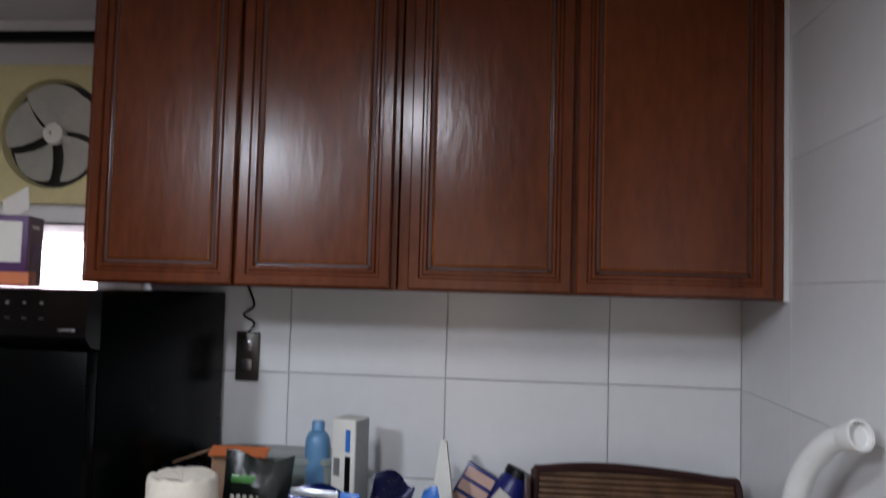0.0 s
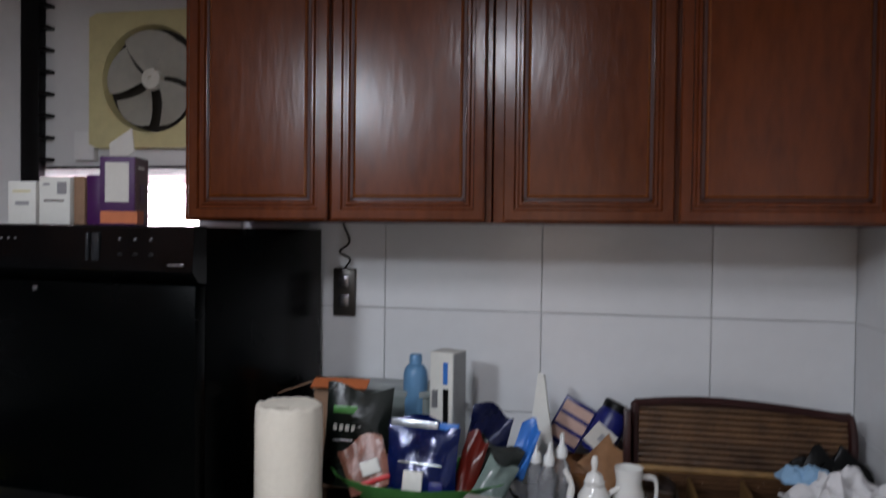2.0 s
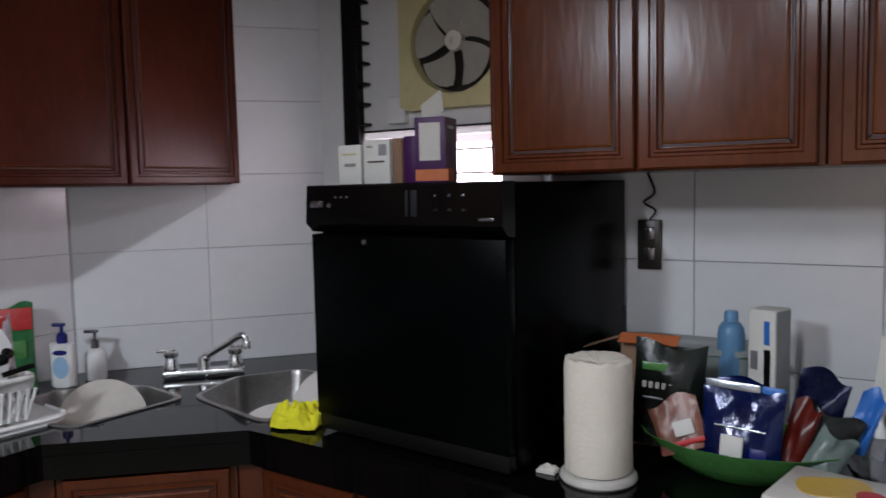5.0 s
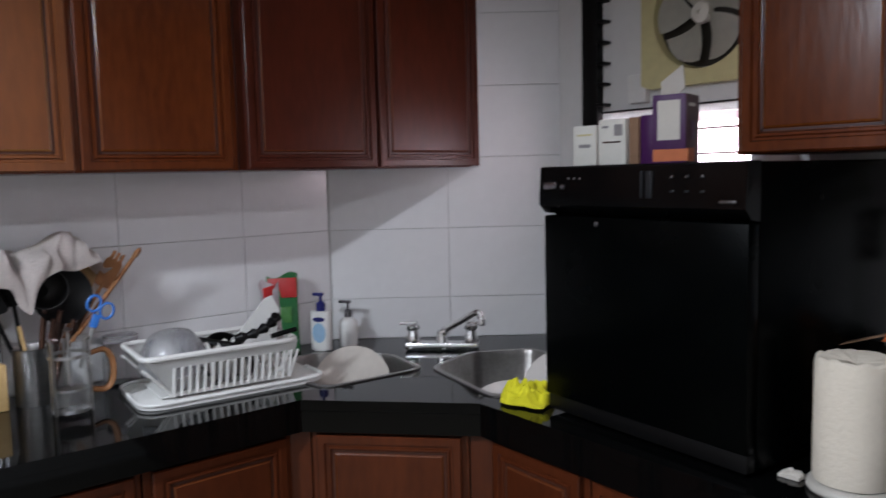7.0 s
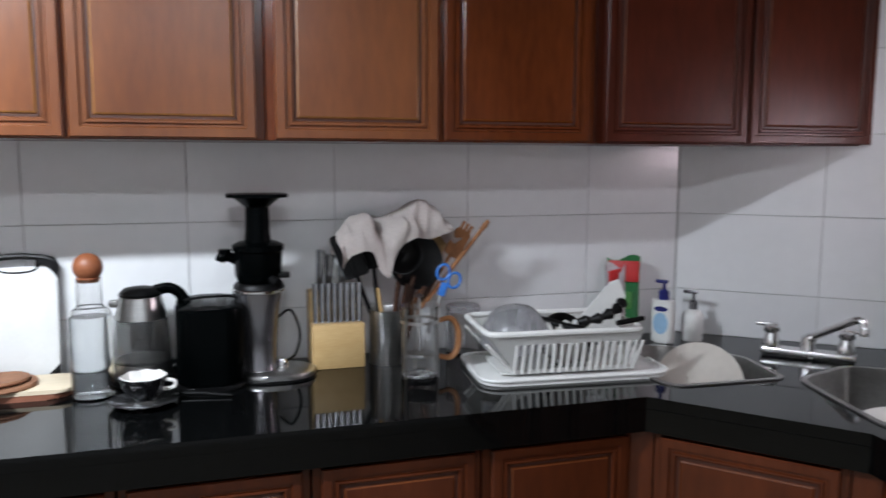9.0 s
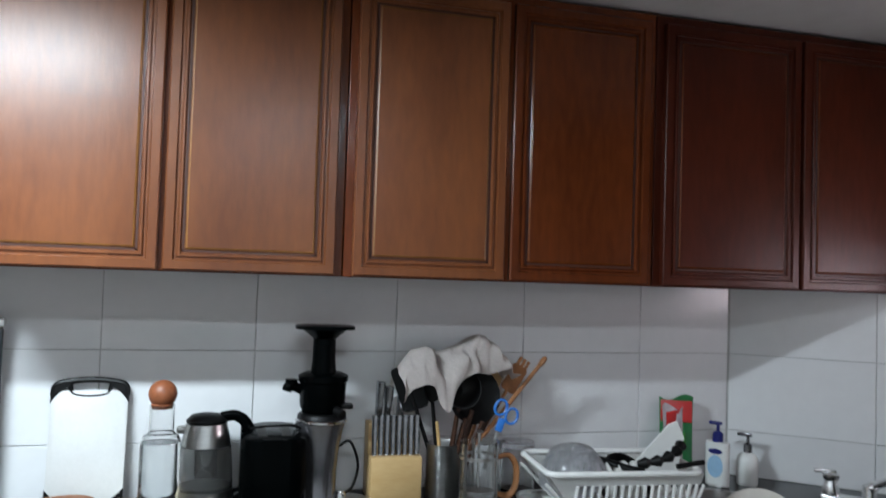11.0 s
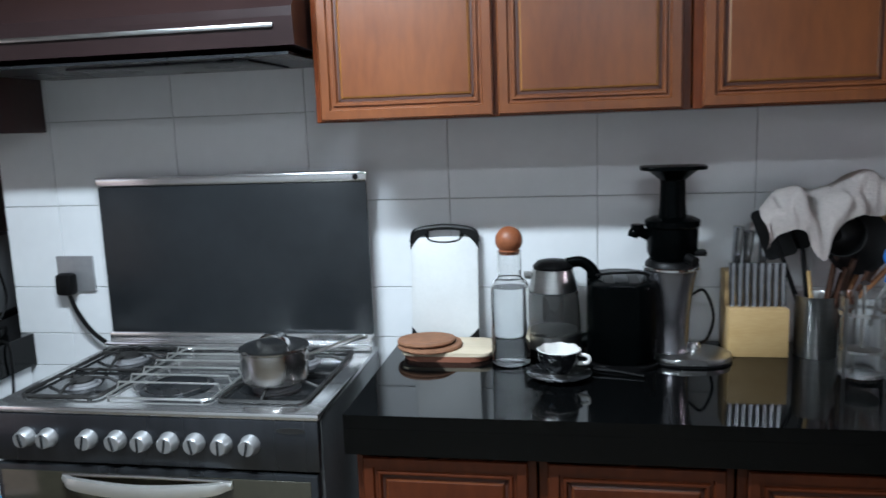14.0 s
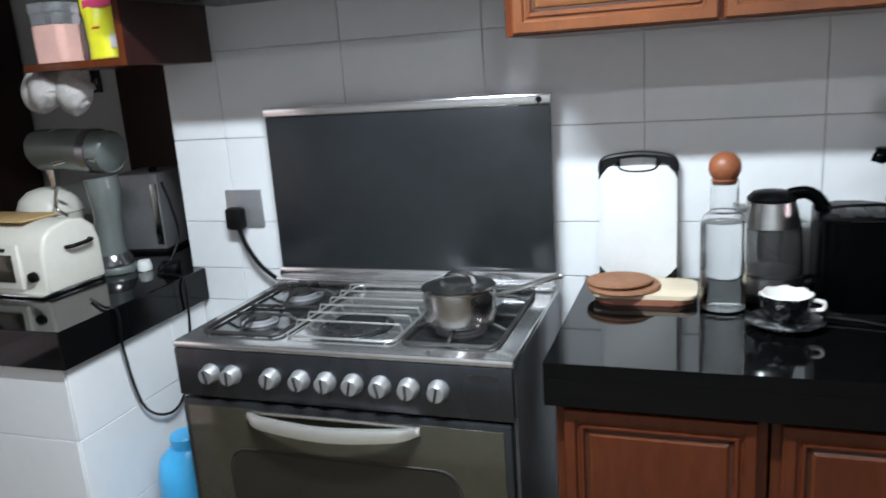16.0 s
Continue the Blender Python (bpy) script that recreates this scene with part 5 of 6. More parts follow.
part("blade", box(-0.009, -0.002, -0.19, 0.006, 0.002, -0.066, 0.001), STEEL, sc_)

# cloth draped over the utensils: a long front edge with one fold hanging low, the rest thrown over the back
bm = bmesh.new()
nu, nv = 64, 26
g = []
for j in range(nv + 1):
    row = []
    for i in range(nu + 1):
        u, v = i / nu * 2 - 1, j / nv
        y = -1.412 + 0.166 * u
        crest = 1.298 + 0.062 * math.exp(-((u - 0.35) / 0.42) ** 2) + 0.022 * math.exp(-((u + 0.55) / 0.3) ** 2) - 0.055 * max(0.0, u - 0.6) / 0.4 - 0.03 * max(0.0, -u - 0.85) / 0.15
        edge = 1.248 + 0.030 * u - 0.085 * math.exp(-((u + 0.27) / 0.15) ** 2) - 0.035 * max(0.0, -u - 0.8) / 0.2 - 0.02 * max(0.0, u - 0.8) / 0.2
        k = min(1.0, v / 0.5)
        if v < 0.5:
            z = edge + (crest - edge) * math.sin(k * math.pi / 2)
            x = 0.205 - 0.075 * (1 - math.cos(k * math.pi / 2)) + 0.012 * math.exp(-((u + 0.27) / 0.2) ** 2) * (1 - k)
        else:
            b = (v - 0.5) / 0.5
            z = crest - 0.075 * b * b
            x = 0.130 - 0.095 * math.sin(b * math.pi / 2)
        f = noise.noise((u * 3.0 + v, v * 2.6, 3.1)) * 0.024 + noise.noise((u * 7.0, v * 5.0 + u * 2, 7.1)) * 0.012
        ridge = 0.006 * math.sin(u * 9 + v * 7.0 + 2.5 * noise.noise((u * 2, v * 2, 1.0))) * (1 - abs(v - 0.45))
        row.append(bm.verts.new((x + f + ridge * 0.8, y + f * 0.7, z + f * 0.8 + ridge * 0.5)))
    g.append(row)
for j in range(nv):
    for i in range(nu):
        bm.faces.new((g[j][i], g[j][i + 1], g[j + 1][i + 1], g[j + 1][i]))
bmesh.ops.solidify(bm, geom=bm.faces[:], thickness=0.004)
dc = thing("draped_cloth", "pale pinkish cloth draped over the utensils", "cloth")
part("sheet", bm, CLOTH, dc)

kb = thing("knife_block", "pale bamboo knife block full of steel knives", "knife block", pose(0.150, -1.652, CZ, 0, 0, 90))
part("block", prism([(0, 0), (0.142, 0), (0.142, 0.060), (0, 0.060)], 0, 0.122, 0.003), PALEWOOD, kb)
part("block", prism([(0, 0.061), (0.142, 0.061), (0.142, 0.125), (0, 0.125)], 0, 0.205, 0.003), PALEWOOD, kb, "tall rear part of the block")
KNIFE = material("worn_steel_handle", (0.30, 0.30, 0.31), 0.22, 0.95, vary=0.35, scale=30)
for k in range(8):
    kn = part("knife", tube([(0.012 + k * 0.017, 0.028, 0.124), (0.012 + k * 0.017, 0.034, 0.180), (0.013 + k * 0.017, 0.038, 0.232)], [0.0056, 0.0064, 0.0072], 10, flat=1.3), KNIFE, kb)
    part("bolster", box(0.007 + k * 0.017, 0.020, 0.122, 0.017 + k * 0.017, 0.036, 0.128, 0.001), CHROME, kn)
for k, x in enumerate((0.030, 0.055, 0.092)):
    part("knife", tube([(x, 0.09, 0.206), (x + 0.003, 0.086, 0.26), (x + 0.005, 0.08, 0.318 - 0.012 * (k == 1))], [0.008, 0.0095, 0.0105], 10, flat=1.35), KNIFE, kb)

# ---- juicer ----
jc = thing("slow_juicer", "black and silver upright slow juicer", "juicer", pose(0.150, -1.790, CZ, 0, 0, 90))
part("base", prism([(x + 0.04, y - 0.02) for x, y in rounded(0.20, 0.15, 0.070, 8)], 0, 0.020, 0.006), STEEL, jc, "rounded silver foot")
part("foot_ring", prism([(x + 0.04, y - 0.02) for x, y in rounded(0.206, 0.156, 0.073, 8)], 0.0, 0.006, 0.002), BLACK_MATT, jc)
bm = bmesh.new()
rings = []
for z, w, d in ((0.0205, 0.098, 0.118), (0.028, 0.092, 0.112), (0.10, 0.094, 0.116), (0.17, 0.106, 0.124), (0.205, 0.118, 0.130), (0.225, 0.126, 0.134)):
    rings.append([bm.verts.new((x - 0.004, y + 0.008, z)) for x, y in rounded(w, d, 0.044, 7)])
for p, q in zip(rings, rings[1:]):
    for i in range(len(p)):
        bm.faces.new((p[i], p[(i + 1) % len(p)], q[(i + 1) % len(p)], q[i]))
bm.faces.new(rings[0]), bm.faces.new(rings[-1])
part("motor_column", bm, SILVERPLASTIC, jc, "silver motor column flaring towards the top")
part("collar", lathe([(0, 0.2255), (0.062, 0.2255), (0.066, 0.232), (0.064, 0.244), (0.058, 0.250), (0, 0.250)], 32), BLACK_MATT, jc)
part("collar_ring", lathe([(0.0655, 0.226), (0.0675, 0.228), (0.0675, 0.233), (0.0655, 0.235)], 32, closed=False), CHROME, jc, "bright ring under the drum")
part("drum", lathe([(0, 0.251), (0.052, 0.251), (0.060, 0.270), (0.062, 0.330), (0.066, 0.334), (0.066, 0.348), (0.050, 0.356), (0, 0.356)], 36), BLACK, jc, "black juicing drum")
part("neck", lathe([(0.034, 0.3565), (0.031, 0.385), (0.030, 0.44), (0.030, 0.445), (0, 0.445)], 28), BLACK, jc)
bm = prism(rounded(0.155, 0.115, 0.035, 6), 0.471, 0.480, 0.002)
lathe([(0.030, 0.4455), (0.042, 0.456), (0.060, 0.470), (0.0, 0.470)], 28, bm=bm)
part("hopper", bm, BLACK, jc, "wide black feed tray")
part("spout", tube(curve_points([(-0.05, 0.0, 0.306), (-0.072, -0.006, 0.318), (-0.090, -0.010, 0.322), (-0.096, -0.011, 0.308)], 4), 0.013, 10), BLACK, jc)
part("spout_cap", lathe([(0, 0), (0.016, 0), (0.016, 0.012), (0, 0.012)], 16, m=pose(-0.084, -0.010, 0.327)), BLACK, jc)
part("latch", box(0.045, -0.035, 0.262, 0.078, 0.0, 0.275, 0.003), BLACK_MATT, jc)
part("outlet", tube([(0.03, -0.05, 0.262), (0.045, -0.072, 0.255)], 0.012, 12), BLACK_MATT, jc)
part("lead", tube(curve_points([(0.05, 0.06, 0.14), (0.085, 0.05, 0.16), (0.108, 0.04, 0.10), (0.095, 0.03, 0.045), (0.07, 0.0, 0.034)], 6), 0.004, 8), BLACK_MATT, jc, "black lead")
part("strainer_part", lathe([(0, 0), (0.014, 0), (0.016, 0.01), (0.010, 0.022), (0, 0.026)], 14, m=pose(0.055, -0.01, 0.021)), CHROME, jc, "small chrome part on the foot")

# ---- air fryer, kettle, cup, bottle, boards ----
af = thing("black_toaster", "glossy black rounded toaster", "toaster", pose(0.155, -1.915, CZ, 0, 0, 90))
part("shell", prism(rounded(0.165, 0.235, 0.055, 8), 0.012, 0.205, 0.010), BLACK, af)
part("base", prism(rounded(0.170, 0.24, 0.045, 6), 0.0, 0.0115, 0.003), BLACK_MATT, af)
for x in (-0.03, 0.03):
    part("slot", box(x - 0.012, -0.075, 0.2042, x + 0.012, 0.075, 0.2065, 0.001), BURNT, af)
part("lead", tube(curve_points([(-0.06, -0.02, 0.215), (0.0, -0.04, 0.224), (0.07, -0.03, 0.215), (0.10, -0.02, 0.15)], 6), 0.0035, 6), BLACK_MATT, af, "black lead over the top")
solo("power_plug", tube([(0.285, -1.985, CZ + 0.008), (0.30, -1.93, CZ + 0.008), (0.325, -1.87, CZ + 0.005)], [0.007, 0.004, 0.003], 8), BLACK_MATT, "loose black lead lying on the worktop", "lead")

kt = thing("electric_kettle", "glass and steel electric kettle with a black handle", "kettle", pose(0.120, -2.083, CZ, 0, 0, 90))
part("foot", lathe([(0, 0), (0.078, 0), (0.080, 0.005), (0.078, 0.018), (0, 0.018)], 40), BLACK_MATT, kt)
part("steel_base", lathe([(0, 0.0185), (0.072, 0.0185), (0.073, 0.025), (0.071, 0.055), (0, 0.055)], 40), STEEL, kt, "steel base band")
part("glass", lathe([(0.070, 0.0555), (0.069, 0.10), (0.064, 0.165), (0.061, 0.165), (0.066, 0.10), (0.067, 0.0555)], 40, closed=False), material("tinted_kettle_glass", (0.50, 0.50, 0.49), 0.03, vary=0.05, transmission=0.95, rough_vary=0.02), kt, "clear glass body")
part("filter_tube", lathe([(0, 0.085), (0.026, 0.085), (0.028, 0.090), (0.028, 0.160), (0, 0.160)], 28), STEEL_DARK, kt, "dark steel filter inside the glass")
part("heater_plate", lathe([(0, 0.0556), (0.064, 0.0556), (0.064, 0.062), (0, 0.064)], 32), STEEL, kt)
part("steel_band", lathe([(0.062, 0.1655), (0.064, 0.167), (0.052, 0.222), (0.050, 0.223), (0, 0.223)], 40), STEEL, kt, "steel shoulder band")
part("lid", lathe([(0.051, 0.2235), (0.052, 0.230), (0.040, 0.242), (0.012, 0.247), (0, 0.247)], 36), BLACK_MATT, kt)
part("handle", tube(curve_points([(0.035, 0.0, 0.235), (0.075, 0.0, 0.238), (0.105, 0.0, 0.205), (0.112, 0.0, 0.12), (0.100, 0.0, 0.045), (0.072, 0.0, 0.030)], 6), [0.013] * 12 + [0.015] * 19, 12, flat=1.3), BLACK, kt, "black looped handle")
part("spout_lip", box(-0.075, -0.014, 0.196, -0.050, 0.014, 0.214, 0.005), STEEL, kt)

tc_ = thing("cup_and_saucer", "black patterned tea cup with a white inside on its saucer", "cup", pose(0.330, -2.065, CZ))
bp = material("black_speckled_glaze", (0.62, 0.64, 0.66), 0.15, vary=0.1, scale=34, second=(0.008, 0.008, 0.009))
for e, p_ in zip(bp.node_tree.nodes["Color Ramp"].color_ramp.elements, (0.56, 0.64)):
    e.position = p_
part("saucer", lathe([(0, 0), (0.035, 0), (0.074, 0.012), (0.076, 0.015), (0.036, 0.006), (0, 0.005)], 36), bp, tc_)
def scalloped(profile, lobes=8, depth=0.028, seg=64):
    """A turned wall whose upper part swells in shallow lobes."""
    bm = lathe(profile, seg)
    z1 = max(z for r, z in profile)
    for v in bm.verts:
        a = math.atan2(v.co.y, v.co.x)
        k = max(0.0, (v.co.z - 0.02) / (z1 - 0.02))
        g = 1 + depth * k * math.cos(lobes * a)
        v.co.x, v.co.y = v.co.x * g, v.co.y * g
        v.co.z += 0.0010 * k * k * math.cos(lobes * a)
    return bm


part("cup", scalloped([(0, 0.0155), (0.026, 0.0155), (0.028, 0.020), (0.046, 0.040), (0.053, 0.069), (0.051, 0.070), (0.044, 0.042), (0, 0.024)]), bp, tc_)
part("inside", scalloped([(0, 0.0262), (0.02, 0.028), (0.0437, 0.043), (0.0507, 0.0695), (0.0488, 0.0715), (0.0415, 0.045), (0.019, 0.031), (0, 0.029)]), CERAMIC, tc_, "white glazed inside")
part("handle", tube(curve_points([(0.008, 0.049, 0.060), (0.012, 0.068, 0.056), (0.012, 0.066, 0.042), (0.008, 0.043, 0.038)], 6), 0.0045, 8), CERAMIC, tc_, "white handle")

bt = thing("water_bottle", "clear glass water carafe with a round wooden stopper", "carafe", pose(0.240, -2.185, CZ))
part("glass", lathe([(0, 0.0), (0.044, 0.0), (0.048, 0.004), (0.048, 0.188), (0.046, 0.204), (0.040, 0.216), (0.031, 0.222), (0.029, 0.228), (0.029, 0.290), (0.027, 0.290), (0.027, 0.227), (0.029, 0.2195),
                     (0.038, 0.2135), (0.0435, 0.203), (0.0455, 0.188), (0.0455, 0.009), (0.030, 0.006), (0, 0.005)], 48), GLASS, bt)
part("water", lathe([(0, 0.0047), (0.030, 0.0057), (0.0459, 0.0092), (0.0459, 0.188), (0.0441, 0.2005), (0, 0.2005)], 48), WATER, bt, "still water")
R_ = 0.0335
part("stopper", lathe([(0, 0.280), (0.024, 0.281), (0.0262, 0.2905)] + [(R_ * math.cos(a), 0.316 + R_ * math.sin(a)) for a in (radians(-45 + 15 * k) for k in range(9))] + [(0, 0.316 + R_)], 36), BALLWOOD, bt, "round turned wooden stopper")

pb = thing("serving_board", "small wooden board, pale above and red-brown below", "board", pose(0.155, -2.355, CZ, 0, 0, 90))
bm = prism([(x, y) for x, y in rounded(0.23, 0.15, 0.05, 6)] , 0.0, 0.014, 0.003)
part("board", bm, material("red_brown_board", (0.22, 0.085, 0.05), 0.45, vary=0.2, scale=6), pb)
part("top_layer", prism(rounded(0.235, 0.15, 0.03, 6), 0.0145, 0.024, 0.002), material("pale_maple", (0.60, 0.50, 0.36), 0.5, vary=0.12, scale=5, stretch=(0.5, 5, 5)), pb, "pale wooden top")
solo("cork_mat", lathe([(0, 0), (0.084, 0), (0.086, 0.004), (0.084, 0.009), (0, 0.009)], 40), CORK, "round brown cork mat on the wooden board", "trivet", pose(0.165, -2.405, CZ + 0.0245, 0, 0, 0), "cork mats")
solo("cork_mat", lathe([(0, 0), (0.076, 0), (0.078, 0.004), (0.076, 0.009), (0, 0.009)], 40), CORK, "round brown cork mat lying on another", "trivet", pose(0.16, -2.415, CZ + 0.034, 1, -3, 0), "cork mats")

cb = thing("cutting_board", "white plastic cutting board with black grips leaning on the wall", "cutting board", pose(0.060, -2.381, CZ + 0.001, -7, 0, 90))
part("sheet", prism(rounded(0.186, 0.290, 0.022), -0.005, 0.005, 0.002, m=pose(0, 0, 0.149, 90)), material("white_board_plastic", (0.60, 0.60, 0.585), 0.45, vary=0.05, scale=12, bump=0.08, bump_scale=200), cb)
bm = bmesh.new()
arch = curve_points([(-0.090, 0, 0.280), (-0.084, 0, 0.308), (-0.05, 0, 0.318), (0, 0, 0.322), (0.05, 0, 0.318), (0.084, 0, 0.308), (0.090, 0, 0.280)], 5)
tube(arch, 0.008, 8, bm=bm)
tube(curve_points([(-0.05, 0, 0.316), (-0.045, 0, 0.290), (-0.02, 0, 0.281), (0.02, 0, 0.281), (0.045, 0, 0.290), (0.05, 0, 0.316)], 5), 0.006, 8, bm=bm)
part("grip", bm, BLACK_MATT, cb, "black loop handle")
for x in (-1, 1):
    part("corner_grip", prism([(x * 0.0945, 0.262), (x * 0.0945, 0.300), (x * 0.086, 0.314), (x * 0.050, 0.321), (x * 0.050, 0.305), (x * 0.072, 0.292), (x * 0.086, 0.276)], -0.0068, 0.0068, m=pose(0, 0, 0, 90)), BLACK_MATT, cb, "black rubber corner")
for x in (-1, 1):
    part("corner_grip", prism([(x * 0.094, 0.0), (x * 0.094, 0.045), (x * 0.080, 0.030), (x * 0.060, 0.012), (x * 0.045, 0.0)], -0.0065, 0.0065, m=pose(0, 0, 0, 90)), BLACK_MATT, cb, "black rubber corner")

# ---- cooker ----
ck = thing("gas_cooker", "wide grey steel gas cooker with an open glass lid", "cooker", pose(0.03, -2.583, 0, 0, 0, 90))   # local x to -y side negative, front at -y
CW, CD = 0.812, 0.53
COOKER_SIDE = material("grey_cooker_side", (0.15, 0.155, 0.16), 0.32, 0.7, vary=0.15, scale=8)
FASCIA = material("dark_brushed_fascia", (0.070, 0.074, 0.083), 0.28, 0.9, vary=0.25, scale=1.6, stretch=(2.2, 1, 0.4), bump=0.01)
STV = material("stainless_cooker_steel", (0.74, 0.74, 0.74), 0.17, 0.95, vary=0.12, scale=7, stretch=(0.5, 4, 4), bump=0.02)
part("body", box(-CW, -CD + 0.02, 0.06, 0, 0, 0.868, 0.004), COOKER_SIDE, ck)
hob = part("hob_plate", box(-CW - 0.002, -CD - 0.006, 0.8685, 0.002, 0.0, 0.884, 0.004), STV, ck, "stainless hob plate")
part("rear_rail", box(-CW, -0.070, 0.8845, 0, -0.0455, 0.903, 0.005), STV, ck, "steel rear rail")
part("rear_rail", box(-CW + 0.002, -0.045, 0.8845, -0.002, -0.031, 0.928, 0.005), STV, ck, "taller steel rail before the lid")
WIRE = material("bright_wire", (0.62, 0.62, 0.60), 0.32, 0.9, vary=0.1, scale=20)
KNOB = material("satin_silver_knob", (0.40, 0.40, 0.40), 0.42, 0.75, vary=0.08)
fas = part("fascia", box(-CW, -CD - 0.008, 0.750, 0, -CD + 0.019, 0.868, 0.004), FASCIA, ck, "dark brushed steel control fascia")
for k, x in enumerate((-0.714, -0.657, -0.555, -0.482, -0.418, -0.353, -0.289, -0.224, -0.158)):
    kn = part("knob", lathe([(0, 0), (0.0235, 0), (0.024, 0.004), (0.0215, 0.008), (0.0195, 0.024), (0.017, 0.027), (0, 0.027)], 24, m=pose(x, -CD - 0.0085, 0.812, 90)), KNOB, fas, "silver control knob")
    part("pointer", box(-0.002, -0.031, -0.016, 0.002, -0.026, 0.016, 0.001, m=pose(x, -CD - 0.0085, 0.812, 0, 12 * ((k % 3) - 1), 0)), STEEL_DARK, kn)
part("badge", prism([(0.034 * math.cos(a), 0.007 * math.sin(a)) for a in (i * 0.3142 for i in range(20))], 0, 0.002, m=pose(-0.062, -CD - 0.008, 0.846, 90)), BURNT, fas, "dark oval badge")
dr = part("oven_door", box(-CW + 0.006, -CD - 0.012, 0.20, -0.006, -CD + 0.019, 0.744, 0.005), STEEL_DARK, ck, "wide oven door")
OVG = material("bronze_oven_glass", (0.058, 0.053, 0.036), 0.08, 0.42, vary=0.2, spec=0.9)
part("glass", box(-CW + 0.022, -CD - 0.0155, 0.215, -0.022, -CD - 0.0115, 0.730, 0.001), OVG, dr, "dark bronze oven glass")
part("inner_pane", prism([(x, y) for x, y in rounded(0.56, 0.37, 0.05, 5)], 0, 0.0012, m=pose(-CW / 2, -CD - 0.0158, 0.44, 90)), material("dark_oven_window", (0.012, 0.011, 0.009), 0.08, vary=0.2, spec=0.8), dr, "dark window in the oven glass")
part("inner_frame", tube([(x - CW / 2, -CD - 0.0165, z + 0.44) for x, z in rounded(0.57, 0.38, 0.05, 5)] + [(0.285 - CW / 2, -CD - 0.0165, 0.58)], 0.002, 6), BURNT, dr)
hp = curve_points([(-0.625, -CD - 0.016, 0.718), (-0.58, -CD - 0.040, 0.713), (-0.42, -CD - 0.052, 0.706), (-0.26, -CD - 0.040, 0.713), (-0.205, -CD - 0.016, 0.718)], 6)
bm = bmesh.new()
top_ = []
for i, p in enumerate(hp):
    k = 0.009 + 0.007 * math.sin(math.pi * i / (len(hp) - 1))
    ring = [bm.verts.new((p.x, p.y - 0.006, p.z + k)), bm.verts.new((p.x, p.y - 0.010, p.z)), bm.verts.new((p.x, p.y - 0.006, p.z - k)), bm.verts.new((p.x, p.y + 0.006, p.z - k)), bm.verts.new((p.x, p.y + 0.006, p.z + k))]
    top_.append(ring)
for a, b in zip(top_, top_[1:]):
    for i in range(5):
        bm.faces.new((a[i], a[(i + 1) % 5], b[(i + 1) % 5], b[i]))
bm.faces.new(top_[0]), bm.faces.new(top_[-1])
part("handle", bm, material("satin_aluminium", (0.78, 0.77, 0.73), 0.35, 0.85, vary=0.06), dr, "curved satin metal handle")
part("handle_bar", tube([(-0.622, -CD - 0.020, 0.727), (-0.415, -CD - 0.024, 0.731), (-0.208, -CD - 0.020, 0.727)], 0.0045, 8), CHROME, dr, "thin upper bar of the handle")
part("drawer_front", box(-CW + 0.006, -CD - 0.010, 0.065, -0.006, -CD + 0.019, 0.194, 0.004), STEEL_DARK, ck)
for x in (-CW + 0.05, -0.05):
    for y in (-CD + 0.06, -0.05):
        part("foot", lathe([(0, 0), (0.02, 0), (0.016, 0.0595), (0, 0.0595)], 12, m=pose(x, y, 0)), BLACK_MATT, ck)
ld = part("lid", box(-CW + 0.004, -0.030, 0.913, -0.004, -0.018, 1.355, 0.003), GREYGLASS, ck, "raised dark grey glass lid")
part("lid_rail", box(-CW, -0.036, 1.3555, 0, -0.012, 1.382, 0.005), STV, ld, "steel rail along the lid")
part("hinge", lathe([(0, 0), (0.008, 0), (0.008, 0.004), (0, 0.004)], 12, m=pose(-0.03, -0.0365, 1.368, 90)), BLACK_MATT, ld)


def burner(x, y, r):
    b = part("burner", lathe([(0, 0.8866), (r * 1.25, 0.8866), (r * 1.25, 0.889), (r, 0.890), (r, 0.895), (r * 0.92, 0.897), (0, 0.8975)], 28, m=pose(x, y, 0)), GREYMETAL, ck)
    part("cap", lathe([(0, 0.8977), (r * 0.8, 0.8977), (r * 0.78, 0.902), (0, 0.903)], 28, m=pose(x, y, 0)), BURNT, b)


def pan_support(x0, x1, y0, y1, z, mat, bars, r, label):
    """A wire frame with round corners on short feet, and its cross bars."""
    bm = bmesh.new()
    ring = [((x0 + x1) / 2 + x, (y0 + y1) / 2 + y, z) for x, y in rounded(x1 - x0, y1 - y0, 0.022, 5)]
    tube(ring + [ring[0]], r, 6, bm=bm)
    for b in bars:
        tube(b, r * 0.9, 6, bm=bm)
    for x in (x0 + 0.02, x1 - 0.02):
        for y in (y0, y1):
            tube([(x, y, 0.8845), (x, y, z)], r, 6, bm=bm)
    part("pan_support", bm, mat, ck, label)


WELL = material("polished_hob_well", (0.22, 0.225, 0.23), 0.12, 0.95, vary=0.3, scale=5, rough_vary=0.05)
xl, xm0, xm1, xr = -CW + 0.045, -0.545, -0.275, -0.045
yf, yb = -CD + 0.045, -0.085
for x, y, r in ((-0.665, -0.39, 0.036), (-0.665, -0.18, 0.046), (-0.155, -0.375, 0.046), (-0.155, -0.18, 0.034)):
    burner(x, y, r)
hot = part("hot_plate", lathe([(0, 0.8850), (0.086, 0.8850), (0.088, 0.888), (0.078, 0.891), (0.070, 0.891), (0.066, 0.8895), (0, 0.8895)], 44, m=pose(-0.41, -0.385, 0)), STEEL_DARK, ck, "flat dark round hot plate")
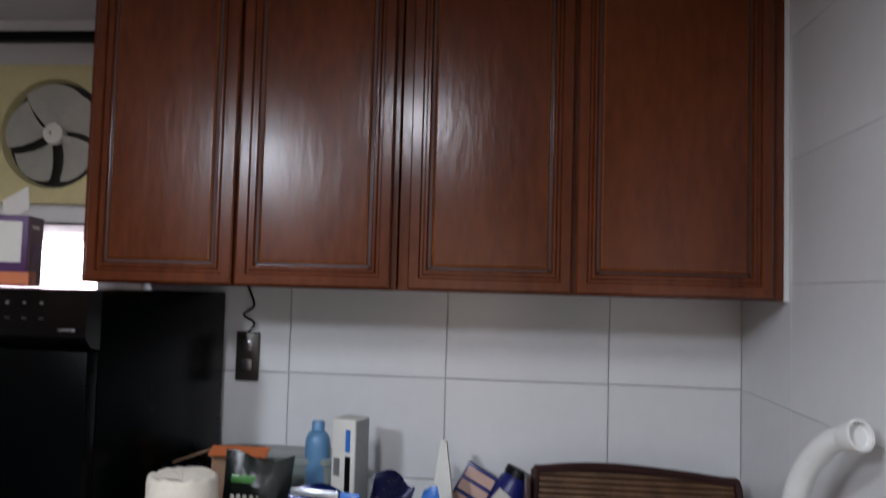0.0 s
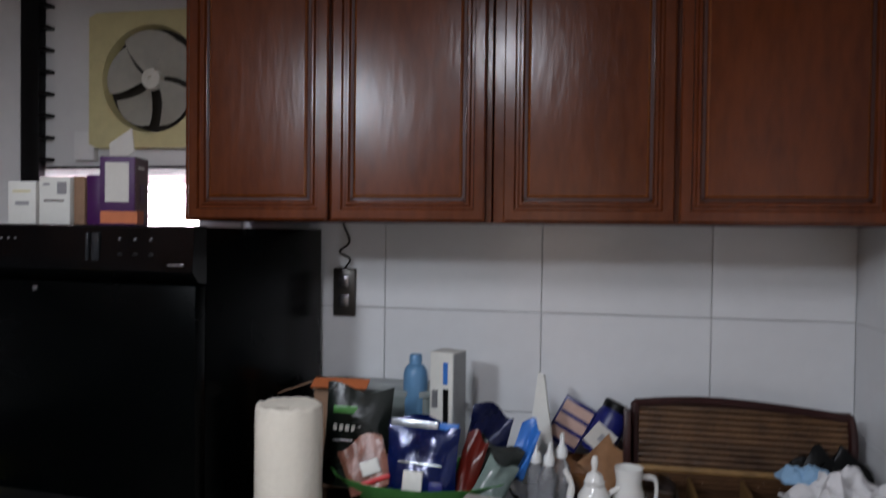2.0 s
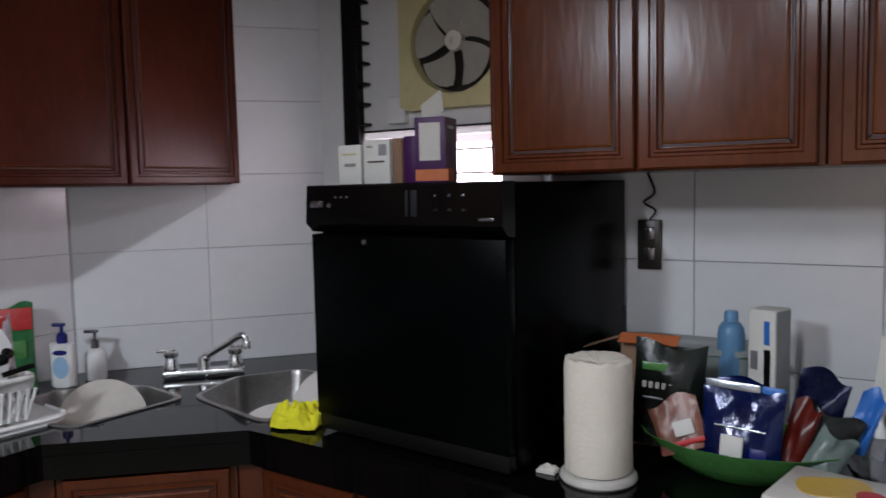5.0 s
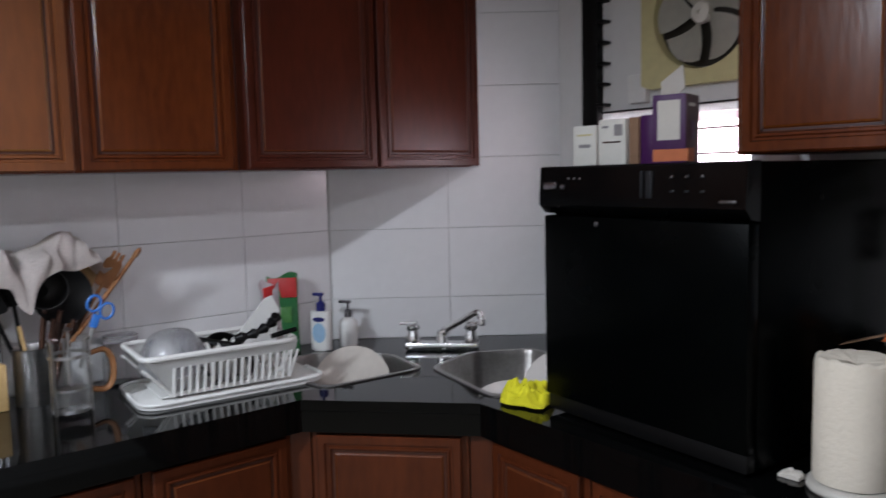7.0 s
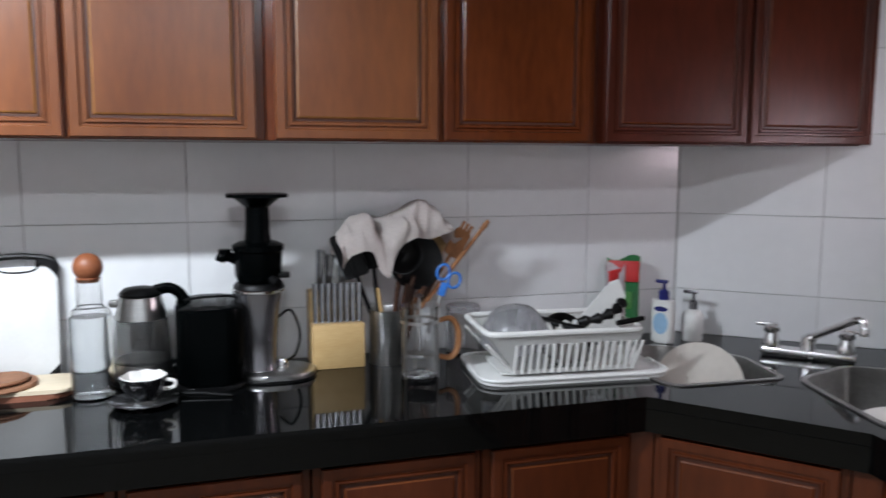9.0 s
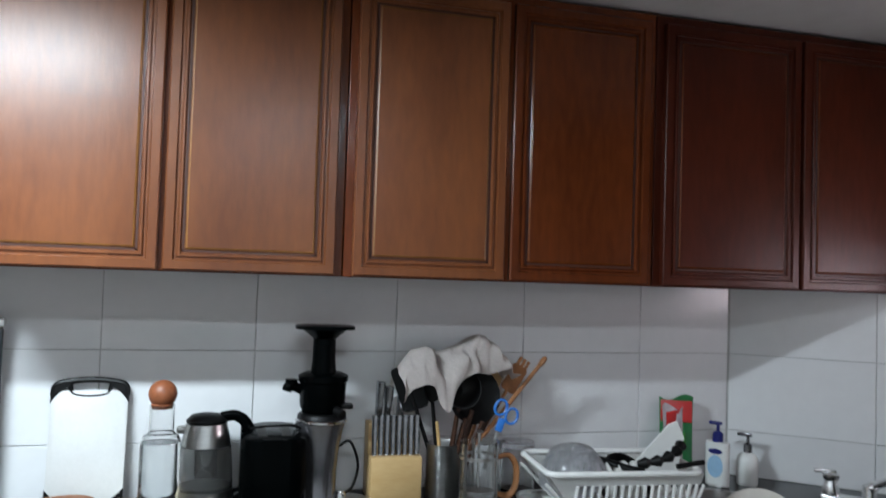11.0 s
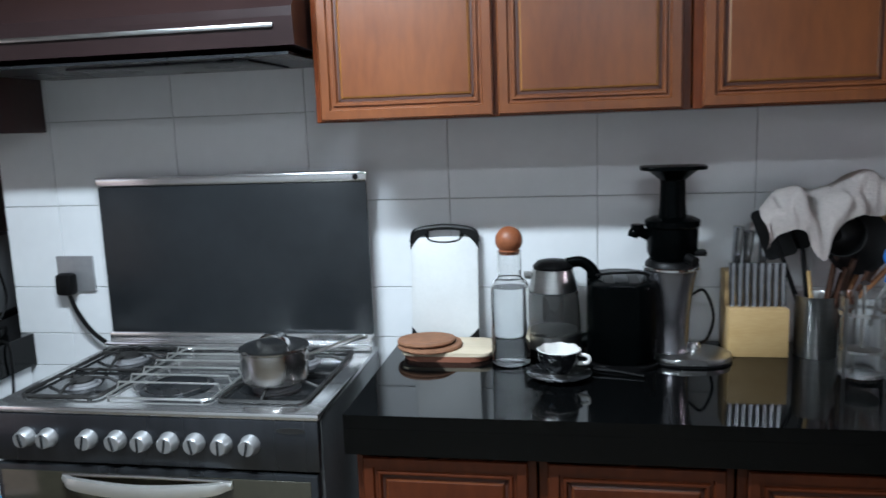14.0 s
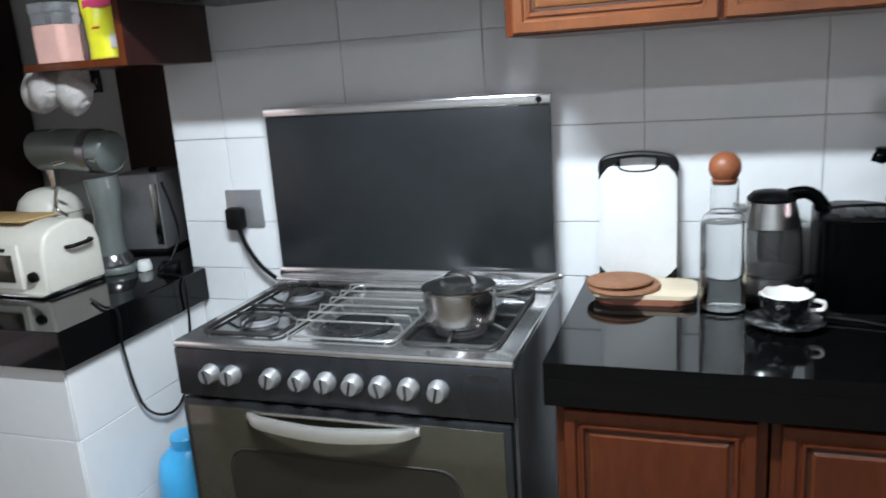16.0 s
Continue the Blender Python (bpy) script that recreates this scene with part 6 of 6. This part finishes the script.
part("hot_plate_ring", lathe([(0.0705, 0.8912), (0.0775, 0.8912), (0.0775, 0.8922), (0.0705, 0.8922)], 44, m=pose(-0.41, -0.385, 0), closed=False), CHROME, hot, "bright ring")
for x0, x1 in ((xl, xm0 - 0.016), (xm1 + 0.016, xr)):
    cx = (x0 + x1) / 2
    part("hob_well", prism([(cx + x, (yf + yb) / 2 + y) for x, y in rounded(x1 - x0 - 0.012, yb - yf - 0.012, 0.02, 4)], 0.8842, 0.8858), WELL, ck, "shiny sunk steel well")
    bars = []
    for cy in (-0.385, -0.18):
        for dx, dy in ((1, 0), (-1, 0), (0, 1), (0, -1)):
            ex = x1 if dx > 0 else x0 if dx < 0 else cx
            ey = cy + dy * 0.095
            bars.append([(cx + dx * 0.030, cy + dy * 0.030, 0.9055), (cx + (ex - cx) * 0.7, cy + (ey - cy) * 0.7, 0.9055), (ex, ey, 0.8915)])
    bars.append([(x0, -0.283, 0.8915), (x1, -0.283, 0.8915)])
    pan_support(x0, x1, yf, yb, 0.8915, BURNT, bars, 0.0048, "black wire pan support")
bars = [[(xm0, yf + k * 0.058, 0.893), (xm0 + 0.006, yf + k * 0.058, 0.9105), (xm1 - 0.006, yf + k * 0.058, 0.9105), (xm1, yf + k * 0.058, 0.893)] for k in range(1, 7)]
pan_support(xm0, xm1, yf, yb, 0.8915, WIRE, bars, 0.0030, "bright chrome wire rack")

POLISHED = material("polished_pan_steel", (0.60, 0.585, 0.57), 0.19, 1.0, vary=0.1, scale=14, rough_vary=0.04, bump=0.05, bump_scale=12)
sp = thing("saucepan", "shiny steel saucepan with a lid and long handle on the hob", "saucepan", pose(0.412, -2.736, 0.9103) @ Matrix.Diagonal((1, 1, 0.90, 1)))
part("pan", lathe([(0, 0), (0.070, 0), (0.077, 0.004), (0.079, 0.012), (0.080, 0.084), (0.083, 0.087), (0.077, 0.087), (0.075, 0.008), (0, 0.006)], 48), POLISHED, sp)
lidq = part("lid", lathe([(0.0825, 0.0875), (0.083, 0.091), (0.078, 0.094), (0.070, 0.0915), (0.045, 0.097), (0.02, 0.100), (0, 0.1005)], 48), POLISHED, sp)
bm = bmesh.new()
arch = curve_points([(0, -0.040, 0.098), (0, -0.033, 0.112), (0, -0.018, 0.122), (0, 0.0, 0.125), (0, 0.018, 0.122), (0, 0.033, 0.112), (0, 0.040, 0.098)], 5)
rows = []
for k, p in enumerate(arch):
    w = 0.011 + 0.010 * math.sin(math.pi * k / (len(arch) - 1))
    rows.append([bm.verts.new((p.x + a * w, p.y, p.z + b)) for a, b in ((-1, -0.002), (-0.8, 0.002), (0.8, 0.002), (1, -0.002))])
for p, q in zip(rows, rows[1:]):
    for k in range(4):
        bm.faces.new((p[k], p[(k + 1) % 4], q[(k + 1) % 4], q[k]))
bm.faces.new(rows[0]), bm.faces.new(rows[-1])
part("lid_handle", bm, CHROME, lidq, "broad looped steel lid handle")
part("handle", tube(curve_points([(-0.006, 0.070, 0.066), (0.0, 0.095, 0.073), (0.012, 0.150, 0.096), (0.024, 0.215, 0.124), (0.028, 0.238, 0.130)], 5), [0.0055] * 6 + [0.007] * 6 + [0.0085] * 8 + [0.006], 12, flat=0.65), STEEL, sp, "long steel handle")
part("handle_bracket", box(-0.014, 0.074, 0.054, 0.008, 0.082, 0.078, 0.003), STEEL, sp)

# ---- cooker hood ----
hd = thing("cooker_hood", "dark brown and steel cooker hood under a short cabinet", "hood", pose(0, -2.628, 0, 0, 0, 90))
HW = 0.912
bm = bmesh.new()
prof = [(-0.005, 1.672), (-0.005, 1.838), (-0.365, 1.838), (-0.440, 1.765), (-0.440, 1.745), (-0.432, 1.684), (-0.060, 1.672)]
va = [bm.verts.new((-HW, y, z)) for y, z in prof]
vb = [bm.verts.new((0, y, z)) for y, z in prof]
bm.faces.new(va), bm.faces.new(vb)
for i in range(len(prof)):
    j = (i + 1) % len(prof)
    bm.faces.new((va[i], va[j], vb[j], vb[i]))
part("casing", bm, material("dark_brown_enamel", (0.018, 0.010, 0.010), 0.3, vary=0.2, scale=5), hd, smooth=False)
part("front_strip", box(-HW + 0.01, -0.4445, 1.722, -0.045, -0.4365, 1.732, 0.002), STEEL, hd, "bright steel front strip")
part("underside", box(-HW + 0.02, -0.42, 1.665, -0.02, -0.03, 1.6715), STEEL_DARK, hd, "grey metal underside")
part("filter", box(-HW + 0.30, -0.36, 1.659, -0.14, -0.10, 1.6648, 0.002), STEEL_DARK, hd, "grease filter")

# ---- side counter with appliances ----
pn_ = thing("side_counter", "white tiled side counter with a thick black granite top", "counter")
part("slab", prism([(0.600, -3.700), (0.004, -3.700), (0.004, -3.757), (-0.85, -3.757), (-0.85, -5.15), (0.600, -5.15)], CZ - 0.10, CZ, 0.004), GRANITE, pn_, "polished black granite slab", smooth=False)
base_ = part("base", box(-0.80, -5.10, 0, 0.580, -3.765, CZ - 0.1015), GROUT, pn_, "white tiled base")
part("base_front", box(0.01, -3.7645, 0, 0.580, -3.722, CZ - 0.1015), GROUT, pn_)
for xa, xb in ((0.012, 0.18), (0.18, 0.58)):
    for za, zb in ((0.0, 0.10), (0.10, 0.35), (0.35, 0.60), (0.60, 0.798)):
        part("tile", box(xa + 0.001, -3.7225, za + 0.001, xb - 0.001, -3.718, zb - 0.001, 0.001, seg=1), TILE, pn_)
for ya in (-3.722, -4.122, -4.522, -4.922):
    for za, zb in ((0.0, 0.10), (0.10, 0.35), (0.35, 0.60), (0.60, 0.798)):
        part("tile", box(0.5795, max(-5.1, ya - 0.398), za + 0.001, 0.584, ya - 0.001, zb - 0.001, 0.001, seg=1), TILE, pn_)

tv = thing("toaster_oven", "cream retro toaster oven with a dark window and black handle", "toaster oven", pose(0.352, -3.968, CZ, 0, 0, 87) @ Matrix.Diagonal((1, 1, 0.84, 1)))
prof = [(-0.005, 0.012), (-0.005, 0.15), (0.010, 0.205), (0.040, 0.232), (0.10, 0.248), (0.158, 0.240), (0.195, 0.205), (0.208, 0.150), (0.210, 0.012)]
bm = bmesh.new()
va = [bm.verts.new((-0.40, y, z)) for y, z in prof]
vb = [bm.verts.new((0.0, y, z)) for y, z in prof]
bm.faces.new(va), bm.faces.new(vb)
for i in range(len(prof)):
    j = (i + 1) % len(prof)
    bm.faces.new((va[i], va[j], vb[j], vb[i]))
bmesh.ops.bevel(bm, geom=[e for e in bm.edges if abs(e.verts[0].co.x - e.verts[1].co.x) < 1e-6], offset=0.012, segments=3, profile=0.5, affect="EDGES")
part("shell", bm, CREAM, tv)
dv = part("door", box(-0.385, -0.016, 0.03, -0.085, -0.004, 0.185, 0.004), CREAM, tv)
part("window", box(-0.365, -0.019, 0.055, -0.105, -0.0155, 0.150, 0.002), OVG, dv, "dark glass window")
part("door_handle", tube([(-0.36, -0.035, 0.172), (-0.11, -0.035, 0.172)], 0.007, 8), BLACK_MATT, dv)
for z in (0.075,):
    part("knob", lathe([(0, 0), (0.018, 0), (0.017, 0.012), (0.006, 0.020), (0, 0.020)], 20, m=pose(-0.042, -0.006, z, 90)), BLACK_MATT, tv, "black control knob")
part("side_handle", tube(curve_points([(0.002, 0.075, 0.155), (0.022, 0.09, 0.158), (0.022, 0.15, 0.162), (0.002, 0.165, 0.162)], 5), 0.007, 8), BLACK_MATT, tv, "black side handle")
part("crumb_tray", box(-0.395, -0.02, 0.004, -0.01, 0.20, 0.0115, 0.001), CHROME, tv)
part("top_strip", box(-0.36, 0.03, 0.2485, -0.10, 0.165, 0.256, 0.003), PALEWOOD, tv, "tan tray on top")

mx = thing("stand_mixer", "grey-green enamel stand mixer with a steel collar", "mixer", pose(0.068, -3.995, CZ, 0, 0, -92))
part("foot", prism([(x + 0.02, y) for x, y in rounded(0.19, 0.12, 0.055, 6)], 0, 0.022, 0.006), MIXER, mx)
part("foot_collar", lathe([(0, 0.0225), (0.062, 0.0225), (0.064, 0.035), (0.050, 0.060), (0, 0.060)], 32), SILVERPLASTIC, mx, "silver column collar")
part("column", tube(curve_points([(0.0, 0, 0.060), (-0.006, 0, 0.14), (-0.012, 0, 0.23), (-0.006, 0, 0.30)], 5), [0.046, 0.045, 0.044, 0.043, 0.042, 0.042, 0.042, 0.042, 0.043, 0.045, 0.047, 0.049, 0.050, 0.050, 0.050, 0.050], 24), MIXER, mx)
hdp = curve_points([(-0.075, 0, 0.375), (-0.055, 0, 0.378), (0.05, 0, 0.386), (0.16, 0, 0.390), (0.205, 0, 0.388), (0.222, 0, 0.386)], 5)
part("head", tube(hdp, [0.034, 0.054, 0.062, 0.066, 0.068] + [0.068] * 17 + [0.066, 0.062, 0.052, 0.036], 24, flat=0.92), MIXER, mx, "grey-green mixer head")
part("head_band", tube([(-0.02, 0, 0.381), (0.01, 0, 0.383)], 0.0685, 24), SILVERPLASTIC, mx)
part("beater_shaft", tube([(0.185, 0, 0.335), (0.185, 0, 0.270)], [0.022, 0.010], 14), CHROME, mx)
part("front_cap", lathe([(0, 0), (0.018, 0), (0.016, 0.018), (0, 0.02)], 16, m=pose(0.222, 0, 0.386, 0, 90, 0)), CHROME, mx)
part("lock_lever", tube([(0.07, 0.05, 0.36), (0.095, 0.075, 0.355)], 0.006, 8), CHROME, mx)
part("speed_lever", tube([(-0.02, 0.055, 0.365), (-0.075, 0.075, 0.362)], [0.005, 0.008], 8), CHROME, mx)
part("bowl_hook", tube(curve_points([(0.07, 0.055, 0.27), (0.10, 0.07, 0.28), (0.12, 0.07, 0.22), (0.09, 0.06, 0.19)], 4), 0.005, 8), CHROME, mx)
mb_ = thing("mixing_bowl", "cream mixing bowl under a rounded cover beside the mixer", "bowl", pose(0.045, -4.235, CZ + 0.0005))
part("bowl", lathe([(0, 0), (0.050, 0), (0.055, 0.006), (0.075, 0.05), (0.092, 0.13), (0.098, 0.185), (0.102, 0.188), (0.094, 0.190), (0, 0.186)], 40), CREAM, mb_)
part("cover", lathe([(0.099, 0.1905), (0.098, 0.205), (0.086, 0.235), (0.060, 0.258), (0.025, 0.268), (0, 0.270)], 40), CREAM, mb_, "rounded cream cover")
gb_ = thing("metal_box", "dull grey metal appliance box on the side counter", "box", pose(-0.345, -4.175, CZ, 0, 0, 8))
part("case", box(0, 0, 0.012, 0.20, 0.17, 0.275, 0.006), GREYMETAL, gb_)
part("base", box(-0.005, -0.005, 0, 0.215, 0.18, 0.0115, 0.003), BLACK_MATT, gb_)
part("edge_strip", box(0.2002, 0.14, 0.03, 0.203, 0.165, 0.24, 0.001), CHROME, gb_, "bright edge strip")
part("top_knob", lathe([(0, 0), (0.012, 0), (0.014, 0.012), (0, 0.018)], 14, m=pose(0.15, 0.13, 0.2755)), BLACK_MATT, gb_)
cord = thing("power_lead", "black lead hanging in a loop over the counter's edge", "lead")
part("lead", tube(curve_points([(0.02, -3.86, CZ + 0.008), (0.10, -3.80, CZ + 0.006), (0.115, -3.715, CZ + 0.004), (0.125, -3.690, CZ - 0.03), (0.130, -3.700, CZ - 0.20), (0.19, -3.702, CZ - 0.345), (0.27, -3.702, CZ - 0.37),
                                 (0.36, -3.702, CZ - 0.30), (0.405, -3.695, CZ - 0.12), (0.41, -3.69, CZ - 0.01), (0.42, -3.72, CZ + 0.006), (0.36, -3.82, CZ + 0.006)], 8), 0.004, 8), BLACK_MATT, cord)
part("lead", tube(curve_points([(-0.01, -3.83, CZ + 0.27), (0.0, -3.80, CZ + 0.20), (-0.01, -3.795, CZ + 0.10), (0.05, -3.80, CZ + 0.02), (0.08, -3.81, CZ + 0.008)], 8), 0.004, 8), BLACK_MATT, cord)
solo("plug_adapter", box(-0.03, -0.02, 0, 0.03, 0.02, 0.028, 0.006), BLACK_MATT, "black plug adapter on the counter", "plug", pose(0.055, -3.785, CZ + 0.001, 0, 0, 20))
# a plain white cap standing by the mixer
solo("white_cap", lathe([(0, 0), (0.022, 0), (0.024, 0.012), (0.018, 0.032), (0, 0.035)], 20), WHITE, "small white plastic cap beside the mixer", "shaker", pose(0.050, -3.893, CZ + 0.001))

# ---- open shelf cabinet ----
sh = thing("shelf_cabinet", "dark varnished wooden cabinet with an open lower shelf", "cabinet")
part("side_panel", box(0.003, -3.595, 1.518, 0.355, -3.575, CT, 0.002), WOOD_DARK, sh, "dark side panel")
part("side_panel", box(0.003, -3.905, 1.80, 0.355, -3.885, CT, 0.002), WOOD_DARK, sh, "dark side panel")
part("shelf", box(0.003, -3.905, 1.518, 0.358, -3.5955, 1.538, 0.002), WOOD, sh, "orange-brown lower shelf")
part("shelf", box(0.003, -3.8845, 1.80, 0.355, -3.5955, 1.82, 0.002), WOOD, sh)
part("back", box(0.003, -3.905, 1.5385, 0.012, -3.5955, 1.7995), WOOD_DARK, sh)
# same panel's front, coloured lighter to look lit beside its dark face
part("front_edge", box(0.3552, -3.595, 1.518, 0.358, -3.575, CT), WOOD, sh, "front edge coloured lighter as lit")
add_door(sh, pose(0.335, -3.884, 1.823, 0, 0, 90), 0.288, CT - 1.84)
jr = thing("spice_jar", "clear jar of pink powder with a cloudy lid", "jar", pose(0.285, -3.835, 1.5385))
part("jar", prism(rounded(0.105, 0.105, 0.02), 0.0, 0.095, 0.004), PINKPOWDER, jr, "pink powder filling")
part("upper_glass", prism(rounded(0.105, 0.105, 0.02), 0.0955, 0.125, 0.003), CLOUDY, jr)
part("lid", prism(rounded(0.110, 0.110, 0.02), 0.1255, 0.150, 0.004), CLOUDY, jr)
jr2 = thing("pepper_jar", "dark pepper jar with a black cap", "jar", pose(0.270, -3.742, 1.5385))
part("jar", lathe([(0, 0), (0.026, 0), (0.028, 0.005), (0.028, 0.10), (0.022, 0.112), (0, 0.112)], 24), material("dark_pepper_glass", (0.10, 0.09, 0.085), 0.2, vary=0.3, scale=30), jr2)
part("cap", lathe([(0.025, 0.1125), (0.025, 0.15), (0.02, 0.154), (0, 0.154)], 24), BLACK_MATT, jr2)
yb_ = packet("snack_bag", "bright yellow snack bag with a pink top", pose(0.295, -3.672, 1.5385, -6, -4, 112), 0.105, 0.165, 0.05, BAGYELLOW, 51,
             [("band", -0.045, 0.128, 0.045, 0.150, material("pink_print", (0.55, 0.05, 0.14), 0.35)), ("print", 0.012, 0.022, 0.042, 0.055, CARTON), ("print", -0.028, 0.075, -0.008, 0.080, RED)])
yb_["group"] = ""
mt_ = thing("oven_mitts", "bundle of pale cloth oven mitts hanging under the shelf", "oven mitts")
COTTON = material("grey_cotton", (0.42, 0.39, 0.37), 0.95, vary=0.2, scale=20, bump=0.5, bump_scale=120)
for x, y, low_z, r, k in ((0.27, -3.955, 1.425, 0.036, 0), (0.285, -3.905, 1.435, 0.044, 1), (0.265, -3.840, 1.415, 0.040, 2), (0.22, -3.87, 1.44, 0.040, 3)):
    pts = curve_points([(x - 0.01, y + 0.015, 1.516), (x, y + 0.004, 1.495), (x + 0.004, y, 1.46), (x, y + 0.012, low_z + 0.012), (x - 0.004, y + 0.022, low_z)], 5)
    bm = tube(pts, [0.016 + r * math.sin(0.25 + 2.7 * i / 20) for i in range(len(pts))], 22, flat=0.85)
    for v in bm.verts:
        v.co += v.normal * 0.006 * noise.noise(v.co * 28 + Vector((k, 0, 0))) + Vector((0.006, 0.008, 0)) * noise.noise(v.co * 45)
    part("mitt", bm, COTTON, mt_)

# ---- the next room, seen past the counter ----
dd = tagged(thing("door_1", "dark red-brown varnished wooden door standing open", "door"), kind="structure")
part("leaf", box(-1.200, -5.595, 0.01, -0.420, -5.555, 2.08, 0.003), WOOD_DARK, dd)
wd = thing("wardrobe_side", "tall dark brown wooden cupboard in the next room", "cupboard")
part("carcass", box(-1.215, -4.77, 0, -0.96, -4.20, CEIL - 0.05, 0.004), WOOD_DARK, wd)
wall_socket("small dark wall switch in the next room", pose(-1.2165, -5.115, 1.50, 0, 0, 90), 0.06, 0.11, STEEL_DARK, (0.0,))

# ---- blue container on the floor ----
bl = thing("blue_container", "sky blue plastic water container on the floor", "container", pose(0.375, -3.565, 0))
part("body", lathe([(0, 0), (0.075, 0), (0.085, 0.02), (0.085, 0.42), (0.075, 0.47), (0.045, 0.50), (0, 0.50)], 36), SKYBLUE, bl)
part("cap", lathe([(0.04, 0.5005), (0.042, 0.53), (0.036, 0.536), (0, 0.536)], 24), SKYBLUE, bl)

# ---- ceiling lamps ----
for x, y, rz, L in ((1.12, -2.74, 90, 0.64), (2.05, -1.85, 90, 0.64)):
    cl = thing("ceiling_light", "white fluorescent batten on the ceiling", "light", pose(x, y, CEIL - 0.05, 0, 0, rz), "ceiling lights")
    part("batten", box(-L / 2, -0.03, 0.01, L / 2, 0.03, 0.0495, 0.004), WHITE, cl)
    for s in (-1, 1):
        part("end_cap", box(s * L / 2 - 0.012, -0.018, -0.018, s * L / 2 + 0.012, 0.018, 0.0095, 0.003), WHITE, cl)

# ---- tiles of the walls ----
def tile_field(wall, m, a0, a1, z0, z1, joint, holes=(), tw=0.40, th=0.25, zj=1.297, gap=0.002):
    """Tiles on a wall: local x along it, z up, front at y = 0; joint: where one upright joint stands."""
    shared = {}
    k0 = math.floor((a0 - joint) / tw)
    r0 = math.floor((z0 - zj) / th)
    for k in range(k0, k0 + 30):
        for r in range(r0, r0 + 14):
            xa, xb = max(a0, joint + k * tw), min(a1, joint + (k + 1) * tw)
            za, zb = max(z0, zj + r * th), min(z1, zj + (r + 1) * th)
            if xb - xa < 0.012 or zb - za < 0.012 or any(xa >= h[0] - 1e-4 and xb <= h[1] + 1e-4 and za >= h[2] - 1e-4 and zb <= h[3] + 1e-4 for h in holes):
                continue
            w, h = round(xb - xa - gap, 4), round(zb - za - gap, 4)
            if (w, h) not in shared:
                shared[w, h] = finish("tile", box(-w / 2, -0.003, -h / 2, w / 2, 0.003, h / 2, gap * 0.6, seg=1), TILE, smooth=False)
            t = new("tile", shared[w, h])
            t.parent = wall
            t.matrix_world = m @ pose((xa + xb) / 2, 0, (za + zb) / 2)


tile_field(wall_a, pose(0, 0.0012, 0), 1.36, 3.0, CZ, CEIL, 1.884)
tile_field(wall_b, pose(-0.0012, 0, 0, 0, 0, 90), -3.75, -0.441, CZ, CEIL, -2.366)
tile_field(wall_b, pose(-0.0012, 0, 0, 0, 0, 90), -3.75, -2.52, 0.0, CZ, -2.366)
dC = (WC1 - WC0)
tile_field(wall_c, Matrix.Translation((WC0.x, WC0.y, 0)) @ pose(0, 0, 0, 0, 0, math.degrees(math.atan2(dC.y, dC.x))) @ Matrix.Translation((0, 0.0012, 0)),
           0.002, dC.length, CZ, CEIL, 0.43, tw=0.428)
tile_field(wall_e, pose(3.0028, 0, 0, 0, 0, -90), 0.0, 4.8, CZ, CEIL, 0.33, gap=0.0008)
# floor tiles
shared = finish("floor_tile", box(-0.1985, -0.1985, -0.003, 0.1985, 0.1985, 0.003, 0.001, seg=1), FLOOR, smooth=False)
fl = bpy.data.objects["floor"]
for i in range(11):
    for j in range(15):
        t = new("floor_tile", shared)
        t.parent = fl
        t.matrix_world = pose(0.2 + i * 0.4, -0.2 - j * 0.4, 0.0012)
